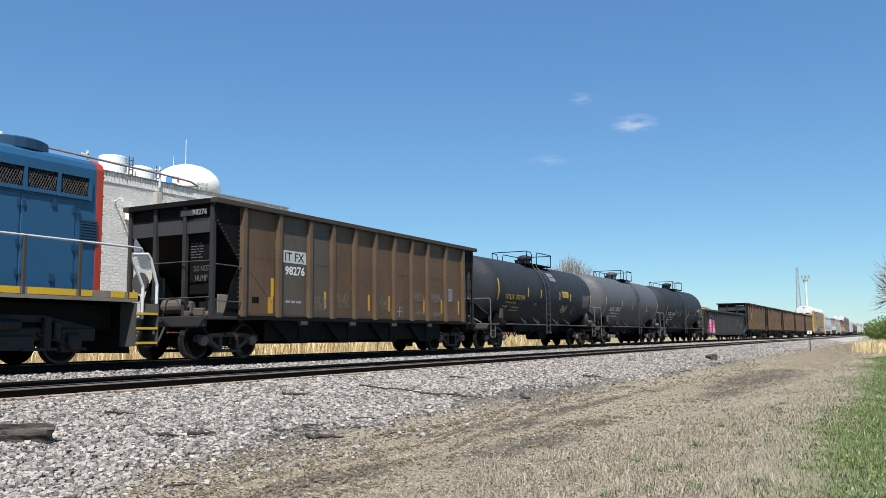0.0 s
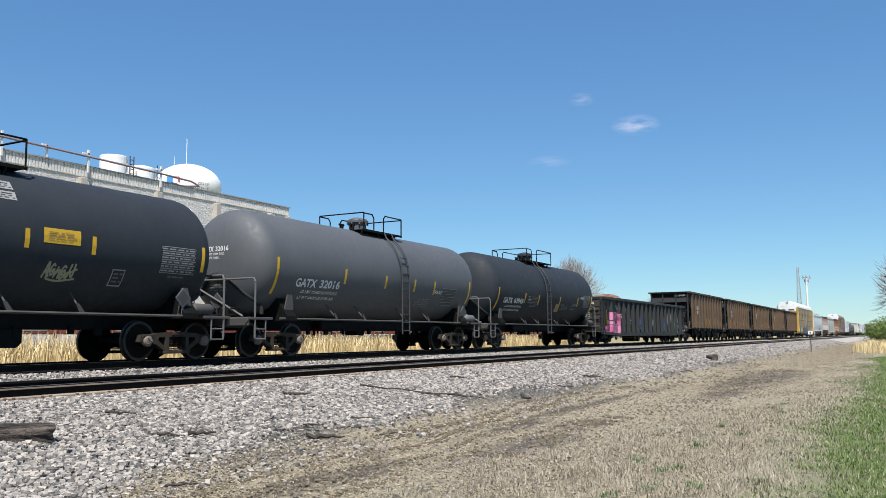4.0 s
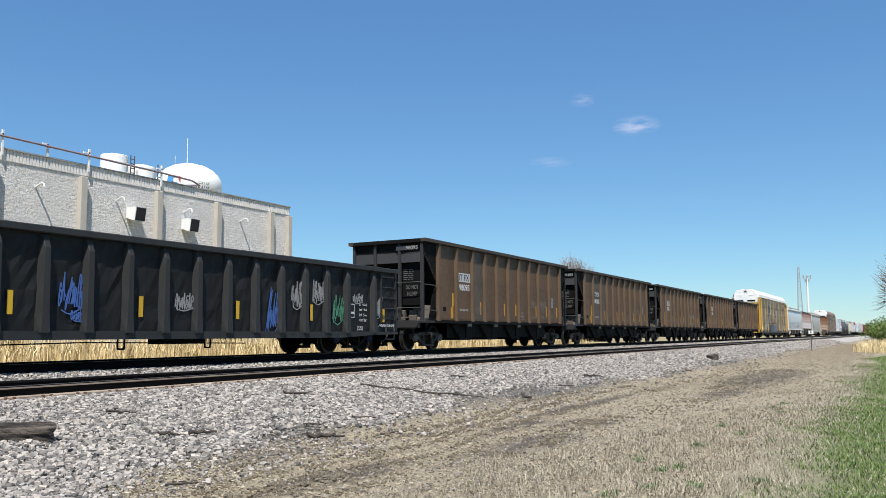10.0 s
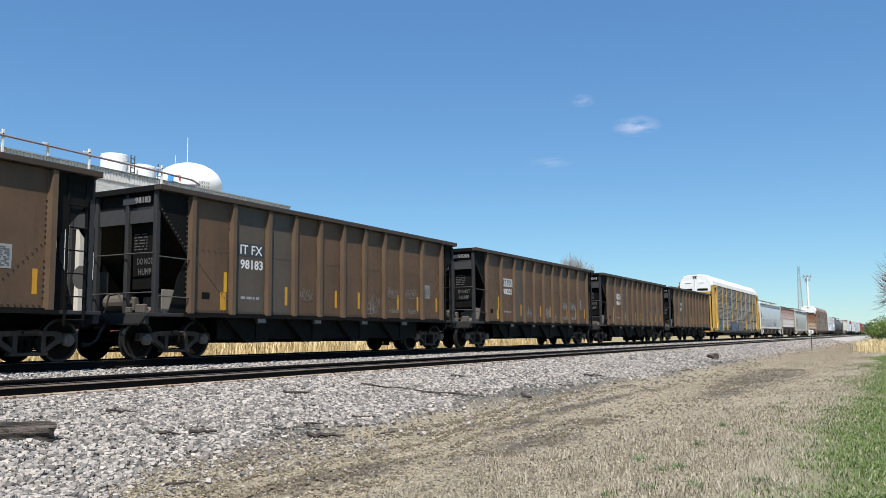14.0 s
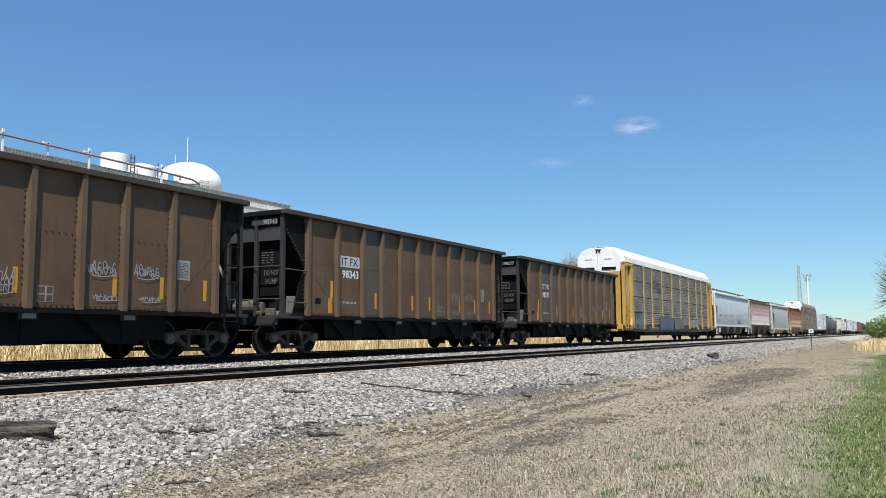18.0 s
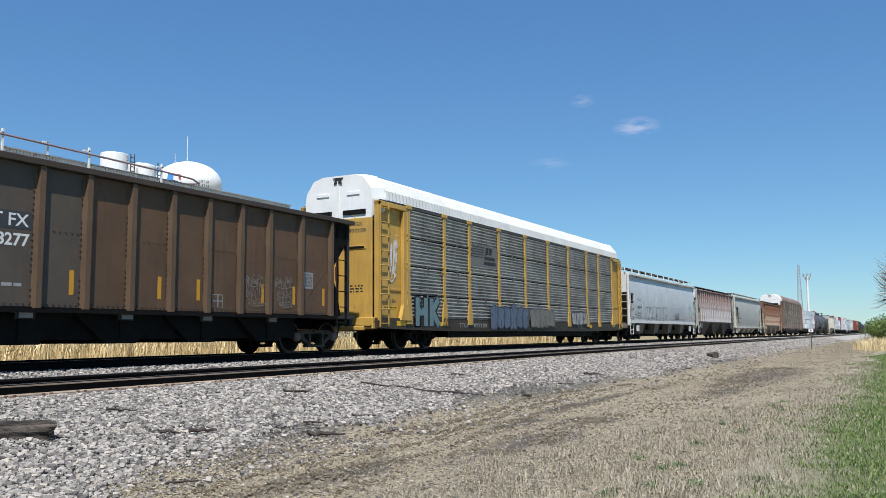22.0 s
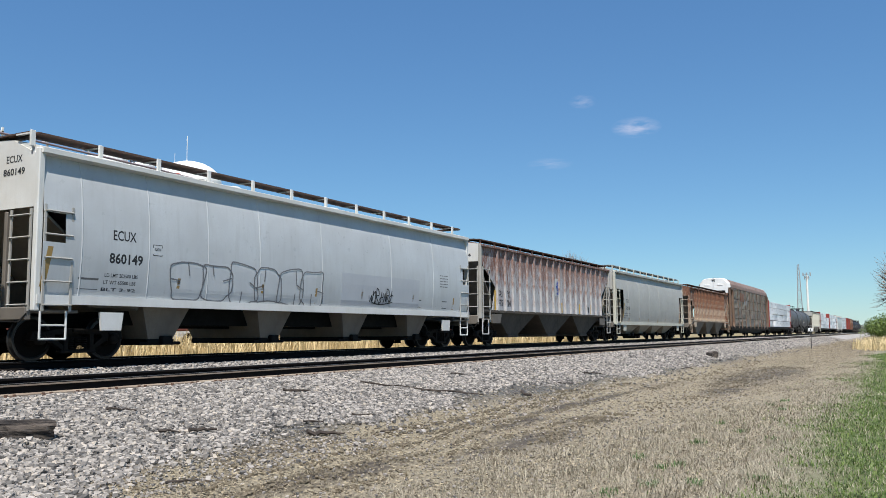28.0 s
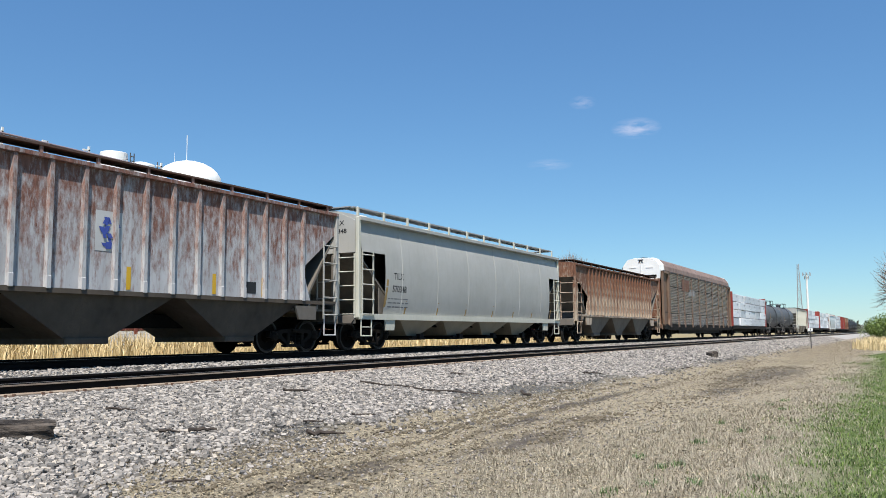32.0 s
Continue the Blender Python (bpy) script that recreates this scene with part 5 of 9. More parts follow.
    # arched, cross-corrugated roof
    sec = [(-1.58, 4.92), (-1.54, 5.24), (-1.26, 5.64), (-0.78, 5.86), (0, 5.95), (0.78, 5.86), (1.26, 5.64), (1.54, 5.24), (1.58, 4.92)]
    bm = bmesh.new()
    n = 230 if full else 60
    rings = []
    for i in range(n + 1):
        x = -half + 0.55 + (2 * half - 1.1) * i / n
        k = 0.0 if i % 2 else 0.03
        rings.append([(x, y * (1 - k * 0.4), 4.88 + (z - 4.88) * (1 - k)) for y, z in sec])
    loft(bm, rings, closed=False, caps=False)
    part("roof", bm, roof, car, "corrugated steel roof")
    for s in (-1, 1):
        bm = bmesh.new()
        end = [(-half, y, z) for y, z in ((-1.32, 4.3), (-1.36, 4.92), (-1.3, 5.28), (-1.0, 5.68), (-0.62, 5.79), (0.62, 5.79), (1.0, 5.68), (1.3, 5.28), (1.36, 4.92), (1.32, 4.3))]
        back = [(-half + 0.62, y * (1.14 if z > 4.91 else 1.02), 4.3 + (z - 4.3) * 1.06) for _, y, z in end]
        loft(bm, [end, back], closed=True)
        for y in (-0.62, 0.62):
            cbox(bm, -half - 0.015, y, 5.16, 0.03, 0.5, 0.12, 0.01)
        cbox(bm, -half - 0.02, 0, 4.95, 0.05, 0.04, 1.3)
        if s > 0:
            bmesh.ops.scale(bm, vec=(-1, 1, 1), verts=bm.verts[:])
        bmesh.ops.recalc_face_normals(bm, faces=bm.faces[:])
        part("roof_end", bm, M["white"], car, "white roof end cap")
        for y in (-0.68, 0.68):
            bm = bmesh.new()
            cbox(bm, s * (half - 0.05), y, 2.68, 0.12, 1.3, 3.3, 0.02)
            cbox(bm, s * half, y, 3.35, 0.06, 0.9, 0.12, 0.01)
            cbox(bm, s * half, y, 3.0, 0.06, 0.02, 3.2)
            part("end_door", bm, end_mat, car)
            for z, w, h in ((4.52, 0.9, 0.16), (3.35, 0.8, 0.07)):
                bm = bmesh.new()
                cbox(bm, s * (half + 0.02), y + 0.02, z, 0.05, w, h, 0.01)
                part("slot", bm, M["black"], car)
        bm = bmesh.new()
        rod(bm, (s * (half + 0.06), 0, 1.1), (s * (half + 0.06), 0, 4.3), 0.03, 8)
        for z in (1.3, 2.6, 4.1):
            cbox(bm, s * (half + 0.06), 0, z, 0.08, 0.1, 0.3, 0.01)
        part("lock_rod", bm, M["lockred"], car)
        bm = bmesh.new()
        prism(bm, [(-0.16, 5.5), (0.0, 5.56), (0.16, 5.5), (0.1, 5.66), (0.2, 5.72), (-0.2, 5.72), (-0.1, 5.66)], "x", s * (half + 0.02) - 0.02, s * (half + 0.02) + 0.02)
        part("roof_latch", bm, M["ink"], car, "black roof latch")
        bm = bmesh.new()
        cbox(bm, s * (half - 0.02), 0, 0.88, 0.3, 2.9, 0.36, 0.02)
        cbox(bm, s * (half + 0.16), 0, 0.72, 0.1, 2.3, 0.14, 0.02)
        part("end_sill", bm, frame_mat, car)
        if full:
            for y in (-1.5,):
                ladder(car, frame_mat, s * (half - 0.36), y - 0.1, 0.75, 4.75, 0.5, 9, r=0.02)
        truck(car, s * 9.8, M["truck"], M["truck"], turning=full)
    draft_gear(car, half, half + 0.85)
    if full:
        letters(car, "TTGX", -half - 0.012, 4.12, 0.14, M["ink"], y=-0.72, face="end", width=0.5)
        letters(car, "977159", -half - 0.012, 3.9, 0.14, M["ink"], y=-0.78, face="end", width=0.66)
        bars(car, -half - 0.012, 2.0, 0.5, 0.28, 3, M["ink"], y=-0.75, face="end", seed=8)
        letters(car, "CR 1424", -12.35, 1.62, 0.13, M["ink"], y=-1.4235, width=0.6)
        patch("notice", car, -12.35, 1.4, 0.9, 0.13, M["reflect"], y=-1.4235)
        bars(car, -12.35, 1.4, 0.8, 0.08, 1, M["ink"], y=-1.426, seed=3)
        scribble(car, -12.3, 3.1, 0.5, 1.4, M["chalk"], y=-1.424, seed=12, loops=6, thick=0.035, label="white sprayed tag")
        letters(car, "TTGX", -7.3, 0.84, 0.16, M["faint"], y=-1.566, width=0.8)
        letters(car, "977159", -5.9, 0.84, 0.16, M["faint"], y=-1.566, width=1.2)
        # carrier's emblem and name as plain shapes on a smooth plate
        patch("emblem_plate", car, -5.45, 3.62, 2.4, 0.86, M["platepale"], y=-1.559, label="smooth grey emblem plate")
        for k in range(5):
            patch("emblem", car, -6.0 - 0.04 * k, 3.98 - 0.1 * k, 1.2, 0.03, M["ink"], y=-1.563)
        for x in (-5.22, -4.9):
            patch("emblem", car, x, 3.86, 0.26, 0.28, M["ink"], y=-1.563, shear=0.25)
        for k, w in ((0, 0.98), (1, 1.12)):
            patch("emblem", car, -4.96, 3.56 - 0.2 * k, w, 0.13, M["ink"], y=-1.563)
        # graffiti along the foot of the screens
        fat = [[(-0.72, -0.4), (-0.72, 0.42)], [(-0.72, 0.02), (-0.15, 0.02)], [(-0.14, -0.4), (-0.14, 0.42)], [(0.26, -0.4), (0.26, 0.42)], [(0.26, 0.0), (0.72, 0.44)], [(0.36, 0.02), (0.76, -0.4)]]
        ribbon(car, fat, M["ink"], 0.44, y=-1.56, x=-10.12, z=1.28, label="black sprayed outline")
        ribbon(car, fat, M["spraycyan"], 0.27, y=-1.572, x=-10.12, z=1.28, label="pale turquoise sprayed block letters")
        ribbon(car, [[(-0.45, 0.5), (-0.45, 0.1)], [(0.06, 0.5), (0.06, 0.22)], [(-0.42, -0.14), (-0.41, -0.5)]], M["ink"], 0.06, y=-1.578, x=-10.12, z=1.28)
        scribble(car, -8.75, 1.0, 0.6, 0.3, M["ink"], y=-1.61, seed=2, loops=3, thick=0.03)
        bubbles(car, -3.05, 1.2, 3.9, 1.0, 6, M["spraymist"], M["sprayline"], y=-1.604, seed=5, thick=0.045, label="dark blue sprayed outline")
        bubbles(car, 0.62, 1.22, 2.9, 0.85, 5, M["spraytan"], M["dim"], y=-1.604, seed=9, thick=0.045)
        bubbles(car, 5.75, 1.28, 2.3, 0.72, 4, M["spraychalk"], M["ink"], y=-1.604, seed=8, thick=0.045)
        letters(car, "TTX", 5.9, 0.84, 0.17, M["faint"], y=-1.566, width=0.8)
        for x in (-11.9, -8.9, -4.4, -1.6, 1.2, 7.6):
            patch("reflector", car, x, 0.88, 0.6 if x < -8 else 0.4, 0.16, M["reflect"], y=-1.566)
    else:
        patch("emblem", car, -6.2, 4.1, 2.6, 0.9, M["rust"], y=-1.56)
        patch("emblem", car, -4.2, 3.6, 2.2, 0.5, M["faint"], y=-1.56)
        for x in (-3, 0, 10):
            scribble(car, x, 1.4, 1.8, 0.9, M["faint"], y=-1.56, seed=int(x) + 9, loops=4, thick=0.06)
    return car


# ---------- covered hopper with curved sides ----------
def curved_hopper(u, half, mat, sill_mat, board, num_a, num_b, label, eave=4.1, bays=4, detail=True, patchwork=True, seed=0, small_hole=False, bay_top=0.5):
    car = car_thing("covered_hopper_car", u, label, "covered hopper")
    up = 0.18 if small_hole else 0.0
    sec = [(-1.50, 1.1), (-1.58, 1.5), (-1.62, 2.0), (-1.63, 2.5), (-1.61, 3.0), (-1.56, 3.4), (-1.5, 3.7), (-1.42, 3.95)]
    k = (eave - 0.1 - 1.1) / (3.95 - 1.1)
    sec = [(y, 1.1 + (z - 1.1) * k) for y, z in sec]

    if small_hole:
        sec[0], sec[3], sec[4] = (-1.53, 1.28), (sec[3][0], 2.36), (sec[4][0], 2.95)

    def wrap(z):
        for (ya, za), (yb, zb) in zip(sec, sec[1:]):
            if z <= zb:
                return ya + (yb - ya) * (z - za) / (zb - za) - 0.0015
        return sec[-1][0] - 0.0015
    for s in (-1, 1):
        bm = bmesh.new()
        n = 30
        # the side is cut back towards its lower ends
        rings = []
        for i in range(n + 1):
            x = -half + 0.06 + (0 if i == 0 else (2 * half - 0.12) if i == n else (0.5 if small_hole else 1.35) + (2 * half - 0.12 - 2 * (0.5 if small_hole else 1.35)) * (i - 1) / (n - 2))
            wob = 0.0
            rings.append([(x, (-y + wob) * -s, z) for y, z in (sec if s < 0 else sec)])
        rows = [[bm.verts.new(p) for p in r] for r in rings]
        for i in range(n):
            for j in range(len(sec) - 1):
                if (i in (0, n - 1)) and ((2.2 < sec[j][1] < 2.7) if small_hole else sec[j][1] < 2.8):
                    continue
                bm.faces.new((rows[i][j], rows[i + 1][j], rows[i + 1][j + 1], rows[i][j + 1]))
        bmesh.ops.delete(bm, geom=[v for v in bm.verts if not v.link_faces], context="VERTS")
        part("side_sheet", bm, mat, car, smooth=True)
    # weld ribs that show as faint vertical seams
    for x in ((-8.3, -6.55, -4.73, -2.86, -0.18, 3.57, 6.4) if small_hole else [-half + 2 * half * i / 7 for i in range(1, 7)]):
        bm = bmesh.new()
        rings = [[(x + d, y - (0.01 if d == 0 else 0.0), z) for y, z in sec] for d in (-0.02, 0.0, 0.02)]
        loft(bm, rings, closed=False, caps=False)
        part("seam", bm, mat, car)
    bm = bmesh.new()
    roof = [(-1.46, eave - 0.12), (-1.63, eave - 0.1), (-1.63, eave), (-1.2, eave + 0.12), (-0.7, eave + 0.24), (0, eave + 0.3)]
    ring = roof + [(-y, z) for y, z in roof[-2::-1]]
    loft(bm, [[(x, y, z) for y, z in ring] for x in (-half, half)], closed=True)
    part("roof", bm, M["roofwhite"] if mat is M["grey"] else mat, car, "pale roof with eave rail")
    for s in (-1, 1):
        bm = bmesh.new()
        prism(bm, [(-1.4, 3.05), (1.4, 3.05), (1.42, eave - 0.1), (0.7, eave + 0.22), (0, eave + 0.28), (-0.7, eave + 0.22), (-1.42, eave - 0.1)], "x", s * half - 0.02, s * half + 0.02)
        part("end_sheet", bm, mat if mat is not M["grey"] else M["roofwhite"], car)
        bm = bmesh.new()
        prism(bm, [(s * half, 3.08), (s * (half - 0.05), 3.1), (s * (half - 2.6), 1.12), (s * (half - 2.55), 1.05)], "y", -1.45, 1.45)
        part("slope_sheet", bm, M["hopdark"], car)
        bm = bmesh.new()
        for y in (-1.5, 1.5):
            prism(bm, [(s * (half - 2.5), 1.1), (s * (half - 1.3), 1.1), (s * (half - 1.3), 2.0)], "y", y * 0.95 - 0.02, y * 0.95 + 0.02)
        part("gusset_plate", bm, M["hopdark"], car)
        for y in (-1.5, 1.5):
            bm = bmesh.new()
            cbox(bm, s * (half - 0.02), y, (eave + 1.0) / 2, 0.14, 0.14, eave - 1.0, 0.02)
            part("corner_post", bm, sill_mat, car)
        for y in (-0.55, 0.55):
            bm = bmesh.new()
            cbox(bm, s * (half - 0.02), y, 2.0, 0.1, 0.1, 2.0, 0.02)
            part("end_post", bm, M["hopdark"], car)
        ladder(car, M["endpale"] if small_hole else sill_mat, s * (half - 0.42), -1.6, 1.0, 3.1 if detail else 2.8, 0.62, 5, r=0.02)
        ladder(car, M["endpale"] if small_hole else sill_mat, s * (half + 0.1), -1.15, 1.0, 3.0, 0.6, 5, face="end", r=0.02)
        bm = bmesh.new()
        pipe(bm, [(s * (half - 0.1), -1.56, 1.0), (s * (half - 0.1), -1.56, 0.45), (s * (half - 0.68), -1.56, 0.45), (s * (half - 0.68), -1.56, 1.0)], 0.024, 6)
        pipe(bm, [(s * (half - 0.1), -1.56, 0.72), (s * (half - 0.68), -1.56, 0.72)], 0.02, 6)
        part("stirrup", bm, sill_mat, car)
        bm = bmesh.new()
        cbox(bm, s * (half - 0.5), 0, 1.0, 1.1, 2.9, 0.06, 0.01)
        cbox(bm, s * (half + 0.08), 0, 0.95, 0.14, 2.9, 0.26, 0.02)
        part("end_platform", bm, M["hopdark"], car)
        bm = bmesh.new()
        prism(bm, [(s * (half - 2.05), 0.62), (s * (half - 1.55), 0.62), (s * (half - 1.5), 1.0), (s * (half - 2.1), 1.0)], "y", -1.56, -1.5)
        part("jacking_pad", bm, sill_mat, car)
        truck(car, s * (half - 1.38), M["truck"], M["truck"], turning=detail)
    bm = bmesh.new()
    for s in (-1, 1):
        prism(bm, [(s * 1.42, 0.96 + up), (s * 1.6, 0.96 + up), (s * 1.6, 1.14 + up), (s * 1.5, 1.14 + up), (s * 1.5, 1.1 + up), (s * 1.42, 1.1 + up)], "x", -half, half)
    part("side_sill", bm, sill_mat, car)
    bm = bmesh.new()
    cbox(bm, 0, 0, 0.85, 2 * half, 0.5, 0.34, 0.02)
    part("center_sill", bm, M["black"], car)
    span = (2 * half - 5.2) / bays
    for i in range(bays):
        x = -5.8 + 3.8 * i if small_hole else -half + 2.6 + span * (i + 0.5)

        def bay(bm):
            a = 0.72 if small_hole else span * bay_top
            yb = 1.22 if small_hole else 1.0
            loft(bm, [[(-a, -1.42, 1.02 + up), (a, -1.42, 1.02 + up), (a, 1.42, 1.02 + up), (-a, 1.42, 1.02 + up)], [(-0.36, -yb, 0.42), (0.36, -yb, 0.42), (0.36, yb, 0.42), (-0.36, yb, 0.42)]])
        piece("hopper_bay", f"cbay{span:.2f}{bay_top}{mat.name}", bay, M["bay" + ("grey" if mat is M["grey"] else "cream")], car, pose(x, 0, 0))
        piece("outlet_gate", "outgate", lambda bm: (cbox(bm, 0, 0, 0.36, 0.8, 2.5, 0.14, 0.02), cbox(bm, 0.1, -1.28, 0.4, 0.3, 0.16, 0.2, 0.02), rod(bm, (-0.6, -1.2, 0.33), (0.6, -1.2, 0.33), 0.04, 8)),
              M["black"], car, pose(x, 0, 0))
    # black box that stands in for the shadow around the centre sill
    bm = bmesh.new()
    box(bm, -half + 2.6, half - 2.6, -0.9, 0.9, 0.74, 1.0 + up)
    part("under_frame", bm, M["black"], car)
    # running boards above the roof
    bm = bmesh.new()
    for s in (-1, 1):
        cbox(bm, 0, s * 1.05, eave + 0.34, 2 * half - 0.2, 0.5, 0.04)
    for s in (-1, 1):
        cbox(bm, s * (half - 0.15), 0, eave + 0.34, 0.4, 2.4, 0.035)
    part("running_board", bm, board, car, "steel grating running board")
    nb = 12
    for i in range(nb):
        x = -9.3 + 1.61 * i if small_hole else -half + 0.25 + (2 * half - 0.5) * i / (nb - 1)
        for s in (-1, 1):
            piece("support", f"rbs{eave}{sill_mat.name}", lambda bm: (cbox(bm, 0, -1.33, eave + 0.2, 0.11, 0.05, 0.32, 0.008), cbox(bm, 0, -1.08, eave + 0.31, 0.06, 0.46, 0.03)),
                  sill_mat, car, pose(x, 0, 0, 0, 0, 0 if s < 0 else 180))
    for i in range(4):
        bm = bmesh.new()
        lathe(bm, [(0.35, eave + 0.2), (0.35, eave + 0.34), (0.3, eave + 0.38)], "z", 16, (-half + 2 * half * (i + 0.5) / 4, 0, 0))
        part("hatch", bm, sill_mat, car)
    draft_gear(car, half + 0.1, half + 0.72)
    if detail:
        x0 = -7.22 if small_hole else -half + 2.25
        letters(car, num_a, x0, 2.64 if small_hole else 2.4, 0.22, M["ink"], wrap=wrap, width=0.61)
        letters(car, num_b, x0 + 0.05, 2.145 if small_hole else 1.98, 0.23, M["ink"], wrap=wrap, width=0.89)
        letters(car, num_a, -half - 0.024, eave - 0.16, 0.15, M["ink"], y=-0.75, face="end", width=0.5)
        letters(car, num_b, -half - 0.024, eave - 0.42, 0.15, M["ink"], y=-0.75, face="end", width=0.68)
        if small_hole:
            letters(car, "LD LMT 202500 LBS", -7.27, 1.78, 0.08, M["ink"], wrap=wrap, width=0.87)
            letters(car, "LT WT 65500 LBS", -7.3, 1.63, 0.08, M["ink"], wrap=wrap, width=0.84)
            letters(car, "BLT 3-92", -7.32, 1.48, 0.07, M["ink"], wrap=wrap, width=0.9)
            patch("data_box", car, -6.31, 2.41, 0.27, 0.25, M["ink"], wrap=wrap)
            patch("data_box", car, -6.31, 2.41, 0.24, 0.22, mat, wrap=lambda z: wrap(z) - 0.004)
            letters(car, "PLATE C", -6.31, 2.43, 0.06, M["ink"], wrap=lambda z: wrap(z) - 0.007, width=0.18)
        else:
            bars(car, x0, 1.52, 1.3, 0.4, 3, M["dimink"], wrap=wrap, seed=seed, fill=0.3)
        for x in ((-5.65, -2.74, -0.44, 1.89, 4.99, 7.95) if small_hole else [-half + 2 * half * q for q in (0.16, 0.29, 0.42, 0.56, 0.68, 0.8, 0.93)]):
            reflector(car, x, 1.6 if small_hole else 1.38, 0.44, 0.09, wrap=wrap, shear=0.12, mat=M["dullyellow"])
        reflector(car, -half + (0.16 if small_hole else 1.5), 1.82, 0.9, 0.12, wrap=wrap, shear=0.16, mat=M["dullyellow"])
    if patchwork:
        patch("paint_patch", car, 3.1, 1.86, 4.6, 0.98, M["greypatch"], wrap=wrap, label="cleaner repainted band over old lettering")
        bubbles(car, -3.0, 1.78, 5.7, 1.0, 6, None, M["dimink"], wrap=lambda z: wrap(z) - 0.003, seed=21, thick=0.032, label="thin black outlined graffiti letters")
        patch("paint_patch", car, -3.1, 1.8, 5.3, 0.9, M["palewash"], wrap=wrap, label="thin pale wash inside graffiti outlines")
        scribble(car, 2.95, 1.72, 1.4, 0.45, M["ink"], wrap=lambda z: wrap(z) - 0.004, seed=22, loops=7, thick=0.035)
        bars(car, 7.18, 2.4, 0.6, 0.5, 5, M["dimink"], wrap=wrap, seed=4, fill=0.35)
        patch("decal", car, -8.1, 1.58, 0.5, 0.24, M["dim"], wrap=wrap)
        for x in (5.4, 7.25):
            patch("decal", car, x, 1.55, 0.36, 0.26, M["ink"], wrap=wrap)
    return car


# ---------- covered hopper with outside posts ----------
def posted_hopper(u, half, mat, post_mat, bay_mat, label, n_posts=16, bays=3, detail=True, seed=0):
    car = car_thing("covered_hopper_car", u, label, "covered hopper")
    top, low = 4.1, 1.45
    cut = half - (1.5 if detail else 2.05)
    for s in (-1, 1):
        bm = bmesh.new()
        prism(bm, [(-half, top), (-half, 3.5), (-cut, 2.42), (-cut, low), (cut, low), (cut, 2.42), (half, 3.5), (half, top)], "y", s * 1.48 - 0.015, s * 1.48 + 0.015)
        part("side_sheet", bm, mat, car)
        bm = bmesh.new()
        prism(bm, [(s * 1.42, 1.36), (s * 1.56, 1.36), (s * 1.56, 1.46), (s * 1.42, 1.46)], "x", -half, half)
        part("side_sill", bm, bay_mat if detail else post_mat, car)
    xs = [-cut + 0.12 + (2 * cut - 0.24) * i / (n_posts - 1) for i in range(n_posts)]
    for x in xs:
        for s in (0, 180):
            piece("post", f"hp{post_mat.name}", lambda bm: (prism(bm, [(-0.06, -1.49), (-0.045, -1.58), (0.045, -1.58), (0.06, -1.49)], "z", low, top - 0.05),
                  cbox(bm, 0, -1.58, low + 0.12, 0.11, 0.03, 0.26, 0.01)), post_mat, car, pose(x, 0, 0, 0, 0, s))
    bm = bmesh.new()
    ring = [(-1.5, top - 0.1), (-1.6, top - 0.08), (-1.6, top), (-0.8, top + 0.18), (0, top + 0.24), (0.8, top + 0.18), (1.6, top), (1.6, top - 0.08), (1.5, top - 0.1)]
    loft(bm, [[(x, y, z) for y, z in ring] for x in (-half, half)], closed=True)
    part("roof", bm, mat, car)
    bm = bmesh.new()
    for s in (-1, 1):
        cbox(bm, 0, s * 1.2, top + 0.2, 2 * half - 0.2, 0.5, 0.04)
        cbox(bm, s * (half - 0.2), 0, top + 0.2, 0.5, 2.6, 0.04)
    part("running_board", bm, M["boardrust"], car, "rusted grating running board")
    for i in range(13):
        x = -half + 0.3 + (2 * half - 0.6) * i / 12
        for s in (0, 180):
            piece("support", "prs" + post_mat.name, lambda bm: cbox(bm, 0, -1.4, top + 0.1, 0.07, 0.05, 0.2), post_mat, car, pose(x, 0, 0, 0, 0, s))
    for s in (-1, 1):
        bm = bmesh.new()
        prism(bm, [(-1.48, 3.4), (1.48, 3.4), (1.5, top), (0, top + 0.22), (-1.5, top)], "x", s * half - 0.02, s * half + 0.02)
        part("end_sheet", bm, M["roofwhite"] if detail else mat, car)
        bm = bmesh.new()
        prism(bm, [(s * half, 3.42), (s * (half - 0.05), 3.45), (s * cut, 1.35), (s * (cut + 0.05), 1.3)], "y", -1.46, 1.46)
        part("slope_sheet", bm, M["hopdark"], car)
        for y in (-1.52, 1.52):
            bm = bmesh.new()
            cbox(bm, s * (half - 0.02), y, (top + 1.1) / 2, 0.13, 0.12, top - 1.1, 0.015)
            part("corner_post", bm, M["endpale"] if detail else post_mat, car)
            bm = bmesh.new()
            prism(bm, [(s * cut, low), (s * (cut + 0.3), low), (s * (cut + 0.05), 2.15), (s * cut, 2.2)], "y", y * 0.96 - 0.015, y * 0.96 + 0.015)
            part("gusset_plate", bm, mat, car)
        bm = bmesh.new()
        cbox(bm, s * (half - 0.02), -0.5, 2.5, 0.1, 0.1, 2.6, 0.015)
        part("end_post", bm, M["endpale"] if detail else post_mat, car)
        ladder(car, M["endpale"] if detail else post_mat, s * (half - 0.42), -1.6, 0.95, 3.2, 0.62, 5, r=0.02)
        ladder(car, M["endpale"] if detail else post_mat, s * (half + 0.08), -1.1, 0.95, 3.2, 0.7, 5, face="end", r=0.02)
        bm = bmesh.new()
        pipe(bm, [(s * (half - 0.1), -1.56, 1.1), (s * (half - 0.1), -1.56, 0.48), (s * (half - 0.65), -1.56, 0.48), (s * (half - 0.65), -1.56, 1.1)], 0.024, 6)
        part("stirrup", bm, post_mat, car)
        bm = bmesh.new()
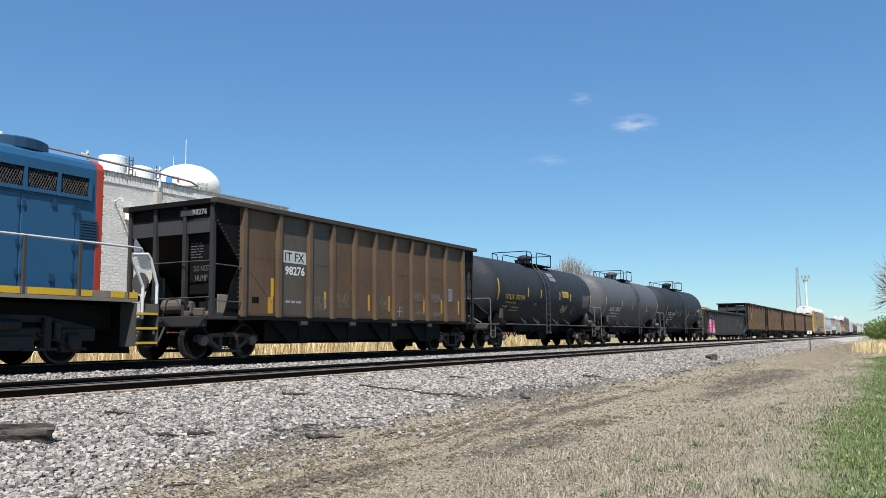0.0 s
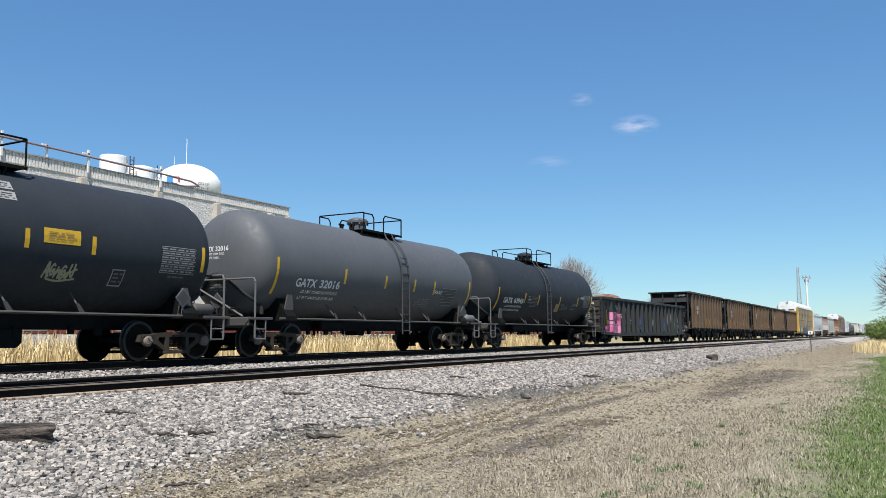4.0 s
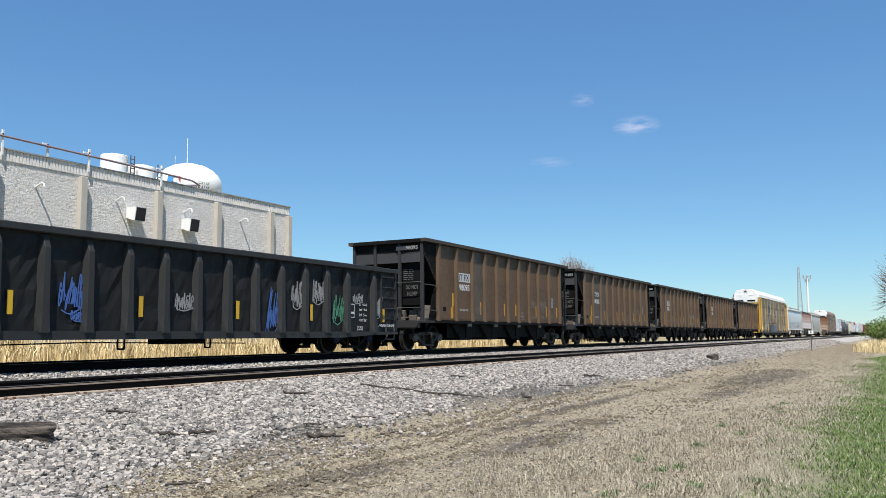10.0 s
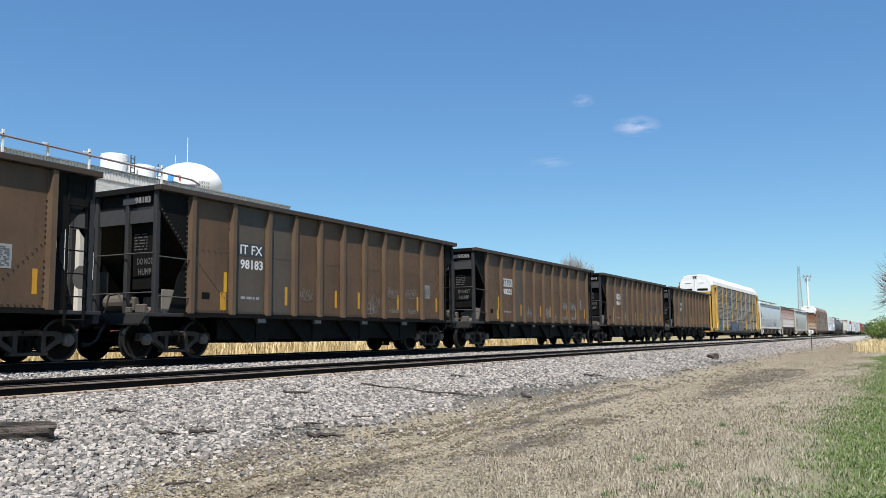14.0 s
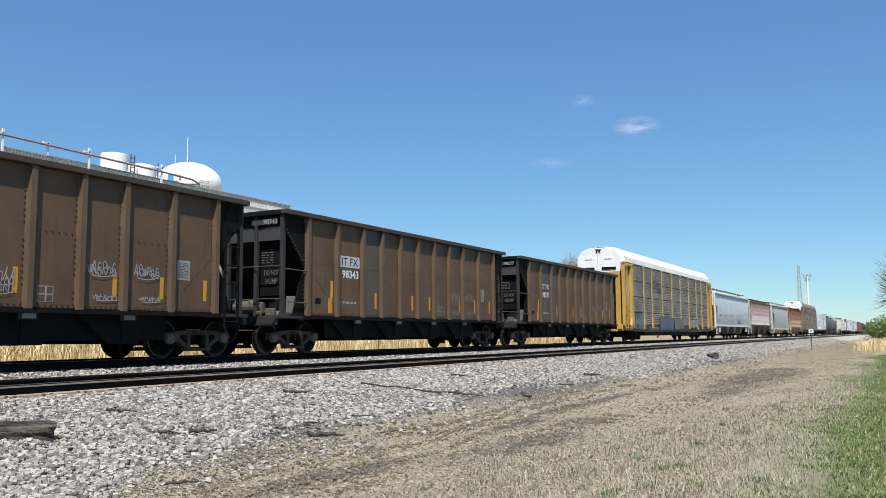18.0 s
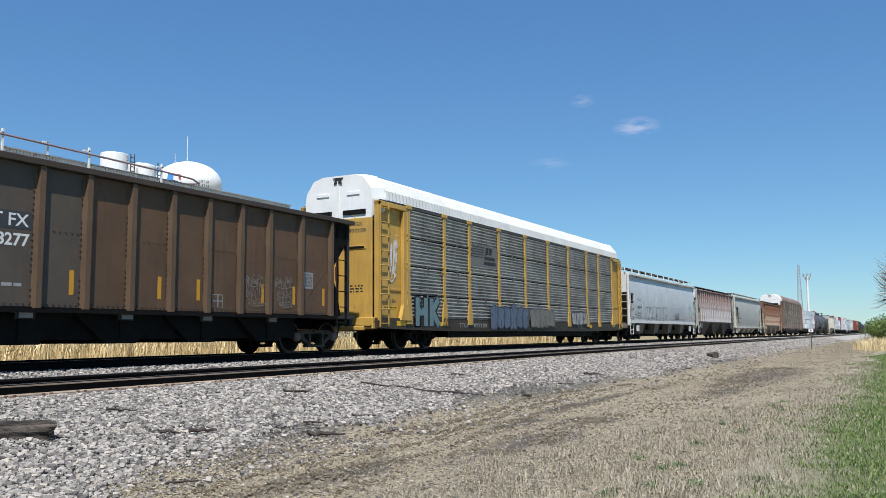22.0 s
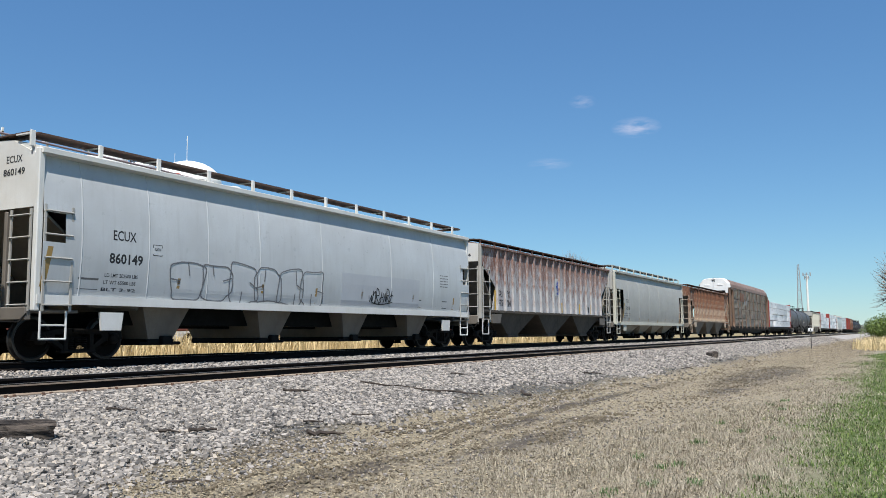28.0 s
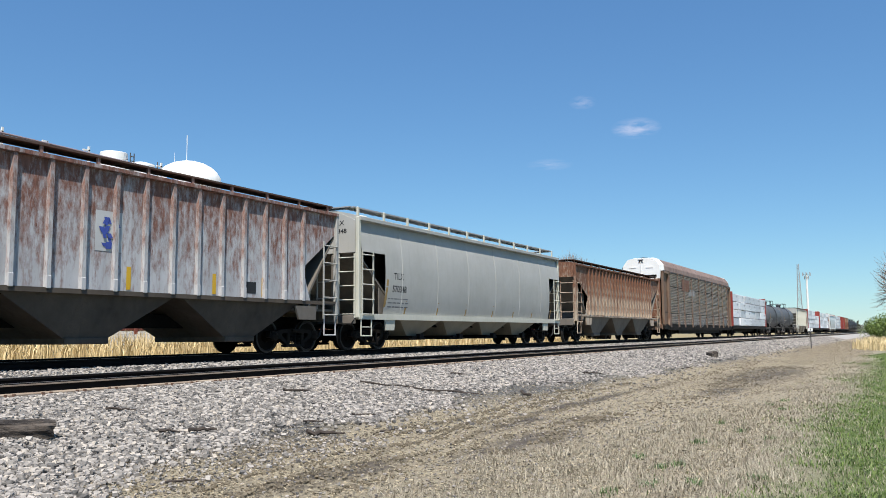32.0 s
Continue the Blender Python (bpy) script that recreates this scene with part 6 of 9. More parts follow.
        cbox(bm, s * (half - 0.9), 0, 1.2, 2.0, 2.9, 0.07, 0.01)
        cbox(bm, s * (half + 0.05), 0, 1.05, 0.16, 2.9, 0.34, 0.02)
        cbox(bm, s * (half - 1.75), 0, 1.9, 0.06, 2.7, 1.5, 0.01)
        part("end_platform", bm, M["hopdark"], car)
        bm = bmesh.new()
        prism(bm, [(s * (cut + 0.5), 1.3), (s * (cut - 0.45), 1.3), (s * (cut - 0.3), 0.92), (s * (cut + 0.45), 0.92)], "y", -1.56, -1.5)
        part("jacking_pad", bm, M["hopdark"] if detail else post_mat, car)
        truck(car, s * (half - 1.35), M["truck"], M["truck"], turning=detail)
    bm = bmesh.new()
    cbox(bm, 0, 0, 0.85, 2 * half, 0.5, 0.34, 0.02)
    part("center_sill", bm, M["black"], car)
    span = 2 * cut / bays
    for i in range(bays):
        def bay(bm):
            a = span / 2
            loft(bm, [[(-a, -1.45, low), (a, -1.45, low), (a, 1.45, low), (-a, 1.45, low)], [(-0.55, -1.2, 0.45), (0.55, -1.2, 0.45), (0.55, 1.2, 0.45), (-0.55, 1.2, 0.45)]])
            cbox(bm, 0, 0, 0.4, 1.1, 2.5, 0.14, 0.02)
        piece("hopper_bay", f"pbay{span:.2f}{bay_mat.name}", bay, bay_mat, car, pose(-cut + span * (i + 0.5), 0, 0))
    draft_gear(car, half + 0.1, half + 0.62)
    if detail:
        y = -1.502
        letters(car, "DJ", -cut + 0.46, 2.16, 0.28, M["ink"], y=y, width=0.4)
        letters(car, "TX", -cut + 1.25, 2.16, 0.28, M["ink"], y=y, width=0.4)
        letters(car, "475", -cut + 0.46, 1.78, 0.28, M["ink"], y=y, width=0.5)
        letters(car, "724", -cut + 1.27, 1.78, 0.28, M["ink"], y=y, width=0.5)
        letters(car, "DJTX", -half - 0.024, 3.88, 0.14, M["ink"], y=-0.75, face="end", width=0.5)
        letters(car, "475724", -half - 0.024, 3.66, 0.14, M["ink"], y=-0.75, face="end", width=0.75)
        for x in (-cut - 0.06, -cut + 3.4, -1.3 + 2.1, 3.4, 5.2):
            reflector(car, x, 1.85 if x < -cut + 1 else 1.75, 0.9 if x < -cut + 1 else 0.5, 0.12, y=-1.505)
        patch("emblem", car, 0.25, 2.72, 0.7, 0.86, M["plate"], y=y, label="peeling white decal with blue flakes")
        rnd = random.Random(4)
        for k in range(12):
            patch("emblem", car, 0.25 + rnd.uniform(-0.22, 0.22), 2.68 + rnd.uniform(-0.32, 0.32), rnd.uniform(0.06, 0.16), rnd.uniform(0.06, 0.16), M["decalblue"], y=y - 0.008 - 0.0015 * k,
                  shear=rnd.uniform(-0.8, 0.8))
        bars(car, -half + 1.9, 3.1, 0.55, 0.4, 8, M["dimink"], y=y, seed=9, fill=0.3)
        patch("decal", car, 4.7, 1.72, 0.45, 0.3, M["ink"], y=y)
    return car


# ---------- locomotive ----------
def locomotive(u_end):
    """The rear of a blue road switcher; its body runs forward from the end platform."""
    car = car_thing("locomotive", u_end, "blue diesel locomotive with yellow sill stripe and red hood edge", "locomotive")
    L = 17.5
    bm = bmesh.new()
    sec = [(-0.92, 1.5), (-0.92, 4.2), (-0.86, 4.33), (-0.66, 4.44), (0.66, 4.44), (0.86, 4.33), (0.92, 4.2), (0.92, 1.5)]
    loft(bm, [[(x, y, z) for y, z in sec] for x in (-L + 3, -0.62)], closed=True)
    part("hood", bm, M["blue"], car)
    bm = bmesh.new()
    big = [(y * 1.02, z + 0.015 if z > 3 else z) for y, z in sec]
    loft(bm, [[(x, y, z) for y, z in big] for x in (-0.74, -0.58)], closed=True)
    part("hood_edge", bm, M["red"], car, "red painted hood edge")
    bm = bmesh.new()
    cbox(bm, -L / 2, 0, 1.4, L, 3.1, 0.14, 0.02)
    part("walkway", bm, M["black"], car)
    bm = bmesh.new()
    for s in (-1, 1):
        box(bm, -L, -0.1, s * 1.57 - 0.01, s * 1.57 + 0.01, 1.31, 1.385)
    part("sill", bm, M["dusty"], car, "dusty tan sill edge")
    for a, b in [(-0.32, -0.1), (-0.8, -0.46), (-1.54, -1.28)] + [(-2.75 - 1.25 * k, -1.67 - 1.25 * k) for k in range(12)]:
        bm = bmesh.new()
        box(bm, a, b, -1.578, -1.565, 1.395, 1.525)
        part("stripe", bm, M["loco_yellow"], car, "yellow reflective sill stripe")
    bm = bmesh.new()
    box(bm, -L, -0.1, -1.562, -1.54, 1.39, 1.53)
    part("sill_face", bm, M["dusty"], car)
    bm = bmesh.new()
    cbox(bm, -L / 2, 0, 1.0, L - 0.6, 2.0, 0.6, 0.05)
    part("under_frame", bm, M["black"], car)
    for i, (a, b) in enumerate([(-1.71 - 0.77 * k, -0.94 - 0.77 * k) for k in range(6)]):
        bm = bmesh.new()
        cbox(bm, (a + b) / 2, -0.925, 3.775, b - a - 0.06, 0.03, 0.42, 0.0)
        g = part("radiator_grille", bm, M["black"], car, "dark expanded-metal radiator grille")
        bm = bmesh.new()
        n = 13
        for k in range(n):
            x = a + (b - a) * (k + 0.5) / n
            for d in (-0.1, 0.1):
                rod(bm, (max(a + 0.03, min(b - 0.03, x - d)), -0.955, 3.57), (max(a + 0.03, min(b - 0.03, x + d)), -0.955, 3.98), 0.005, 4)
        mesh_ = part("mesh", bm, M["ladder"], g)
        mesh_["kind"] = "stuff"
        bm = bmesh.new()
        cbox(bm, b, -0.952, 3.775, 0.07, 0.075, 0.56)
        for z in (3.54, 4.02):
            cbox(bm, (a + b) / 2, -0.95, z, b - a - 0.075, 0.07, 0.08)
        part("grille_frame", bm, M["blue"], car)
    for i, x in enumerate((-1.26, -2.54, -3.82, -5.1, -6.38)):
        bm = bmesh.new()
        cbox(bm, x - 0.64, -0.925, 2.5, 1.25, 0.03, 1.9, 0.012)
        d = part("hood_door", bm, M["blue"], car)
        bm = bmesh.new()
        for z in (1.85, 2.45, 3.24):
            for q in (-0.06, 0.06):
                cbox(bm, x + q, -0.95, z, 0.05, 0.04, 0.13)
        cbox(bm, x - 0.54, -0.95, 1.78, 0.1, 0.04, 0.16)
        cbox(bm, x - 0.54, -0.95, 3.33, 0.1, 0.04, 0.16)
        part("latch", bm, M["bluedark"], d)
    bm = bmesh.new()
    for k in range(8):
        cbox(bm, -0.93, -0.95, 2.62 + k * 0.062, 0.44, 0.04, 0.03)
    part("louvre", bm, M["bluedark"], car)
    bm = bmesh.new()
    for x in (-2.25, -4.2, -6.2):
        lathe(bm, [(0.78, 4.42), (0.78, 4.62), (0.7, 4.66), (0.1, 4.66)], "z", 22, (x, 0, 0))
    part("fan_housing", bm, M["bluedark"], car)
    for k in range(7):
        bm = bmesh.new()
        x = -0.33 - 1.25 * k
        cbox(bm, x, -1.54, 1.92, 0.07, 0.05, 1.2, 0.008)
        part("stanchion", bm, M["truckrust"], car, "rust-brown railing post")
    bm = bmesh.new()
    pipe(bm, [(-L, -1.52, 2.53), (-0.2, -1.52, 2.52), (0.05, -1.5, 2.51), (0.05, -1.46, 2.4), (-0.25, -1.46, 2.38)], 0.026, 8)
    part("hand_rail", bm, M["plate"], car)
    for y in (-1.35, 1.35):
        bm = bmesh.new()
        y2 = math.copysign(1.5, y)
        pipe(bm, [(-0.27, y2, 2.36), (0.1, y2, 1.66), (0.09, y2, 0.95)], 0.036, 8)
        pipe(bm, [(-0.24, y2, 2.36), (0.21, y2, 2.4), (0.3, y2, 2.3), (0.5, y2, 1.73), (0.5, y2, 0.72), (0.42, y2, 0.62)], 0.036, 8)
        part("grab_rail", bm, M["chalk"], car, "white step grab rail")
        for x in (-0.16, 0.46):
            bm = bmesh.new()
            box(bm, x - 0.02, x + 0.02, y - 0.25, y + 0.22, 0.35, 1.3)
            part("step_side", bm, M["endgrey"], car)
        for z in (0.42, 0.74, 1.06):
            bm = bmesh.new()
            cbox(bm, 0.15, y - 0.04, z, 0.6, 0.42, 0.05, 0.008)
            part("step", bm, M["black"], car)
            bm = bmesh.new()
            box(bm, -0.15, 0.45, y - 0.262, y - 0.252, z - 0.02, z + 0.03)
            part("step_edge", bm, M["loco_yellow"], car, "yellow step edge")
    bm = bmesh.new()
    for k in range(6):
        z = 2.0 + k * 0.42
        pipe(bm, [(-0.58, -0.8, z), (-0.46, -0.8, z), (-0.46, -0.55, z), (-0.58, -0.55, z)], 0.018, 6)
    part("grab_iron", bm, M["ink"], car)
    for x in (-2.75, -14.2):
        t = piece("truck_bolster", "locobolster", lambda bm: (cbox(bm, 0, 0, 0.6, 3.6, 1.7, 0.25, 0.04), cbox(bm, 0, 0, 0.85, 1.0, 1.0, 0.3, 0.04)), M["black"], car, pose(x, 0, 0))
        for s in (-1, 1):
            def lf(bm):
                cbox(bm, 0, 0, 0.62, 3.9, 0.16, 0.28, 0.03)
                for q in (-1.35, 1.35):
                    cbox(bm, q, 0, 0.5, 0.5, 0.2, 0.5, 0.03)
                    cbox(bm, q, -0.12, 0.5, 0.3, 0.1, 0.3, 0.03)
                    rod(bm, (q * 0.55, -0.1, 0.35), (q * 0.55, -0.1, 0.95), 0.1, 10)
                cbox(bm, 0, -0.12, 0.45, 0.9, 0.12, 0.3, 0.03)
                cbox(bm, 0.55, -0.18, 0.32, 0.75, 0.06, 0.06)
                prism(bm, [(-1.9, 0.62), (-0.6, 0.86), (0.6, 0.86), (1.9, 0.62), (1.9, 0.76), (0.7, 1.0), (-0.7, 1.0), (-1.9, 0.76)], "y", -0.05, 0.05)
                for q in (-1.35, 1.35):
                    lathe(bm, [(0.17, -0.1), (0.17, -0.2), (0.12, -0.24), (0.05, -0.26)], "y", 14, (q, 0, 0.46))
                    cbox(bm, q * 0.72, -0.1, 0.7, 0.16, 0.14, 0.36, 0.02)
                    rod(bm, (q * 1.25, -0.12, 0.3), (q * 0.4, -0.12, 0.62), 0.03, 6)
                rod(bm, (-0.55, -0.14, 0.8), (0.1, -0.14, 0.8), 0.11, 12)
            piece("side_frame", "locoframe", lf, M["locotruck"], t, pose(0, s * 1.05, 0, 0, 0, 0 if s < 0 else 180))
            w = piece("wheelset", "wheelset", b_wheelset, [M["wheel"], M["tread"]], t, pose(s * 1.35, 0, R_WHEEL))
            WHEELS.append((w, s * 1.35, R_WHEEL))
    bm = bmesh.new()
    cbox(bm, -8.6, 0, 0.62, 5.2, 2.6, 0.8, 0.2)
    part("fuel_tank", bm, M["black"], car)
    bm = bmesh.new()
    prism(bm, [(-0.1, 0.25), (0.12, 0.2), (0.12, 1.35), (-0.1, 1.35)], "y", -1.1, 1.1)
    part("pilot", bm, M["black"], car)
    piece("coupler", "coupler", b_coupler, M["truck"], car, pose(1.1, 0, 0))
    piece("air_hose", "hose", b_hose, M["rubber"], car, pose(0.6, 0.35, 0))
    return car


# ---------- far cars ----------
def lumber_car(u, half, red, seed=0):
    car = car_thing("lumber_car", u, "red centre-beam flat car stacked with white-wrapped lumber bundles", "flat car")
    bm = bmesh.new()
    cbox(bm, 0, 0, 0.95, 2 * half, 2.8, 0.3, 0.03)
    cbox(bm, 0, 0, 0.7, 2 * half - 5, 0.6, 0.4, 0.03)
    part("deck", bm, M["truck"], car)
    for s in (-1, 1):
        bm = bmesh.new()
        cbox(bm, s * (half - 0.15), 0, 2.8, 0.3, 2.9, 3.5, 0.04)
        part("bulkhead", bm, red, car)
        truck(car, s * (half - 2.0), M["truck"], M["truck"], turning=False)
    bm = bmesh.new()
    cbox(bm, 0, 0, 4.4, 2 * half, 0.4, 0.25, 0.02)
    for k in range(9):
        cbox(bm, -half + 2 * half * (k + 0.5) / 9, 0, 2.7, 0.2, 0.3, 3.3)
    part("centre_beam", bm, red, car)
    draft_gear(car, half, half + 0.8)
    rnd = random.Random(seed)
    n = int((2 * half - 1) / 3.6)
    for s in (-1, 1):
        for k in range(n):
            w = (2 * half - 1) / n
            hgt = 4 if k < n * 0.6 or seed % 2 else 3
            for r in range(hgt):
                piece("lumber_bundle", f"bundle{w:.1f}", lambda bm: (cbox(bm, 0, 0, 0, w - 0.12, 1.15, 0.76, 0.03), [cbox(bm, q, 0, 0, 0.05, 1.17, 0.78) for q in (-w / 4, w / 4)]),
                      M["wrap"], car, pose(-half + 0.5 + w * (k + 0.5) + rnd.uniform(-0.09, 0.09), s * 0.85 + rnd.uniform(-0.06, 0.06), 1.52 + r * 0.82, 0, 0, rnd.uniform(-1.2, 1.2)), "white wrapped lumber bundle")
    return car


def box_car(u, half, mat, label, top=4.5):
    car = car_thing("box_car", u, label, "box car")
    bm = bmesh.new()
    cbox(bm, 0, 0, (top + 1.0) / 2, 2 * half, 2.9, top - 1.0, 0.04)
    part("body", bm, mat, car)
    for k in range(12):
        x = -half + 2 * half * (k + 0.5) / 12
        if 4 < k < 7:
            continue
        piece("post", f"bxpost{mat.name}{top}", lambda bm: cbox(bm, 0, -1.48, (top + 1) / 2, 0.12, 0.08, top - 1.1), mat, car, pose(x, 0, 0))
    bm = bmesh.new()
    cbox(bm, 0, -1.5, (top + 1) / 2, 3.0, 0.08, top - 1.2, 0.02)
    part("door", bm, mat, car)
    bm = bmesh.new()
    cbox(bm, 0, 0, top + 0.02, 2 * half, 3.0, 0.08, 0.02)
    part("roof", bm, M["galv"], car)
    bm = bmesh.new()
    cbox(bm, 0, 0, 0.82, 2 * half, 2.4, 0.3, 0.02)
    part("sill", bm, M["black"], car)
    for s in (-1, 1):
        truck(car, s * (half - 1.8), M["truck"], M["truck"], turning=False)
    draft_gear(car, half, half + 0.8)
    return car
# ---------- ground ----------
PROFILE = ((-4000, -3.0), (-400, -1.6), (-60, -1.15), (-10, -1.0), (0, -0.95), (5.6, -0.88), (6.6, -0.8), (7.4, -0.66), (8.4, -0.46), (9.3, -0.35), (9.7, -0.31),
           (12.3, -0.31), (13.0, -0.28), (14.2, -0.24), (14.6, -0.21), (17.9, -0.21), (18.6, -0.3), (19.6, -0.5), (24, -0.5), (60, -0.6), (400, -1.6), (4000, -3.0))


def ground_z(y):
    return float(np.interp(y, [p[0] for p in PROFILE], [p[1] for p in PROFILE]))


def lumps(x, y):
    """Low lumps and wheel ruts in the dirt strip."""
    near = np.clip(1 - np.abs(y - 3.5) / 7, 0, 1) * np.clip(1 - np.maximum(0, x - 30) / 60, 0, 1)
    z = 0.022 * np.sin(0.9 * x + 1.3 * np.sin(0.7 * y)) * np.sin(1.1 * y + 0.8 * np.sin(0.6 * x))
    for yr in (4.1, 5.6):
        z = z - 0.025 * np.exp(-((y - yr - 0.35 * np.sin(x * 0.12) - 0.03 * x) / 0.3) ** 2)
    return near * z


def rise(x, y):
    return ground_z(y) + float(lumps(x, y))


def b_grid(bm, xs, ys):
    g = [[bm.verts.new((x, y, rise(x, y))) for y in ys] for x in xs]
    for i in range(len(xs) - 1):
        for j in range(len(ys) - 1):
            bm.faces.new((g[i][j], g[i + 1][j], g[i + 1][j + 1], g[i][j + 1]))


k = Nodes("ground_cover")
geo = k.n("NewGeometry")
sep = k.n("SeparateXYZ")
k.link(geo.outputs["Position"], sep.inputs[0])
POS = "pos"


def k_noise(scale, stretch=(1, 1, 1), detail=5.0, rough=0.6):
    n, mp = k.n("TexNoise", Scale=scale, Detail=detail, Roughness=rough), k.n("Mapping")
    mp.inputs["Scale"].default_value = stretch
    k.link(geo.outputs["Position"], mp.inputs["Vector"])
    k.link(mp.outputs[0], n.inputs["Vector"])
    return n.outputs["Fac"]


def band(fac_noise, spread, lo, hi, across=None):
    """0 below y = lo, 1 above y = hi, with a ragged edge."""
    a = k.n("Math")
    a.operation = "MULTIPLY_ADD"
    k.link(fac_noise, a.inputs[0])
    a.inputs[1].default_value = spread
    k.link(across or sep.outputs["Y"], a.inputs[2])
    r = k.n("MapRange")
    k.link(a.outputs[0], r.inputs["Value"])
    r.inputs["From Min"].default_value, r.inputs["From Max"].default_value = lo + spread / 2, hi + spread / 2
    return r.outputs[0]


big, mid, fine = k_noise(0.35, (0.5, 1, 1)), k_noise(2.2), k_noise(26.0)
grit = k_noise(75.0, (1, 1, 1), 3.0, 0.7)
green = k.mix(k.ramp(fine, 0.35, 0.7), (0.07, 0.1, 0.025), (0.15, 0.175, 0.055))
dry = k.mix(k.ramp(fine, 0.35, 0.68), (0.2, 0.165, 0.112), (0.36, 0.315, 0.23))
dry = k.mix(k.ramp(k_noise(1.1), 0.6, 0.78), dry, (0.15, 0.15, 0.06))
dirt = k.mix(k.ramp(mid, 0.35, 0.7), (0.31, 0.26, 0.174), (0.22, 0.183, 0.122))
dirt = k.mix(k.ramp(grit, 0.46, 0.66), dirt, (0.4, 0.345, 0.245))
dirt = k.mix(k.ramp(k_noise(48.0, (0.6, 1, 1), 3.0), 0.55, 0.68), dirt, (0.17, 0.14, 0.095))
dirt = k.mix(k.ramp(k_noise(0.5, (0.3, 1.6, 1), 4.0), 0.56, 0.68), dirt, (0.17, 0.138, 0.096))
# damp dark patches of bare soil
for px_, py_, rx, ry in ((10.0, 4.3, 2.4, 0.6), (29.5, 4.0, 9.0, 1.5), (13.0, 4.5, 1.1, 0.6), (21.0, 3.8, 2.5, 0.6), (7.0, 5.0, 1.8, 0.35), (16.0, 5.6, 4.5, 0.25), (12.2, 5.3, 1.4, 0.3)):
    mp = k.n("Mapping")
    mp.inputs["Location"].default_value = (-px_ / rx, -py_ / ry, 0)
    mp.inputs["Scale"].default_value = (1 / rx, 1 / ry, 0)
    k.link(geo.outputs["Position"], mp.inputs["Vector"])
    gr = k.n("TexGradient")
    gr.gradient_type = "SPHERICAL"
    k.link(mp.outputs[0], gr.inputs[0])
    both = k.n("Math")
    both.operation = "MULTIPLY"
    k.link(k.ramp(gr.outputs["Fac"], 0.0, 0.5), both.inputs[0])
    k.link(k.ramp(k_noise(3.0, (0.5, 1.5, 1), 5.0), 0.3, 0.52), both.inputs[1])
    dirt = k.mix(both.outputs[0], dirt, (0.075, 0.06, 0.045))
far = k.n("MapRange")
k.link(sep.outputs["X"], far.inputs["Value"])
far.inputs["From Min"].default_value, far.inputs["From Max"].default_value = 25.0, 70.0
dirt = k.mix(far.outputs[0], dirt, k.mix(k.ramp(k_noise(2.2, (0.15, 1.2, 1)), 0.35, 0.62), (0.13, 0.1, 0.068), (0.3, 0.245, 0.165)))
# ground under the ballast: shade in the gaps between stones painted as dark cell edges
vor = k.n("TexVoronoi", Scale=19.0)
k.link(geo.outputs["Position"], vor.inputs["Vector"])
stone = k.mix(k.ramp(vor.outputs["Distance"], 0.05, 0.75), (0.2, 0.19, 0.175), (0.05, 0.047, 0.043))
col = k.mix(band(big, 2.6, 0.4, 1.5), green, dry)
veer = k.n("MapRange")                              # the worn strip widens away from the camera
k.link(sep.outputs["X"], veer.inputs["Value"])
veer.inputs["From Min"].default_value, veer.inputs["From Max"].default_value, veer.inputs["To Max"].default_value = 9.0, 22.0, 1.9
wide_y = k.n("Math")
k.link(veer.outputs[0], wide_y.inputs[0])
k.link(sep.outputs["Y"], wide_y.inputs[1])
col = k.mix(band(mid, 1.4, 3.8, 4.5, wide_y.outputs[0]), col, dirt)
away = k.n("MapRange")
k.link(sep.outputs["X"], away.inputs["Value"])
away.inputs["From Min"].default_value, away.inputs["From Max"].default_value = 45.0, 110.0
stone = k.mix(away.outputs[0], stone, k.mix(k.ramp(k_noise(9.0), 0.35, 0.65), (0.24, 0.222, 0.2), (0.42, 0.39, 0.35)))
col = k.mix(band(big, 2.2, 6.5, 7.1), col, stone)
col = k.mix(band(mid, 0.8, 18.6, 19.2), col, k.mix(fine, (0.33, 0.26, 0.13), (0.2, 0.16, 0.08)))
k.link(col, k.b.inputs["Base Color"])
k.b.inputs["Roughness"].default_value = 0.95
k.bump(k.mix(0.5, fine, grit), 0.8, 0.035)
M["ground"] = k.m

bm = bmesh.new()
xs = [-4000, -400, -60, -20] + [-10 + 0.5 * i for i in range(20)] + [0.25 * i for i in range(100)] + [25 + i for i in range(40)] + [65 + 5 * i for i in range(30)] + [230, 300, 400, 600, 1000, 2000, 4000]
ys = [-4000, -400, -60, -25, -10, -5, -2] + [-1 + 0.25 * i for i in range(45)] + [p[0] for p in PROFILE if p[0] > 10.3]
b_grid(bm, xs, sorted(set(ys)))
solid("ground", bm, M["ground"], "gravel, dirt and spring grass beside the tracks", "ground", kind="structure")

# ballast stones
k = Nodes("ballast_stone")
g2 = k.n("NewGeometry")
c = k.ramp(g2.outputs["Random Per Island"], 0.0, 1.0, (0.065, 0.06, 0.055, 1), (0.49, 0.44, 0.387, 1))
warm = k.n("MapRange")
k.link(g2.outputs["Random Per Island"], warm.inputs["Value"])
warm.inputs["From Min"].default_value, warm.inputs["From Max"].default_value = 0.9, 0.93
c = k.mix(warm.outputs[0], c, (0.46, 0.4, 0.33))
c = k.mix(k.ramp(k.noise(40.0), 0.4, 0.7), c, k.mix(0.35, c, (0.2, 0.19, 0.18)))
k.link(c, k.b.inputs["Base Color"])
k.b.inputs["Roughness"].default_value = 0.9
M["stone"] = k.m
k = Nodes("blade_dry")
g2 = k.n("NewGeometry")
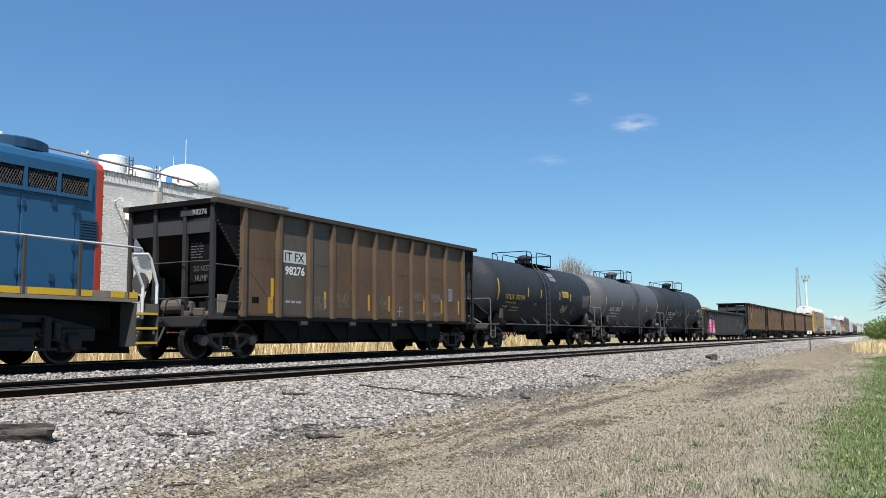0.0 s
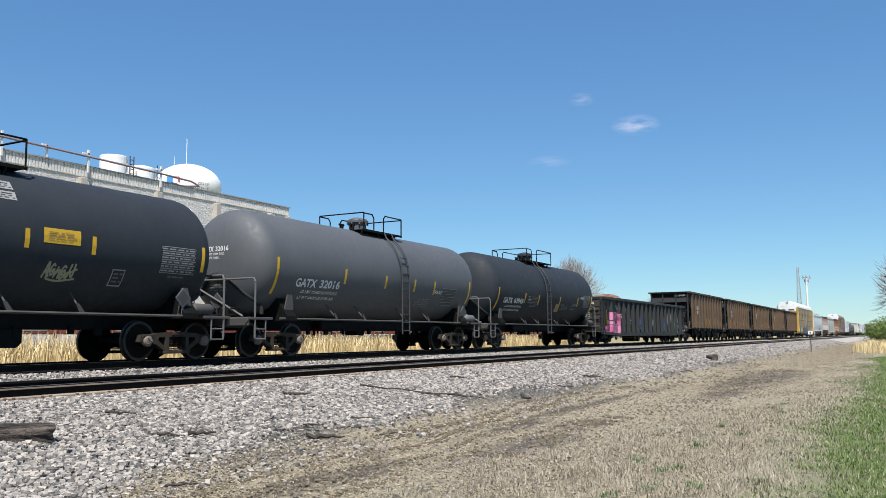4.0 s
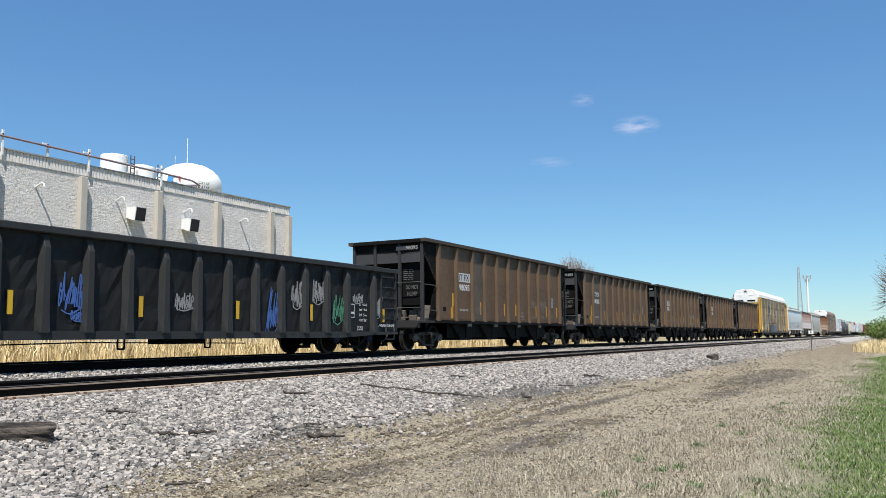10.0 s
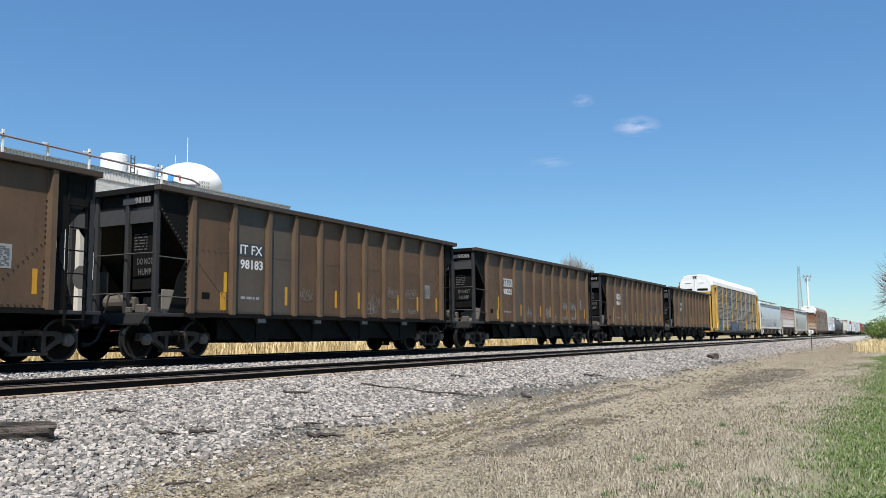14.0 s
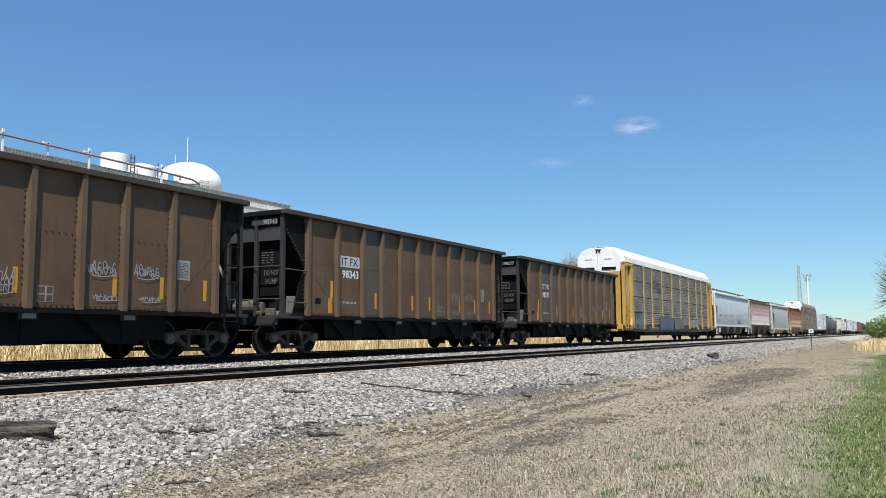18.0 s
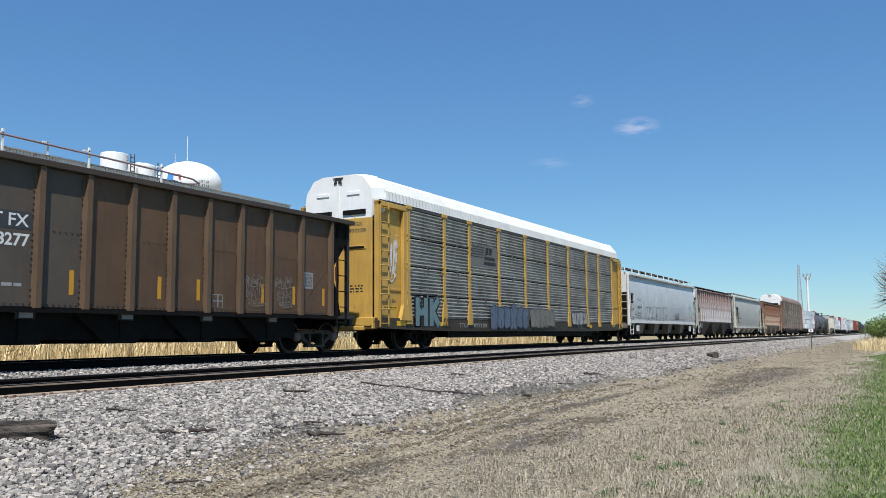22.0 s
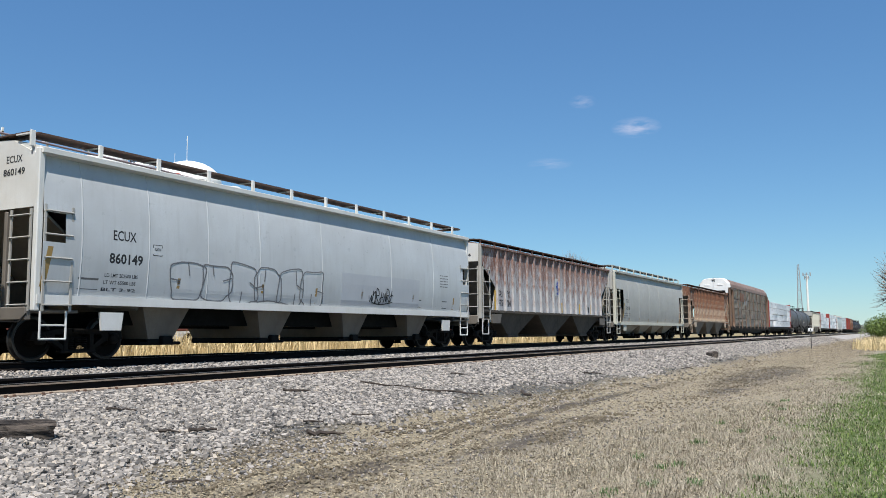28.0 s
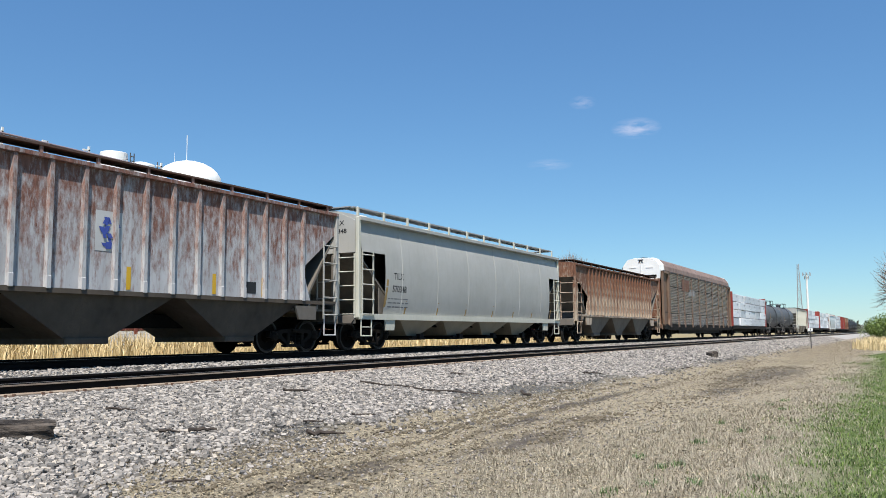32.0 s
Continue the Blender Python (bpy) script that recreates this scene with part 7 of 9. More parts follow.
k.link(k.ramp(g2.outputs["Random Per Island"], 0, 1, (0.4, 0.3, 0.14, 1), (0.8, 0.64, 0.36, 1)), k.b.inputs["Base Color"])
k.b.inputs["Roughness"].default_value = 0.7
M["reed"] = k.m
k = Nodes("blade_straw")
g2 = k.n("NewGeometry")
k.link(k.ramp(g2.outputs["Random Per Island"], 0, 1, (0.15, 0.122, 0.082, 1), (0.48, 0.425, 0.32, 1)), k.b.inputs["Base Color"])
k.b.inputs["Roughness"].default_value = 0.8
M["straw"] = k.m
k = Nodes("litter_straw")
g2 = k.n("NewGeometry")
k.link(k.ramp(g2.outputs["Random Per Island"], 0, 1, (0.055, 0.043, 0.027, 1), (0.48, 0.4, 0.265, 1)), k.b.inputs["Base Color"])
k.b.inputs["Roughness"].default_value = 0.9
M["litter"] = k.m
k = Nodes("blade_green")
g2 = k.n("NewGeometry")
k.link(k.ramp(g2.outputs["Random Per Island"], 0, 1, (0.035, 0.07, 0.01, 1), (0.18, 0.25, 0.05, 1)), k.b.inputs["Base Color"])
k.b.inputs["Roughness"].default_value = 0.6
M["blade"] = k.m
k = Nodes("weed_leaf")
g2 = k.n("NewGeometry")
k.link(k.ramp(g2.outputs["Random Per Island"], 0, 1, (0.03, 0.08, 0.015, 1), (0.1, 0.19, 0.04, 1)), k.b.inputs["Base Color"])
k.b.inputs["Roughness"].default_value = 0.5
M["weed"] = k.m
M["clod"] = paint("dry_soil_clods", (0.2, 0.165, 0.114), (0.1, 0.08, 0.056), 0.95, streak=0)
M["chip"] = paint("dark_chips", (0.09, 0.07, 0.055), (0.05, 0.04, 0.03), 0.9, streak=0)


def bulk(name, v, f, mat, label, category):
    me = bpy.data.meshes.new(name)
    n, m = len(v), f.shape[1]
    me.vertices.add(n)
    me.vertices.foreach_set("co", np.asarray(v, dtype=np.float32).ravel())
    me.loops.add(f.size)
    me.loops.foreach_set("vertex_index", f.astype(np.int32).ravel())
    me.polygons.add(len(f))
    me.polygons.foreach_set("loop_start", np.arange(0, f.size, m, dtype=np.int32))
    me.polygons.foreach_set("loop_total", np.full(len(f), m, dtype=np.int32))
    me.polygons.foreach_set("use_smooth", np.zeros(len(f), dtype=bool))
    me.update(calc_edges=True)
    me.materials.append(mat)
    return tagged(new(name, me), label, category, kind="stuff")


RNG = np.random.default_rng(7)
PY, PZ = np.array([p[0] for p in PROFILE]), np.array([p[1] for p in PROFILE])


def stones(x, y, size):
    n = len(x)
    cube = np.array([(a, b, c) for a in (-1, 1) for b in (-1, 1) for c in (-1, 1)], dtype=float)
    quads = np.array([(0, 1, 3, 2), (4, 6, 7, 5), (0, 4, 5, 1), (2, 3, 7, 6), (0, 2, 6, 4), (1, 5, 7, 3)])
    v = cube[None] * RNG.uniform(0.45, 1.05, (n, 8, 3)) * (size[:, None, None] / 2) * np.array([1.2, 0.95, 0.78])
    a, b = RNG.uniform(0, 6.28, n), RNG.normal(0, 0.75, n)
    ca, sa, cb, sb = np.cos(a)[:, None], np.sin(a)[:, None], np.cos(b)[:, None], np.sin(b)[:, None]
    X, Y, Z = v[..., 0], v[..., 1], v[..., 2]
    Y, Z = Y * cb - Z * sb, Y * sb + Z * cb
    X, Y = X * ca - Y * sa, X * sa + Y * ca
    z0 = np.interp(y, PY, PZ) + lumps(x, y) + size * 0.18 + RNG.uniform(0, 0.02, n)
    v = np.stack([X + x[:, None], Y + y[:, None], Z + z0[:, None]], -1).reshape(-1, 3)
    return v, (quads[None] + 8 * np.arange(n)[:, None, None]).reshape(-1, 4)


def edge_y(x):
    """Where the ballast gives way to dirt."""
    return np.interp(x, (4, 6, 7.5, 9, 11.5, 13, 16, 18.4, 21, 26, 43, 87), (6.3, 6.65, 6.9, 7.1, 7.15, 7.2, 7.6, 7.5, 7.15, 7.0, 7.2, 7.4)) + 0.2 * np.sin(x * 0.9 + 1.0) + 0.15 * np.sin(x * 2.3)


def sow(x0, x1, y0, y1, n, s0, s1):
    x, y = RNG.uniform(x0, x1, n), RNG.uniform(y0, y1, n)
    return x, y, RNG.uniform(s0, s1, n) * 0.84


sets = [sow(2, 9, 5.6, 10.1, 32000, 0.03, 0.075), sow(9, 16, 5.6, 10.1, 25000, 0.035, 0.08), sow(16, 30, 5.6, 10.1, 21000, 0.045, 0.085), sow(30, 60, 5.8, 10.1, 14000, 0.06, 0.11),
        sow(60, 130, 6.2, 10.1, 11000, 0.09, 0.16), sow(7, 40, 12.2, 15.3, 15000, 0.05, 0.09), sow(40, 110, 12.2, 15.3, 8500, 0.08, 0.14),
        sow(2, 20, 3.0, 6.8, 3500, 0.015, 0.04), sow(6, 40, 10.45, 11.6, 3500, 0.05, 0.08)]
x, y, s = (np.concatenate([q[i] for q in sets]) for i in range(3))
keep = (y > edge_y(x) + RNG.normal(0, 0.12, len(x)) - RNG.exponential(0.1, len(x))) | (RNG.uniform(size=len(x)) < 0.015) | (s < 0.03)
keep &= ~((np.abs(y - 10.24) < 0.2) | (np.abs(y - 11.72) < 0.13))
v, f = stones(x[keep], y[keep], s[keep])
bulk("ballast", v, f, M["stone"], "pale grey crushed stone ballast along the tracks", "ballast")


def blades(x, y, h, w, lean, mat, name, label, category, base=None, bent=True):
    n = len(x)
    z = np.interp(y, PY, PZ) + lumps(x, y) if base is None else base
    a = RNG.uniform(0, 6.28, n)
    d = np.stack([np.cos(a), np.sin(a), 0 * a], -1)
    o = np.stack([-np.sin(a), np.cos(a), 0 * a], -1) * (w / 2)[:, None]
    p0 = np.stack([x, y, z - 0.006], -1)
    ln = RNG.uniform(0.1, 1.0, n) * lean
    p1 = p0 + np.array([0, 0, 1]) * (h * 0.55)[:, None] + d * (h * ln * 0.25)[:, None]
    p2 = p0 + np.array([0, 0, 1]) * (h * (1 - 0.35 * ln))[:, None] + d * (h * ln * 0.8)[:, None]
    if not bent:
        v = np.stack([p0 - o, p0 + o, p2 + o * 0.2, p2 - o * 0.2], 1).reshape(-1, 3)
        return bulk(name, v, np.arange(4 * n).reshape(-1, 4), mat, label, category)
    v = np.stack([p0 - o, p0 + o, p1 + o * 0.8, p1 - o * 0.8, p2 + o * 0.15, p2 - o * 0.15], 1).reshape(-1, 3)
    q = np.array([(0, 1, 2, 3), (3, 2, 4, 5)])
    f = (q[None] + 6 * np.arange(n)[:, None, None]).reshape(-1, 4)
    return bulk(name, v, f, mat, label, category)


# tall pale reeds beyond the train
n = 30000
x = np.concatenate([RNG.uniform(8, 60, 16000), RNG.uniform(60, 170, 14000)])
y = 19.5 + RNG.beta(1.3, 1.6, n) * 4.2
clump = 0.75 + 0.35 * np.sin(x * 0.9) * np.sin(x * 0.37 + 2) + 0.15 * np.sin(x * 3.1)
h = np.clip(RNG.uniform(0.75, 1.15, n) * (0.95 + 0.25 * clump), 0.5, 1.5) * np.clip(1 - (x - 54) / 12, 0.3, 1)
blades(x, y, h, RNG.uniform(0.012, 0.03, n) * (1 + x / 90), 0.5, M["reed"], "reeds", "tall dry golden grass beyond the train", "grass")
# dead lawn, straw litter and green grass near the camera


def logx(n, x0, x1):
    """More of them close by, where they can be told apart."""
    return x0 * (x1 / x0) ** RNG.uniform(size=n)


def flakes(x, y, ln, w, mat, name, label, category, lift=0.02):
    """Flat straws and chips that lie on the ground."""
    n = len(x)
    z = np.interp(y, PY, PZ) + lumps(x, y) + RNG.uniform(0.004, lift, n)
    a, tilt = RNG.uniform(0, 6.28, n), RNG.uniform(-0.35, 0.35, n)
    d = np.stack([np.cos(a), np.sin(a), tilt], -1) * (ln / 2)[:, None]
    o = np.stack([-np.sin(a), np.cos(a), RNG.uniform(-0.8, 0.8, n)], -1) * (w / 2)[:, None]
    p = np.stack([x, y, z], -1)
    v = np.stack([p - d - o, p + d - o * 0.6, p + d + o * 0.6, p - d + o], 1).reshape(-1, 3)
    return bulk(name, v, np.arange(4 * n).reshape(-1, 4), mat, label, category)


n = 230000
x, y = logx(n, 4.0, 45), RNG.uniform(-0.6, 5.0, n)
edge = np.interp(x, (4, 8.5, 10.5, 13.5, 15.5, 18.5, 21.5, 34), (4.2, 4.1, 3.85, 3.5, 3.1, 2.6, 2.1, 1.8)) + 0.2 * np.sin(x * 0.9) + 0.14 * np.sin(x * 2.3) + 0.08 * np.sin(x * 5.1)
ok = RNG.uniform(size=n) < np.clip((edge - y) / 0.45, 0.03, 1) * np.clip((y - 0.7) / 0.6, 0.2, 1) * np.clip(1.1 + 0.4 * np.sin(x * 2.7 + 3 * np.sin(y * 2.1)), 0.6, 1)
x, y = x[ok], y[ok]
k2 = 1 + x / 14
tall = 1.1 + 0.3 * np.sin(x * 3.3 + 2 * np.sin(y * 4.0))
blades(x, y, RNG.uniform(0.018, 0.075, len(x)) * tall, RNG.uniform(0.0035, 0.008, len(x)) * k2, 1.7, M["straw"], "dead_grass", "short dead pale grass beside the dirt", "grass", bent=False)
BARE = ((10.0, 4.3, 2.2, 0.55), (9.3, 4.2, 0.9, 0.4), (29.5, 4.0, 8.5, 1.3), (13.0, 4.5, 0.9, 0.5), (21.0, 3.8, 2.2, 0.5), (12.2, 5.3, 1.2, 0.25), (7.0, 5.0, 1.8, 0.3), (16.0, 5.6, 4.0, 0.2))


def bare(x, y):
    """1 in the middle of the damp patches of bare soil, 0 outside them."""
    return np.max([np.clip(1.5 - 1.5 * np.hypot((x - a) / c, (y - b) / d), 0, 1) for a, b, c, d in BARE], axis=0)


n = 130000
x, y = logx(n, 3.5, 120), RNG.uniform(1.6, 7.4, n)
ok = (y < edge_y(x) + RNG.normal(0, 0.3, n)) & (RNG.uniform(size=n) > 0.93 * bare(x, y))
x, y = x[ok], y[ok]
flakes(x, y, RNG.uniform(0.012, 0.05, len(x)), RNG.uniform(0.004, 0.009, len(x)) * (1 + x / 25), M["litter"], "straw_litter", "flattened straw and chips on bare dirt", "straw", lift=0.022)
# ruts and bare damp patches: broken dark clods and bark in slanting lines
cx, cy = [], []
for i, (y0, slope, n, x0, x1, wide) in enumerate(((5.94, 0.06, 1500, 9.5, 20, 0.04), (5.6, 0.05, 900, 10, 17, 0.035), (5.45, 0.055, 1900, 4.5, 22, 0.045), (4.9, 0.066, 1500, 5, 16, 0.04), (5.75, 0.05, 900, 6, 18, 0.03), (5.2, 0.06, 1100, 4.5, 14, 0.05),
                                                  (4.55, 0.04, 900, 5, 13, 0.05), (6.05, 0.035, 800, 5, 24, 0.05), (4.2, 0.01, 900, 9, 13, 0.12), (4.3, 0.0, 700, 12.6, 14.2, 0.12),
                                                  (4.2, 0.0, 1300, 22, 36, 0.5), (5.3, 0.01, 700, 15, 40, 0.14), (3.9, 0.0, 900, 15, 26, 0.2), (5.0, 0.055, 900, 4.2, 7.5, 0.25))):
    a = logx(n, x0, x1)
    gap = np.sin(a * 2.9 + i) + np.sin(a * 7.3 + 2 * i) + RNG.normal(0, 0.5, n) > -0.55
    a = a[gap]
    cx.append(a)
    cy.append(y0 + slope * (a - 6) + 0.1 * np.sin(a * 0.9 + i) + 0.05 * np.sin(a * 2.6 + 2 * i) + RNG.normal(0, wide, len(a)))
x, y = np.concatenate(cx), np.concatenate(cy)
pick = RNG.uniform(size=len(x)) < 0.45
x, y = x[pick], y[pick]
v, f = stones(x, y, RNG.uniform(0.012, 0.03, len(x)) * (1 + x / 40))
bulk("soil_clods", v, f, M["clod"], "dark broken soil along old wheel ruts", "soil")
n = 9000
x, y = logx(n, 3.5, 45), RNG.uniform(2.8, 7.2, n)
flakes(x, y, RNG.uniform(0.02, 0.06, n), RNG.uniform(0.005, 0.012, n), M["chip"], "bark_litter", "dark bark and twig litter on the dirt", "litter")
n = 190000
x, y = logx(n, 5.0, 60), np.where(RNG.uniform(size=n) < 0.82, RNG.uniform(-0.5, 2.6, n), RNG.uniform(-5.0, -0.5, n))
lim = 1.05 + 0.3 * np.sin(x * 0.5) + 0.22 * np.sin(x * 1.9) + 0.006 * x + RNG.normal(0, 0.16, n)
tuft = 0.55 + 0.45 * np.sin(x * 3.1 + 2.0 * np.sin(y * 5.0)) * np.sin(y * 4.3 + 1.5 * np.sin(x * 2.2)) + 0.25 * np.sin(x * 9.0 + y * 7.0)
ok = (RNG.uniform(size=n) < np.clip((lim + 0.5 - y) / 0.9, 0, 0.92) * np.clip(tuft + 0.4 * (lim - y), 0.12, 1)) | (RNG.uniform(size=n) < 0.006)
ok &= y > -0.05 * x - 1.0
x, y = x[ok], y[ok]
k2 = 1 + x / 14
blades(x, y, RNG.uniform(0.02, 0.075, len(x)), RNG.uniform(0.003, 0.0065, len(x)) * k2, 1.9, M["blade"], "lawn", "fresh green spring grass", "grass")
TUFTS = ((11.1, 2.36), (8.9, 2.28), (7.82, 2.09), (8.7, 1.3), (18.6, 2.17), (8.1, 1.75), (9.16, 2.16), (9.53, 2.69), (12.6, 2.09), (13.6, 2.5), (7.2, 2.3), (12.0, 1.6), (17.5, 2.3), (16.5, 2.0))
x = np.concatenate([RNG.normal(a, 0.08, 60) for a, b in TUFTS])
y = np.concatenate([RNG.normal(b, 0.05, 60) for a, b in TUFTS])
blades(x, y, RNG.uniform(0.03, 0.09, len(x)), RNG.uniform(0.005, 0.011, len(x)), 1.5, M["weed"], "weeds", "small green weed tufts in dead grass", "weeds")
n = 5000
x, y = RNG.uniform(66, 110, n), RNG.uniform(-3.0, 3.4, n)
ok = y < 3.2 - 0.8 * np.sin(x * 0.4)
blades(x[ok], y[ok], RNG.uniform(0.4, 1.0, ok.sum()), RNG.uniform(0.03, 0.06, ok.sum()), 0.6, M["reed"], "dry_grass", "dry tan grass before the bush", "grass")

# ---------- tracks ----------
HEAD = [(-0.036, 0.0), (0.036, 0.0), (0.037, -0.035), (0.01, -0.05), (0.009, -0.15), (0.07, -0.172), (0.07, -0.184), (-0.07, -0.184), (-0.07, -0.172), (-0.009, -0.15), (-0.01, -0.05), (-0.037, -0.035)]
k = Nodes("rail_top")
k.link(k.mix(k.noise(3.0, (0.3, 1, 1)), (0.22, 0.21, 0.2), (0.12, 0.11, 0.1)), k.b.inputs["Base Color"])
k.b.inputs["Metallic"].default_value, k.b.inputs["Roughness"].default_value = 0.7, 0.4
M["railtop"] = k.m
M["tie"] = paint("weathered_tie_wood", (0.2, 0.15, 0.115), (0.3, 0.245, 0.19), 0.85, streak=0)
# paler than the rail: tan dust, plus sunlight put into the colour
M["railfoot"] = paint("dusty_rail_foot", (0.4, 0.33, 0.255), (0.12, 0.07, 0.045), 0.85, streak=0, amount=0.9)
M["tieplate"] = paint("rusty_tie_plate", (0.16, 0.09, 0.06), (0.09, 0.055, 0.04), 0.8, streak=0)
for y0, z0 in ((10.28, -0.12), (11.72, -0.12), (15.48, 0.0), (16.98, 0.0)):
    bm = bmesh.new()
    prism(bm, [(y0 + a, z0 + b) for a, b in HEAD], "x", -80, 900)
    r = solid("rail", bm, M["rail"], "dark rusty steel rail", "rail", "rails", "structure")
    bm = bmesh.new()
    box(bm, -80, 900, y0 - 0.034, y0 + 0.034, z0 + 0.0005, z0 + 0.004)
    part("running_surface", bm, M["railtop"], r, "worn steel running band")
    bm = bmesh.new()
    for q in (-1, 1):
        prism(bm, [(y0 + q * 0.012, z0 - 0.125), (y0 + q * 0.085, z0 - 0.142), (y0 + q * 0.085, z0 - 0.2), (y0 + q * 0.012, z0 - 0.2)], "x", -80, 900)
        # thin strip that paints the near rail's highlight along its head
        prism(bm, [(y0 + q * 0.038, z0 - 0.012), (y0 + q * 0.0395, z0 - 0.014), (y0 + q * 0.0395, z0 - 0.032), (y0 + q * 0.038, z0 - 0.034)], "x", -80, 900)
    part("rail_foot", bm, M["railfoot"] if y0 < 11 else M["rail"], r, "dusty tan rail foot and head strip, sunlight in the colour")
for yc, zt, n in ((11.0, -0.304, 140), (16.23, -0.184, 120)):
    tr = thing("track_bed", pose(0, yc, zt), "wooden sleepers half buried in ballast", "sleepers", kind="structure")
    for i in range(n):
        rr = random.Random(i)
        x = 1.0 + i * 0.54
        piece("sleeper", "sleeper", lambda bm: cbox(bm, 0, 0, -0.09, 0.22, 2.55, 0.18, 0.012), M["tie"], tr, pose(x + rr.uniform(-0.02, 0.02), rr.uniform(-0.04, 0.04), rr.uniform(-0.01, 0.003), 0, 0, rr.uniform(-1, 1)))
        if yc < 12:
            for s in (-0.72, 0.72):
                piece("tie_plate", "tie_plate", lambda bm: (cbox(bm, 0, 0, 0.008, 0.2, 0.34, 0.016), [cbox(bm, a, b, 0.03, 0.025, 0.04, 0.05) for a in (-0.06, 0.06) for b in (-0.1, 0.1)]),
                      M["tieplate"], tr, pose(x, s, 0.0))

# ---------- sticks and scraps on the ballast ----------
M["wood"] = paint("weathered_wood", (0.065, 0.05, 0.04), (0.03, 0.024, 0.02), 0.9, streak=0, bump=0.4)


def stick(x, y, length, r, turn, label, bend=0.15, name="stick", seed=0):
    rnd = random.Random(seed)
    n, r = 6, r * 0.95
    pts = []
    for i in range(n + 1):
        t = i / n - 0.5
        pts.append(Vector((t * length, bend * length * (0.25 - t * t) + rnd.uniform(-0.06, 0.06) * length, rnd.uniform(-0.3, 0.9) * r)))
    bm = bmesh.new()
    rings = []
    for i, p in enumerate(pts):
        rr = r * (1 - 0.09 * i) * rnd.uniform(0.75, 1.15)
        rings.append([(p.x, p.y + rr * math.cos(a), p.z + rr * math.sin(a)) for a in [q * math.pi / 3 for q in range(6)]])
    loft(bm, rings)
    ob = solid(name, bm, M["wood"], label, "stick", "sticks on the ballast")
    zz = max(ground_z(y - 0.02), ground_z(y)) + r * 0.9 + (0.035 if y > 6.6 else 0.0)
    slope = math.degrees(math.atan2(ground_z(y + 0.3) - ground_z(y - 0.3), 0.6))
    ob.matrix_world = pose(x, y, zz, slope, 0, 0) @ pose(0, 0, 0, 0, 0, turn)
    return ob
k = Nodes("split_timber")
grain = k.noise(9.0, (0.12, 1.6, 1.6), 6.0, 0.75)
k.link(k.mix(k.ramp(grain, 0.42, 0.6), (0.02, 0.016, 0.014), (0.13, 0.105, 0.085)), k.b.inputs["Base Color"])
k.b.inputs["Roughness"].default_value = 0.95
k.bump(grain, 1.0, 0.05)
M["timber"] = k.m


def ragged(bm, length, w, h, seed, n=14, m=14):
    """A broken length of timber: rough square section, splintered faces."""
    rings = []
    for i in range(n + 1):
        x = (i / n - 0.5) * length
        ring = []
        for q in range(m):
            a = 2 * math.pi * q / m
            c, s_ = math.cos(a), math.sin(a)
            sq = 1 / max(abs(c), abs(s_)) ** 0.8
            groove = 0.3 * noise.noise((x * 2.0, q * 1.7, seed)) + 0.2 * noise.noise((x * 7.0, q * 3.1, seed + 5))
            rr = sq * (0.9 + groove) * (1 - 0.12 * (i in (0, n)))
            ring.append((x + 0.06 * length * noise.noise((q * 2.3, seed, 1.0)) * (i in (0, n)), w / 2 * c * rr, h / 2 * s_ * rr))
        rings.append(ring)
    loft(bm, rings)


log = bmesh.new()
ragged(log, 0.95, 0.2, 0.22, 2.0)
ob = solid("log", log, M["timber"], "split, weathered grey sleeper chunk on the ballast", "log")
ob.matrix_world = pose(5.42, 8.05, -0.455, 8, 0, -32)
for i, (x, y, ln, r, turn, bend) in enumerate(((10.69, 8.5, 0.42, 0.028, -30, 0.1), (15.9, 6.75, 0.75, 0.03, 30, 0.5), (8.88, 6.56, 0.52, 0.035, -28, 0.05), (7.45, 7.3, 0.36, 0.03, -20, 0.3),
                                               (7.08, 7.46, 0.25, 0.02, -40, 0.1), (7.23, 8.44, 0.36, 0.02, -25, 0.1), (10.37, 6.98, 0.4, 0.018, -25, 0.1), (9.26, 7.06, 0.3, 0.016, -30, 0.1),
                                               (13.2, 8.1, 1.5, 0.022, -48, 0.2), (13.9, 7.5, 1.1, 0.024, -32, 0.35), (14.3, 7.3, 0.7, 0.018, -50, 0.2), (5.76, 5.9, 0.3, 0.015, -20, 0.1),
                                               (9.9, 6.2, 0.5, 0.015, -10, 0.2), (18.8, 7.0, 0.6, 0.02, -15, 0.2), (22.0, 7.4, 0.8, 0.03, -20, 0.1), (30.0, 6.6, 0.9, 0.03, -10, 0.2), (16.5, 8.6, 0.4, 0.02, -40, 0.1))):
    stick(x, y, ln, r, turn, "thin weathered grey stick on gravel", bend, seed=i)
bm = bmesh.new()
ragged(bm, 0.85, 0.35, 0.3, 9.0)
ob = solid("sleeper_stump", bm, M["timber"], "dark broken sleeper stump on the ballast", "wood scrap")
ob.matrix_world = pose(38.87, 7.5, -0.53, 0, 6, 30)

# ---------- mile marker ----------
post = thing("marker_post", pose(70.7, 6.16, -0.84), "thin dark post with small white sign", "sign post")
bm = bmesh.new()
rod(bm, (0, 0, -0.1), (0, 0, 1.6), 0.035, 8)
part("post", bm, M["endgrey"], post)
bm = bmesh.new()
cbox(bm, -0.05, 0, 1.45, 0.03, 0.34, 0.26, 0.01)
sg = part("sign_plate", bm, M["white"], post, "white sign plate")
bm = bmesh.new()
cbox(bm, -0.068, 0.0, 1.45, 0.008, 0.08, 0.14)
part("mark", bm, M["ink"], sg)

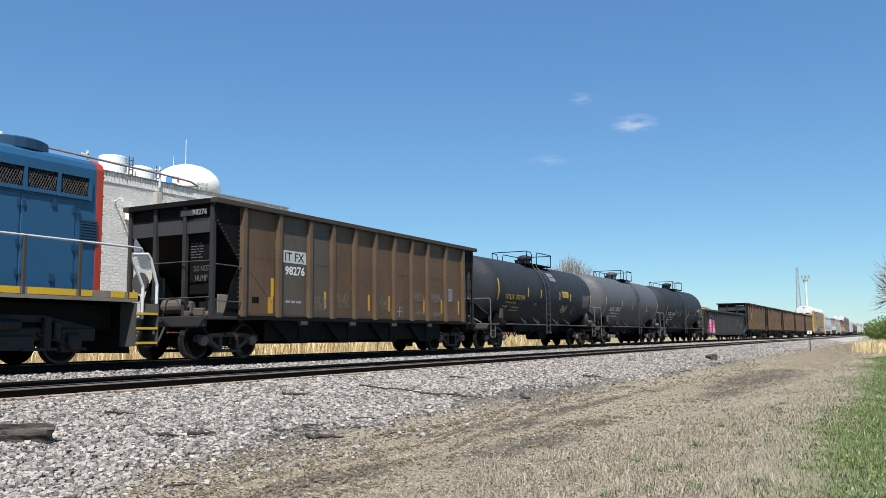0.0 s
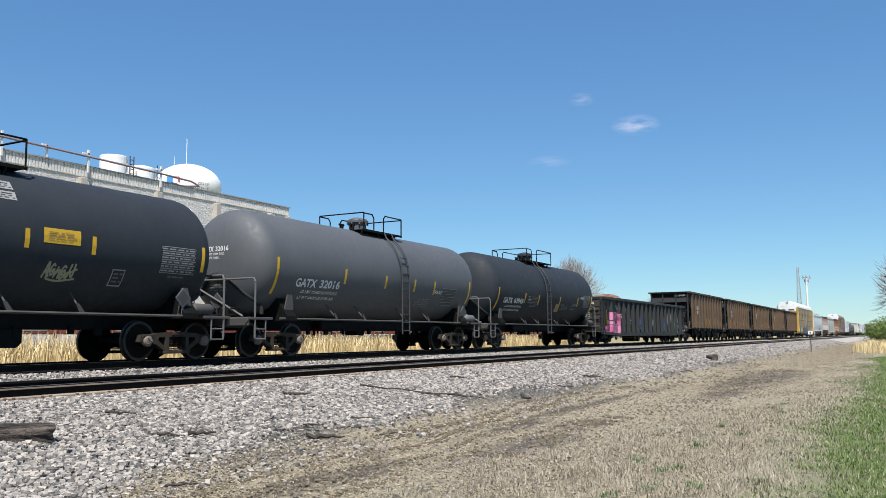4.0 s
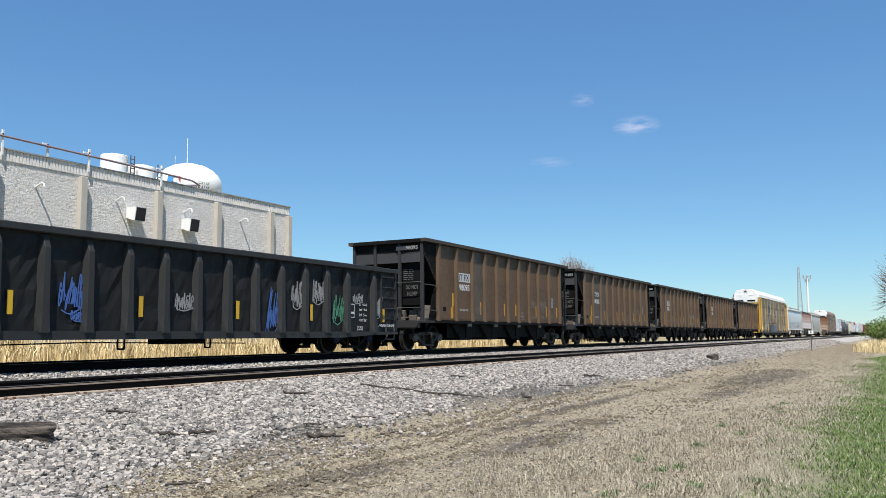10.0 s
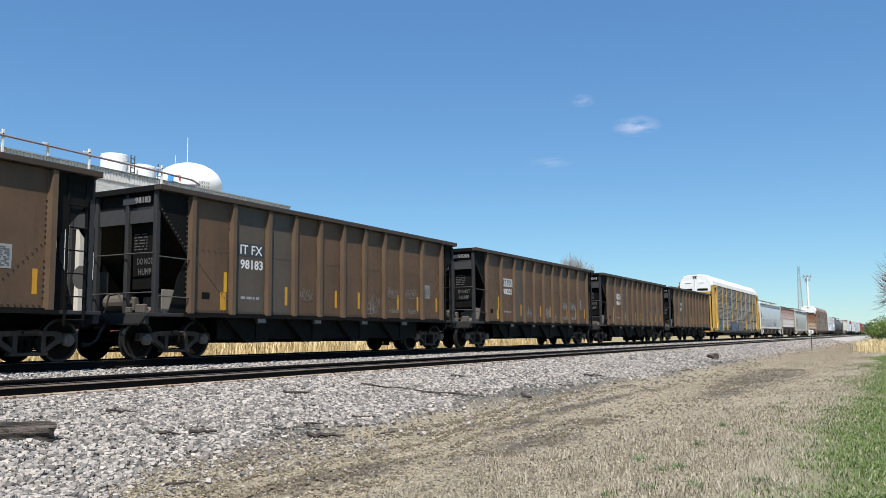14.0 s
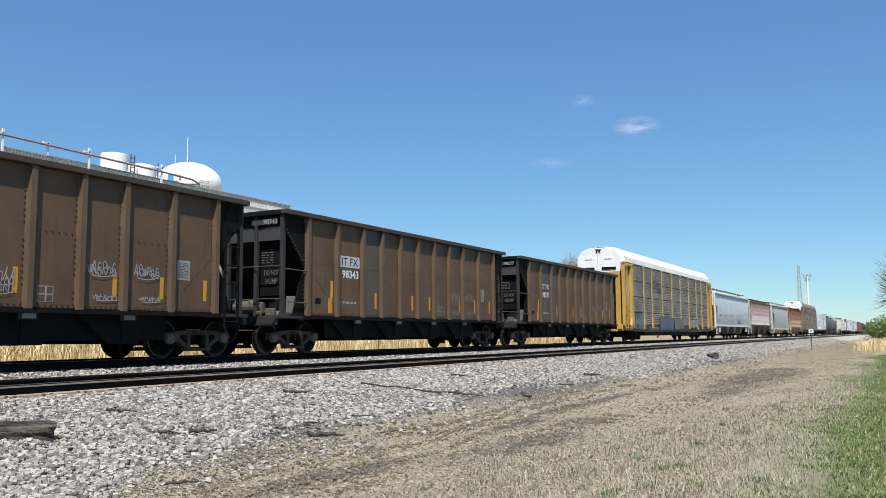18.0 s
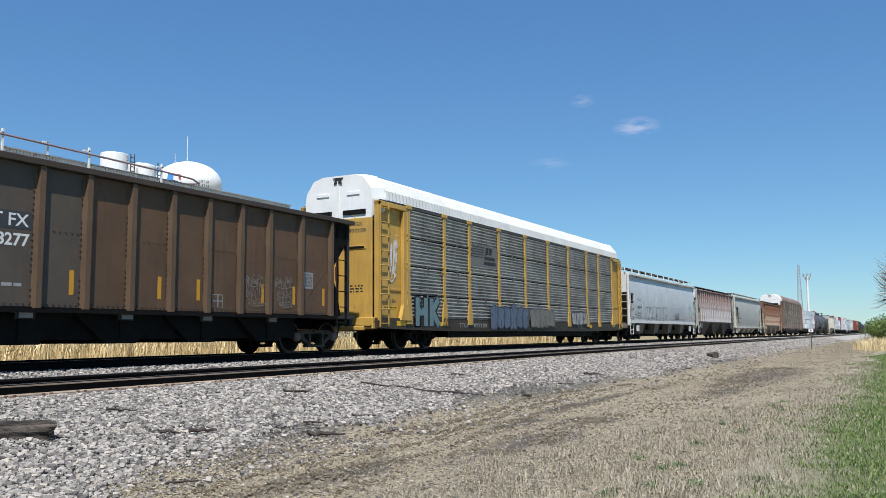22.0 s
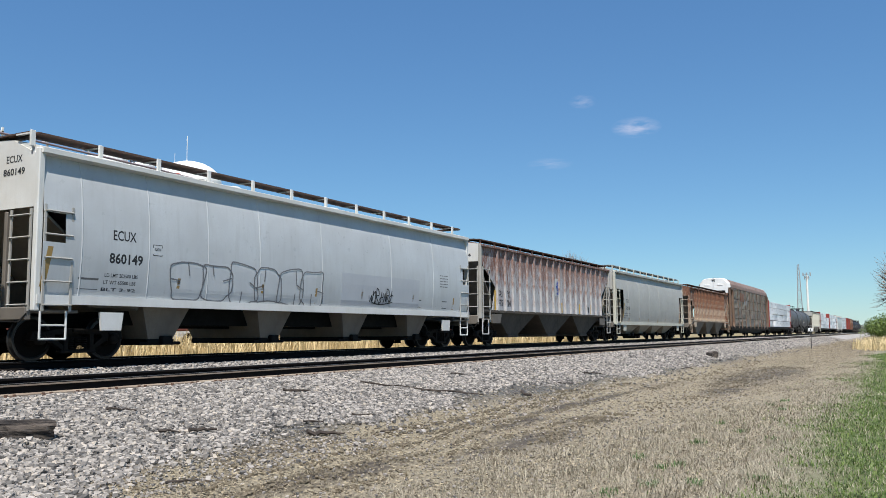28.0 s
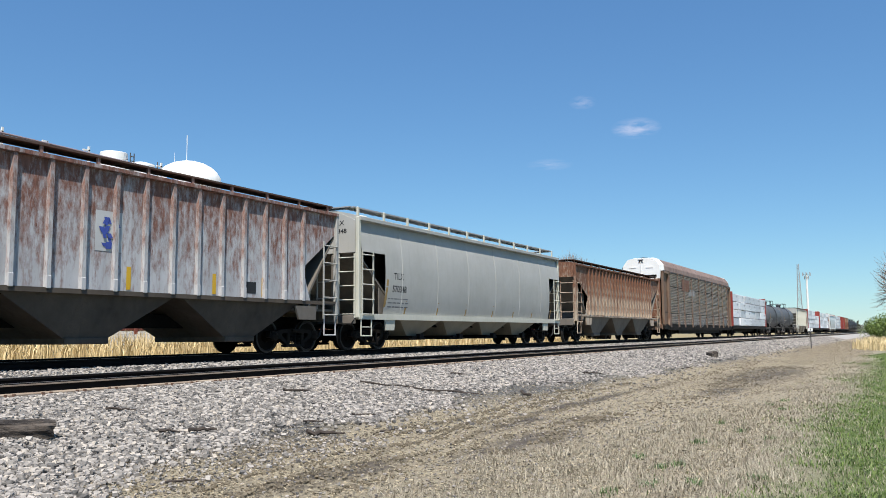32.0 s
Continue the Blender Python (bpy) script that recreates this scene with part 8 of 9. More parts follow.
# ---------- industrial building ----------
k = Nodes("rough_block")
bk = k.n("TexBrick", Scale=1.0)
bk.offset = 0.5
bk.inputs["Mortar Size"].default_value, bk.inputs["Brick Width"].default_value, bk.inputs["Row Height"].default_value = 0.012, 0.4, 0.2
bk.inputs["Color1"].default_value, bk.inputs["Color2"].default_value, bk.inputs["Mortar"].default_value = (0.76, 0.735, 0.69, 1), (0.64, 0.615, 0.575, 1), (0.46, 0.44, 0.41, 1)
turn_ = k.n("Mapping")
turn_.inputs["Rotation"].default_value = (radians(-90), 0, 0)
k.link(k.coord(), turn_.inputs["Vector"])
k.link(turn_.outputs[0], bk.inputs["Vector"])
rock = k.noise(6.0, (1, 1, 1), 6.0, 0.7)
c = k.mix(k.ramp(rock, 0.5, 0.72), bk.outputs["Color"], (0.45, 0.435, 0.41))
c = k.mix(k.ramp(k.noise(0.35), 0.45, 0.75), c, (0.6, 0.58, 0.55))
c = k.mix(k.ramp(k.noise(2.0, (1, 1, 0.08)), 0.6, 0.85), c, (0.52, 0.5, 0.46))
k.link(c, k.b.inputs["Base Color"])
k.b.inputs["Roughness"].default_value = 0.95
k.bump(rock, 1.0, 0.12)
M["block"] = k.m
M["roofpipe"] = paint("dull_pipe_paint", (0.26, 0.2, 0.22), (0.18, 0.14, 0.15), 0.6, streak=0)
M["concrete"] = paint("smooth_concrete", (0.46, 0.425, 0.37), (0.36, 0.33, 0.28), 0.9, streak=0.4)
M["band"] = paint("fluted_concrete", (0.74, 0.71, 0.67), (0.58, 0.56, 0.52), 0.9, streak=0.4)
B0, B1, BY, BT = 18.0, 56.6, 46.0, 11.75
bld = thing("factory_building", pose(0, BY, 0), "grey rough-block factory building with concrete pilasters", "building")
bm = bmesh.new()
box(bm, B0, B1, 0.0, 0.35, -0.7, 11.0)
part("wall", bm, M["block"], bld, "rough grey split-block wall")
bm = bmesh.new()
box(bm, B1 - 0.35, B1, 0.36, 24, -0.7, 11.6)
box(bm, B0, B0 + 0.35, 0.36, 24, -0.7, 11.6)
box(bm, B0 + 0.36, B1 - 0.36, 23.6, 24, -0.7, 11.6)
part("side_wall", bm, M["block"], bld)
bm = bmesh.new()
box(bm, B0 + 0.36, B1 - 0.36, 0.36, 23.5, 10.9, 11.1)
part("roof", bm, M["concrete"], bld)
bm = bmesh.new()
n = int((B1 - B0) / 0.22)
for i in range(n):
    x = B0 + (B1 - B0) * (i + 0.5) / n
    cbox(bm, x, -0.04, 11.37, 0.15, 0.05, 0.66)
box(bm, B0, B1 + 0.06, -0.02, 0.35, 11.0, BT - 0.05)
part("parapet", bm, M["band"], bld, "fluted grey concrete parapet band")
bm = bmesh.new()
box(bm, B0, B1 + 0.1, -0.14, 0.4, BT - 0.05, BT + 0.03)
part("coping", bm, M["mastgrey"], bld, "dull metal coping")
for x in (23.4, 29.5, 35.6, 41.9, 47.8, 54.0, 56.35):
    bm = bmesh.new()
    cbox(bm, x, -0.2, 5.1, 0.5, 0.4, 11.6, 0.03)
    part("pilaster", bm, M["concrete"], bld)
for x in (26.3, 32.4, 38.4, 44.5, 50.5):
    bm = bmesh.new()
    pipe(bm, [(x, 0, 9.75), (x, -0.55, 9.95), (x, -0.8, 9.9), (x, -0.85, 9.7)], 0.06, 8)
    part("bracket", bm, M["white"], bld, "white pipe bracket")
for x, z in ((39.7, 8.95), (44.7, 8.75)):
    bm = bmesh.new()
    prism(bm, [(-0.05, 0.5), (-1.0, 0.45), (-0.85, -0.5), (-0.05, -0.25)], "x", x - 0.45, x + 0.45)
    lamp = part("flood_light", bm, M["white"], bld, "white boxed flood light")
    bm = bmesh.new()
    prism(bm, [(-0.99, 0.42), (-1.03, 0.42), (-0.89, -0.46), (-0.85, -0.46)], "x", x - 0.4, x + 0.4)
    for ob in (lamp,):
        ob.location.z = z
    ln = part("lens", bm, M["ink"], lamp, "dark lens")
for x in (24.0, 30.0, 36.0, 42.1):
    bm = bmesh.new()
    cbox(bm, x, -0.2, BT + 0.3, 0.12, 0.1, 1.5 if x > 29 else 1.2)
    cbox(bm, x - 0.2, -0.2, BT + 0.78, 0.5, 0.1, 0.1)
    part("pipe_stand", bm, M["white"], bld, "white pipe stand")
for x in (27.0, 33.0, 39.1):
    bm = bmesh.new()
    cbox(bm, x, -0.15, BT + 0.4, 0.12, 0.1, 0.8)
    cbox(bm, x - 0.15, -0.15, BT + 0.78, 0.4, 0.1, 0.1)
    part("pipe_stand", bm, M["white"], bld, "white pipe stand")
bm = bmesh.new()
pipe(bm, [(B0, -0.25, BT + 0.7), (30, -0.25, BT + 0.68), (42, -0.25, BT + 0.52), (45.0, -0.25, BT + 0.42), (46.2, 0.2, BT + 0.3), (45.2, 1.0, BT + 0.2), (44.0, 1.2, BT + 0.3)], 0.07, 8)
part("roof_pipe", bm, M["roofpipe"], bld, "dull purple-brown roof-edge pipe")
# white tanks on the roof
for x, r, top in ((48.1, 1.12, 16.0), (51.0, 1.22, 15.7)):
    tk = thing("roof_tank", pose(x, 58.0, 11.1), "white steel process tank on the factory roof", "tank", "roof tanks")
    bm = bmesh.new()
    t = top - 11.1
    lathe(bm, [(r, 0), (r, t - 0.35), (r * 0.96, t - 0.2), (r * 0.5, t - 0.03), (0.05, t)] if r > 1.15 else [(r, 0), (r, t - 0.06), (r * 0.98, t), (0.05, t + 0.05)], "z", 26)
    part("shell", bm, M["white"], tk)
    bm = bmesh.new()
    for a in (0, 1):
        rod(bm, (0.9 + a * 0.4, -r + 0.15, t - 1.6), (0.9 + a * 0.4, -r + 0.15, t + 0.1), 0.05, 6)
    for q in range(4):
        rod(bm, (0.9, -r + 0.15, t - 1.4 + q * 0.4), (1.3, -r + 0.15, t - 1.4 + q * 0.4), 0.04, 6)
    part("ladder", bm, M["endgrey"], tk)

# ---------- water tower ----------
WD = 210.0
wa = radians(45.68)
tower = thing("water_tower", pose(WD * math.cos(wa), WD * math.sin(wa), -1), "white city water tower with a round tank", "water tower")
tower.rotation_euler = (0, 0, wa)
RT, HC = 7.9, 38.3
bm = bmesh.new()
prof = []
for i in range(13):
    a = math.pi * i / 12
    up = math.cos(a)
    prof.append((max(0.05, RT * math.sin(a)), HC + (5.5 if up > 0 else 6.5) * up))
lathe(bm, prof, "z", 48)
part("tank", bm, M["towerwhite"], tower, smooth=True)
bm = bmesh.new()
lathe(bm, [(5.2, 0), (3.2, 2.5), (2.6, 6), (2.6, 27), (3.4, 31.5), (3.6, 33)], "z", 32)
part("pedestal", bm, M["towerwhite"], tower, smooth=True)
bm = bmesh.new()
rod(bm, (0, 0.5, HC + 5), (0, 0.5, HC + 11.9), 0.09, 6)
rod(bm, (0, 3.3, HC + 4), (0, 3.3, HC + 7.4), 0.05, 6)
part("antenna", bm, M["white"], tower)


def on_tank(u, v):
    """A point on the tank's face towards the tracks."""
    r = RT * math.sqrt(max(0.0, 1 - (v / 5.5) ** 2)) + 0.08
    a = u / RT
    return (-r * math.cos(a), -r * math.sin(a), HC + v)


for txt, u, v, h, wd in (("CITY OF", 3.6, -0.35, 0.62, 2.7), ("CENTRALIA", 2.2, -1.5, 0.95, 6.2)):
    co, tri = GLYPH[txt]
    sx = wd / (co[:, 0].max() - co[:, 0].min())
    me = bpy.data.meshes.new("lettering")
    me.from_pydata([on_tank(u + a * sx, v + b * h) for a, b in co], [], tri)
    me.materials.append(M["dimink"])
    new("lettering", me).parent = tower
for u, v, w, h, m in ((-4.4, 0.5, 1.6, 1.5, "decalsky"), (-3.0, 1.0, 2.2, 0.4, "red"), (-2.1, 0.45, 0.5, 1.2, "red"), (-3.2, -0.6, 1.6, 0.4, "decalblue")):
    me = bpy.data.meshes.new("emblem")
    pts = [on_tank(u + a * w / 2, v + b * h / 2 - 0.2 * a) for b in (-1, 1) for a in (-1, -0.33, 0.33, 1)]
    me.from_pydata(pts, [], [(i, i + 1, i + 5, i + 4) for i in range(3)])
    me.materials.append(M[m])
    new("emblem", me).parent = tower

# ---------- masts ----------
D = 520.0
a = radians(5.52)
mast = thing("lattice_mast", pose(D * math.cos(a), D * math.sin(a), -1.6), "tall thin grey lattice radio mast", "radio mast")
bm = bmesh.new()
H = 40.5
w0, w1 = 3.4, 0.8
N = 16
legs = [[Vector(((w0 + (w1 - w0) * i / N) * q[0] / 2, (w0 + (w1 - w0) * i / N) * q[1] / 2, H * i / N)) for i in range(N + 1)] for q in ((1, 1), (1, -1), (-1, -1), (-1, 1))]
for leg in legs:
    rod(bm, leg[0], leg[-1], 0.16, 5)
part("leg", bm, M["mastgrey"], mast)
bm = bmesh.new()
for j in range(4):
    p, q = legs[j], legs[(j + 1) % 4]
    for i in range(N):
        rod(bm, p[i], q[i + 1], 0.07, 4)
        rod(bm, p[i], q[i], 0.07, 4)
part("bracing", bm, M["mastgrey"], mast)
a = radians(5.05)
pole = thing("cell_tower", pose(D * math.cos(a), D * math.sin(a), -1.6), "white monopole cell tower with antenna panels", "cell tower")
bm = bmesh.new()
rod(bm, (0, 0, 0), (0, 0, 34.0), 0.75, 12, 0.5)
part("pole", bm, M["white"], pole)
for z, r in ((34.5, 2.2), (32.6, 1.2)):
    for i in range(6):
        b = i * math.pi / 3
        bm = bmesh.new()
        cbox(bm, r * math.cos(b), r * math.sin(b), z, 0.4, 0.4, 2.0, 0.05)
        rod(bm, (0, 0, z), (r * math.cos(b), r * math.sin(b), z), 0.1, 5)
        part("antenna_panel", bm, M["mastgrey"], pole)

# ---------- red cars parked on the next siding ----------
for i in range(5):
    ob = thing("parked_flat_car", pose(26 + i * 19.0, 31.0, 0.0), "parked rust-red low flat car beyond the reeds", "flat car", "parked flat cars")
    bm = bmesh.new()
    cbox(bm, 0, 0, 0.95, 17.6, 2.8, 0.42, 0.04)
    part("deck", bm, M["siderust"], ob)
    for s in (-1, 1):
        for xx in (-0.89, 0.89):
            bm = bmesh.new()
            rod(bm, (s * 6.2 + xx, -0.8, 0.2), (s * 6.2 + xx, 0.8, 0.2), 0.45, 14)
            part("wheelset", bm, M["truck"], ob)
    for q in range(9):
        bm = bmesh.new()
        cbox(bm, -8 + q * 2, -1.42, 0.82, 0.14, 0.08, 0.5)
        part("stake_pocket", bm, M["siderust"], ob)
    for q in range(3):
        patch("paint_mark", ob, -5 + q * 4.6 + i % 2, 0.97, 1.3, 0.24, M["faint"], y=-1.41)

# ---------- trees ----------
M["bark"] = paint("grey_bark", (0.12, 0.1, 0.085), (0.07, 0.058, 0.05), 0.9, streak=0.2)
M["twig"] = paint("pale_twig", (0.3, 0.255, 0.225), (0.2, 0.17, 0.145), 0.9, streak=0)


def grow(bm, fine, p, d, length, r, depth, rnd, spread=0.55):
    q = p + d * length
    rod(bm if depth > 1 else fine, p, q, max(r, 0.028), 5 if depth > 1 else 3, max(r * 0.68, 0.022), caps=False)
    if depth == 0:
        return
    for i in range(rnd.choice((2, 3, 3)) if depth > 1 else 3):
        n = (d + Vector((rnd.gauss(0, spread), rnd.gauss(0, spread), rnd.gauss(0.12, spread * 0.7)))).normalized()
        grow(bm, fine, p + d * length * rnd.uniform(0.55, 1.0), n, length * rnd.uniform(0.62, 0.85), r * 0.62, depth - 1, rnd, spread)


def bare_tree(x, y, z, h, seed, stems=3, label="bare spreading tree before its leaves", depth=5, r=0.16):
    rnd = random.Random(seed)
    ob = thing("tree", pose(x, y, z), label, "tree")
    bm, fine = bmesh.new(), bmesh.new()
    for s in range(stems):
        d = Vector((rnd.gauss(0, 0.28), rnd.gauss(0, 0.28), 1)).normalized()
        grow(bm, fine, Vector((rnd.uniform(-0.3, 0.3), rnd.uniform(-0.3, 0.3), -0.2)), d, h * 0.29, r, depth, rnd)
    part("trunk", bm, M["bark"], ob)
    part("crown", fine, M["twig"], ob, "fine leafless twigs")
    return ob


def dome_tree(x, y, z, w, h, seed, limbs=16, label="bare round-headed tree before its leaves"):
    """A leafless tree whose many fine twigs end on a rounded crown."""
    rnd = random.Random(seed)
    ob = thing("tree", pose(x, y, z), label, "tree")
    bm, fine = bmesh.new(), bmesh.new()
    rod(bm, (0, 0, -0.3), (0, 0, h * 0.22), 0.3, 8, 0.24)

    def crown(up, a, k_):
        return Vector((w / 2 * math.cos(a) * math.sin(up) * k_, w / 2 * math.sin(a) * math.sin(up) * k_, h * 0.42 + h * 0.58 * math.cos(up) * k_))
    for i in range(limbs):
        a, up = 2 * math.pi * i * 0.618, 0.2 + 1.25 * (i + 0.5) / limbs
        base, mid_, tip = Vector((0, 0, h * rnd.uniform(0.12, 0.24))), crown(up, a, 0.3), crown(up, a, 0.62)
        rod(bm, base, mid_, 0.13, 6, 0.09)
        rod(bm, mid_, tip, 0.09, 5, 0.05)
        for j in range(13):
            s0 = mid_.lerp(tip, rnd.uniform(0.0, 1.0))
            e0 = crown(max(0.02, up + rnd.gauss(0, 0.24)), a + rnd.gauss(0, 0.34), rnd.uniform(0.78, 1.0))
            rod(fine, s0, e0, 0.035, 3, 0.02, caps=False)
            for q in range(5):
                s1 = s0.lerp(e0, rnd.uniform(0.35, 0.95))
                e1 = s1 + (e0 - s0).normalized() * rnd.uniform(0.6, 1.5) + Vector((rnd.gauss(0, 0.4), rnd.gauss(0, 0.4), rnd.gauss(0.15, 0.3)))
                rod(fine, s1, e1, 0.022, 3, 0.012, caps=False)
    part("trunk", bm, M["bark"], ob)
    part("crown", fine, M["twig"], ob, "fine pale leafless twigs")
    return ob


dome_tree(164, 59.3, -0.8, 15.5, 17.6, 3, 30)
bare_tree(150, 60.5, -0.8, 9, 8, 3, depth=4)
dome_tree(243, 62, -0.8, 8.0, 13.4, 5, 14)
dome_tree(112, -1.9, -1.0, 9.0, 11.6, 12, 26, "bare grey tree beside the lane")
dome_tree(126, -9.5, -1.0, 10.0, 15.0, 14, 14, "bare grey tree beside the lane")

k = Nodes("bush_leaf")
g2 = k.n("NewGeometry")
k.link(k.ramp(g2.outputs["Random Per Island"], 0, 1, (0.05, 0.09, 0.015, 1), (0.19, 0.26, 0.05, 1)), k.b.inputs["Base Color"])
k.b.inputs["Roughness"].default_value = 0.55
M["leaf"] = k.m


def bush(x, y, z, w, h, n, seed, label):
    ob = thing("bush", pose(x, y, z), label, "bush", "bushes by the lane")
    rng = np.random.default_rng(seed)
    lobes = [(rng.uniform(-0.35, 0.35) * w, rng.uniform(-0.35, 0.35) * w, rng.uniform(0.25, 0.72) * h, rng.uniform(0.16, 0.34) * w) for _ in range(16)]
    bm = bmesh.new()
    for lx, ly, lz, lr in lobes:
        rod(bm, (lx * 0.2, ly * 0.2, -0.3), (lx, ly, lz), 0.06, 5, 0.02)
    part("branches", bm, M["bark"], ob)
    pick = rng.integers(0, len(lobes), n)
    L = np.array(lobes)[pick]
    d = rng.normal(size=(n, 3))
    d /= np.linalg.norm(d, axis=1)[:, None]
    c = L[:, :3] + d * L[:, 3:4] * rng.uniform(0.55, 1.12, (n, 1)) * np.array([1, 1, 0.8])
    c[:, 2] = np.maximum(c[:, 2], 0.02)
    t = rng.normal(size=(n, 3))
    t /= np.linalg.norm(t, axis=1)[:, None]
    b = np.cross(t, rng.normal(size=(n, 3)))
    b /= np.linalg.norm(b, axis=1)[:, None]
    s = rng.uniform(0.07, 0.15, (n, 1))
    v = np.stack([c - t * s, c + b * s * 0.5, c + t * s, c - b * s * 0.5], 1).reshape(-1, 3)
    f = np.arange(4 * n).reshape(-1, 4)
    cr = bulk("leaves", v, f, M["leaf"], "", "")
    cr.parent = ob
    return ob


bush(130, 1.9, -1.0, 5.0, 3.6, 6000, 1, "fresh green leafy bush beside the lane")
bush(122, -0.2, -1.0, 6.2, 4.8, 7000, 2, "tall fresh green leafy bush")
bush(116, -2.6, -1.0, 6.0, 4.6, 6000, 3, "dense fresh green leafy bush")
# far wood along the horizon
rng = np.random.default_rng(5)
n = 30000
x = rng.uniform(700, 1000, n)
y = rng.uniform(-500, 900, n)
z = -2 + np.abs(rng.normal(0, 1, n)) * (2.6 + 1.6 * np.sin(y * 0.031) * np.sin(y * 0.011))
t = rng.normal(size=(n, 3))
b = rng.normal(size=(n, 3))
c = np.stack([x, y, z], -1)
s = 1.3
v = np.stack([c - t * s, c + b * s, c + t * s, c - b * s], 1).reshape(-1, 3)
M["farleaf"] = paint("distant_foliage", (0.12, 0.13, 0.1), (0.1, 0.1, 0.09), 0.9, streak=0)
bulk("distant_wood", v, np.arange(4 * n).reshape(-1, 4), M["farleaf"], "low hazy wood along the horizon", "wood")

# ---------- thin clouds ----------
CLOUDS = []


def cloud(az, tan_el, w, h, seed, dens):
    k = Nodes("cloud_wisp")
    t = k.t
    t.nodes.remove(k.b)
    out = t.nodes["Material Output"]
    em, tr, mx = k.n("Emission", Strength=1.0), k.n("BsdfTransparent"), k.n("MixShader")
    em.inputs["Color"].default_value = (0.68, 0.64, 0.72, 1)
    co = k.n("TexCoord")
    gr = k.n("TexGradient")
    gr.gradient_type = "SPHERICAL"
    k.link(co.outputs["Object"], gr.inputs[0])
    nz = k.n("TexNoise", Scale=1.1, Detail=4.0, Roughness=0.55)
    mp = k.n("Mapping")
    mp.inputs["Location"].default_value = (seed, seed * 2.0, 0)
    mp.inputs["Scale"].default_value = (1.0, 1.7, 1.0)
    k.link(co.outputs["Object"], mp.inputs[0])
    k.link(mp.outputs[0], nz.inputs["Vector"])
    a = k.n("Math")
    a.operation = "MULTIPLY"
    k.link(k.ramp(gr.outputs["Fac"], 0.05, 0.75), a.inputs[0])
    k.link(k.ramp(nz.outputs["Fac"], 0.36, 0.66), a.inputs[1])
    b = k.n("Math")
    b.operation = "MULTIPLY"
    k.link(a.outputs[0], b.inputs[0])
    b.inputs[1].default_value = dens
    k.link(b.outputs[0], mx.inputs[0])
    k.link(tr.outputs[0], mx.inputs[1])
    k.link(em.outputs[0], mx.inputs[2])
    k.link(mx.outputs[0], out.inputs["Surface"])
    d, aa = 3600.0, radians(az)
    bm = bmesh.new()
    vs = [bm.verts.new(p) for p in ((-1, -1, 0), (1, -1, 0), (1, 1, 0), (-1, 1, 0))]
    bm.faces.new(vs)
    ob = solid("cloud", bm, k.m, "small thin wisp of cloud", "cloud", kind="structure")
    at = Vector((d * math.cos(aa), d * math.sin(aa), d * tan_el))
    q = (Vector(EYE) - at).to_track_quat("Z", "Y")
    ob.matrix_world = Matrix.LocRotScale(at, q, (w, h, 1))
    ob.visible_shadow = False
    sink = Vector((0, 0, -d * 0.009))                  # the wisps sink slowly down the sky
    CLOUDS.append((ob, Matrix.LocRotScale(at - sink / 2, q, None), Matrix.LocRotScale(at + sink / 2, q, None)))


cloud(15.25, 0.246, 115, 50, 3.6, 0.42)
cloud(21.1, 0.2065, 110, 30, 8.0, 0.16)
cloud(18.8, 0.281, 66, 34, 5.0, 0.2)
# ---------- the train, front to back ----------
locomotive(-100.32)
HOPPERS = ((-90.9, "98276", "plate", (1, 2), 1), (-9.24, "98095", "plate", (2,), 2), (6.8, "98183", "plategrey", (1, 2), 3),
           (22.95, "98205", "plate", (2,), 4), (38.9, "98343", "plate", (2,), 5), (55.0, "98277", "plategrey", (1, 2), 6))
for u, num, bx, greys, sd in HOPPERS:
    hopper_car(u, num, M[bx], greys, sd)
car, wrap = tank_car(-75.27, 6.65, 1.47, 2.54, M["tank"], "UTLX", "303134", ((-5.97, 2.5, 0.9), (-2.75, 2.5, 0.4), (-1.2, 2.48, 0.38), (1.27, 2.47, 0.38), (2.81, 2.46, 0.38), (5.95, 2.4, 0.6)),
                     "black tank car with yellow numbers and top platform", seed=1)
patch("placard", car, 2.05, 2.57, 0.85, 0.3, M["reflect"], wrap=wrap, label="yellow warning panel")
bars(car, 2.05, 2.57, 0.64, 0.18, 4, M["dullyellow"], wrap=lambda z: wrap(z) - 0.008, seed=2)
scribble(car, 2.12, 1.88, 0.74, 0.32, M["spraycream"], wrap=wrap, seed=17, loops=6, thick=0.04)
for z in (3.28, 3.5):
    patch("data_plate", car, 0.75, z, 0.75, 0.17, M["faint"], wrap=wrap)
    bars(car, 0.75, z, 0.68, 0.13, 3, M["dimplate"], wrap=lambda q: wrap(q) - 0.006, seed=8, fill=0.3)
car, wrap = tank_car(-60.75, 6.55, 1.5, 2.6, M["tankgrey"], "GATX", "32016", ((-5.8, 2.2, 1.0), (-2.62, 2.35, 0.46), (-0.32, 2.3, 0.42), (1.55, 2.28, 0.42), (2.95, 2.26, 0.48), (5.72, 2.2, 0.85)),
                     "dark grey tank car with chalk-white stencils", seed=2, truck_x=5.2, dome=-0.15, steps=0.68, deck=-0.85, table=(4.13, 1.98), fore=-0.3)
car, wrap = tank_car(-46.27, 6.65, 1.52, 2.62, M["tank"], "GATX", "63943", ((-6.0, 2.1, 0.95), (-3.14, 2.2, 0.44), (-1.52, 2.18, 0.44), (1.24, 2.2, 0.46), (3.8, 2.25, 0.46), (5.95, 2.2, 0.8)),
                     "black tank car with white stencilled numbers", seed=3, fore=0.17, truck_x=5.65)
patch("data_plate", car, 1.1, 1.88, 0.5, 0.36, M["dullyellow"], wrap=wrap, shear=-0.4)
gondola(-28.24)
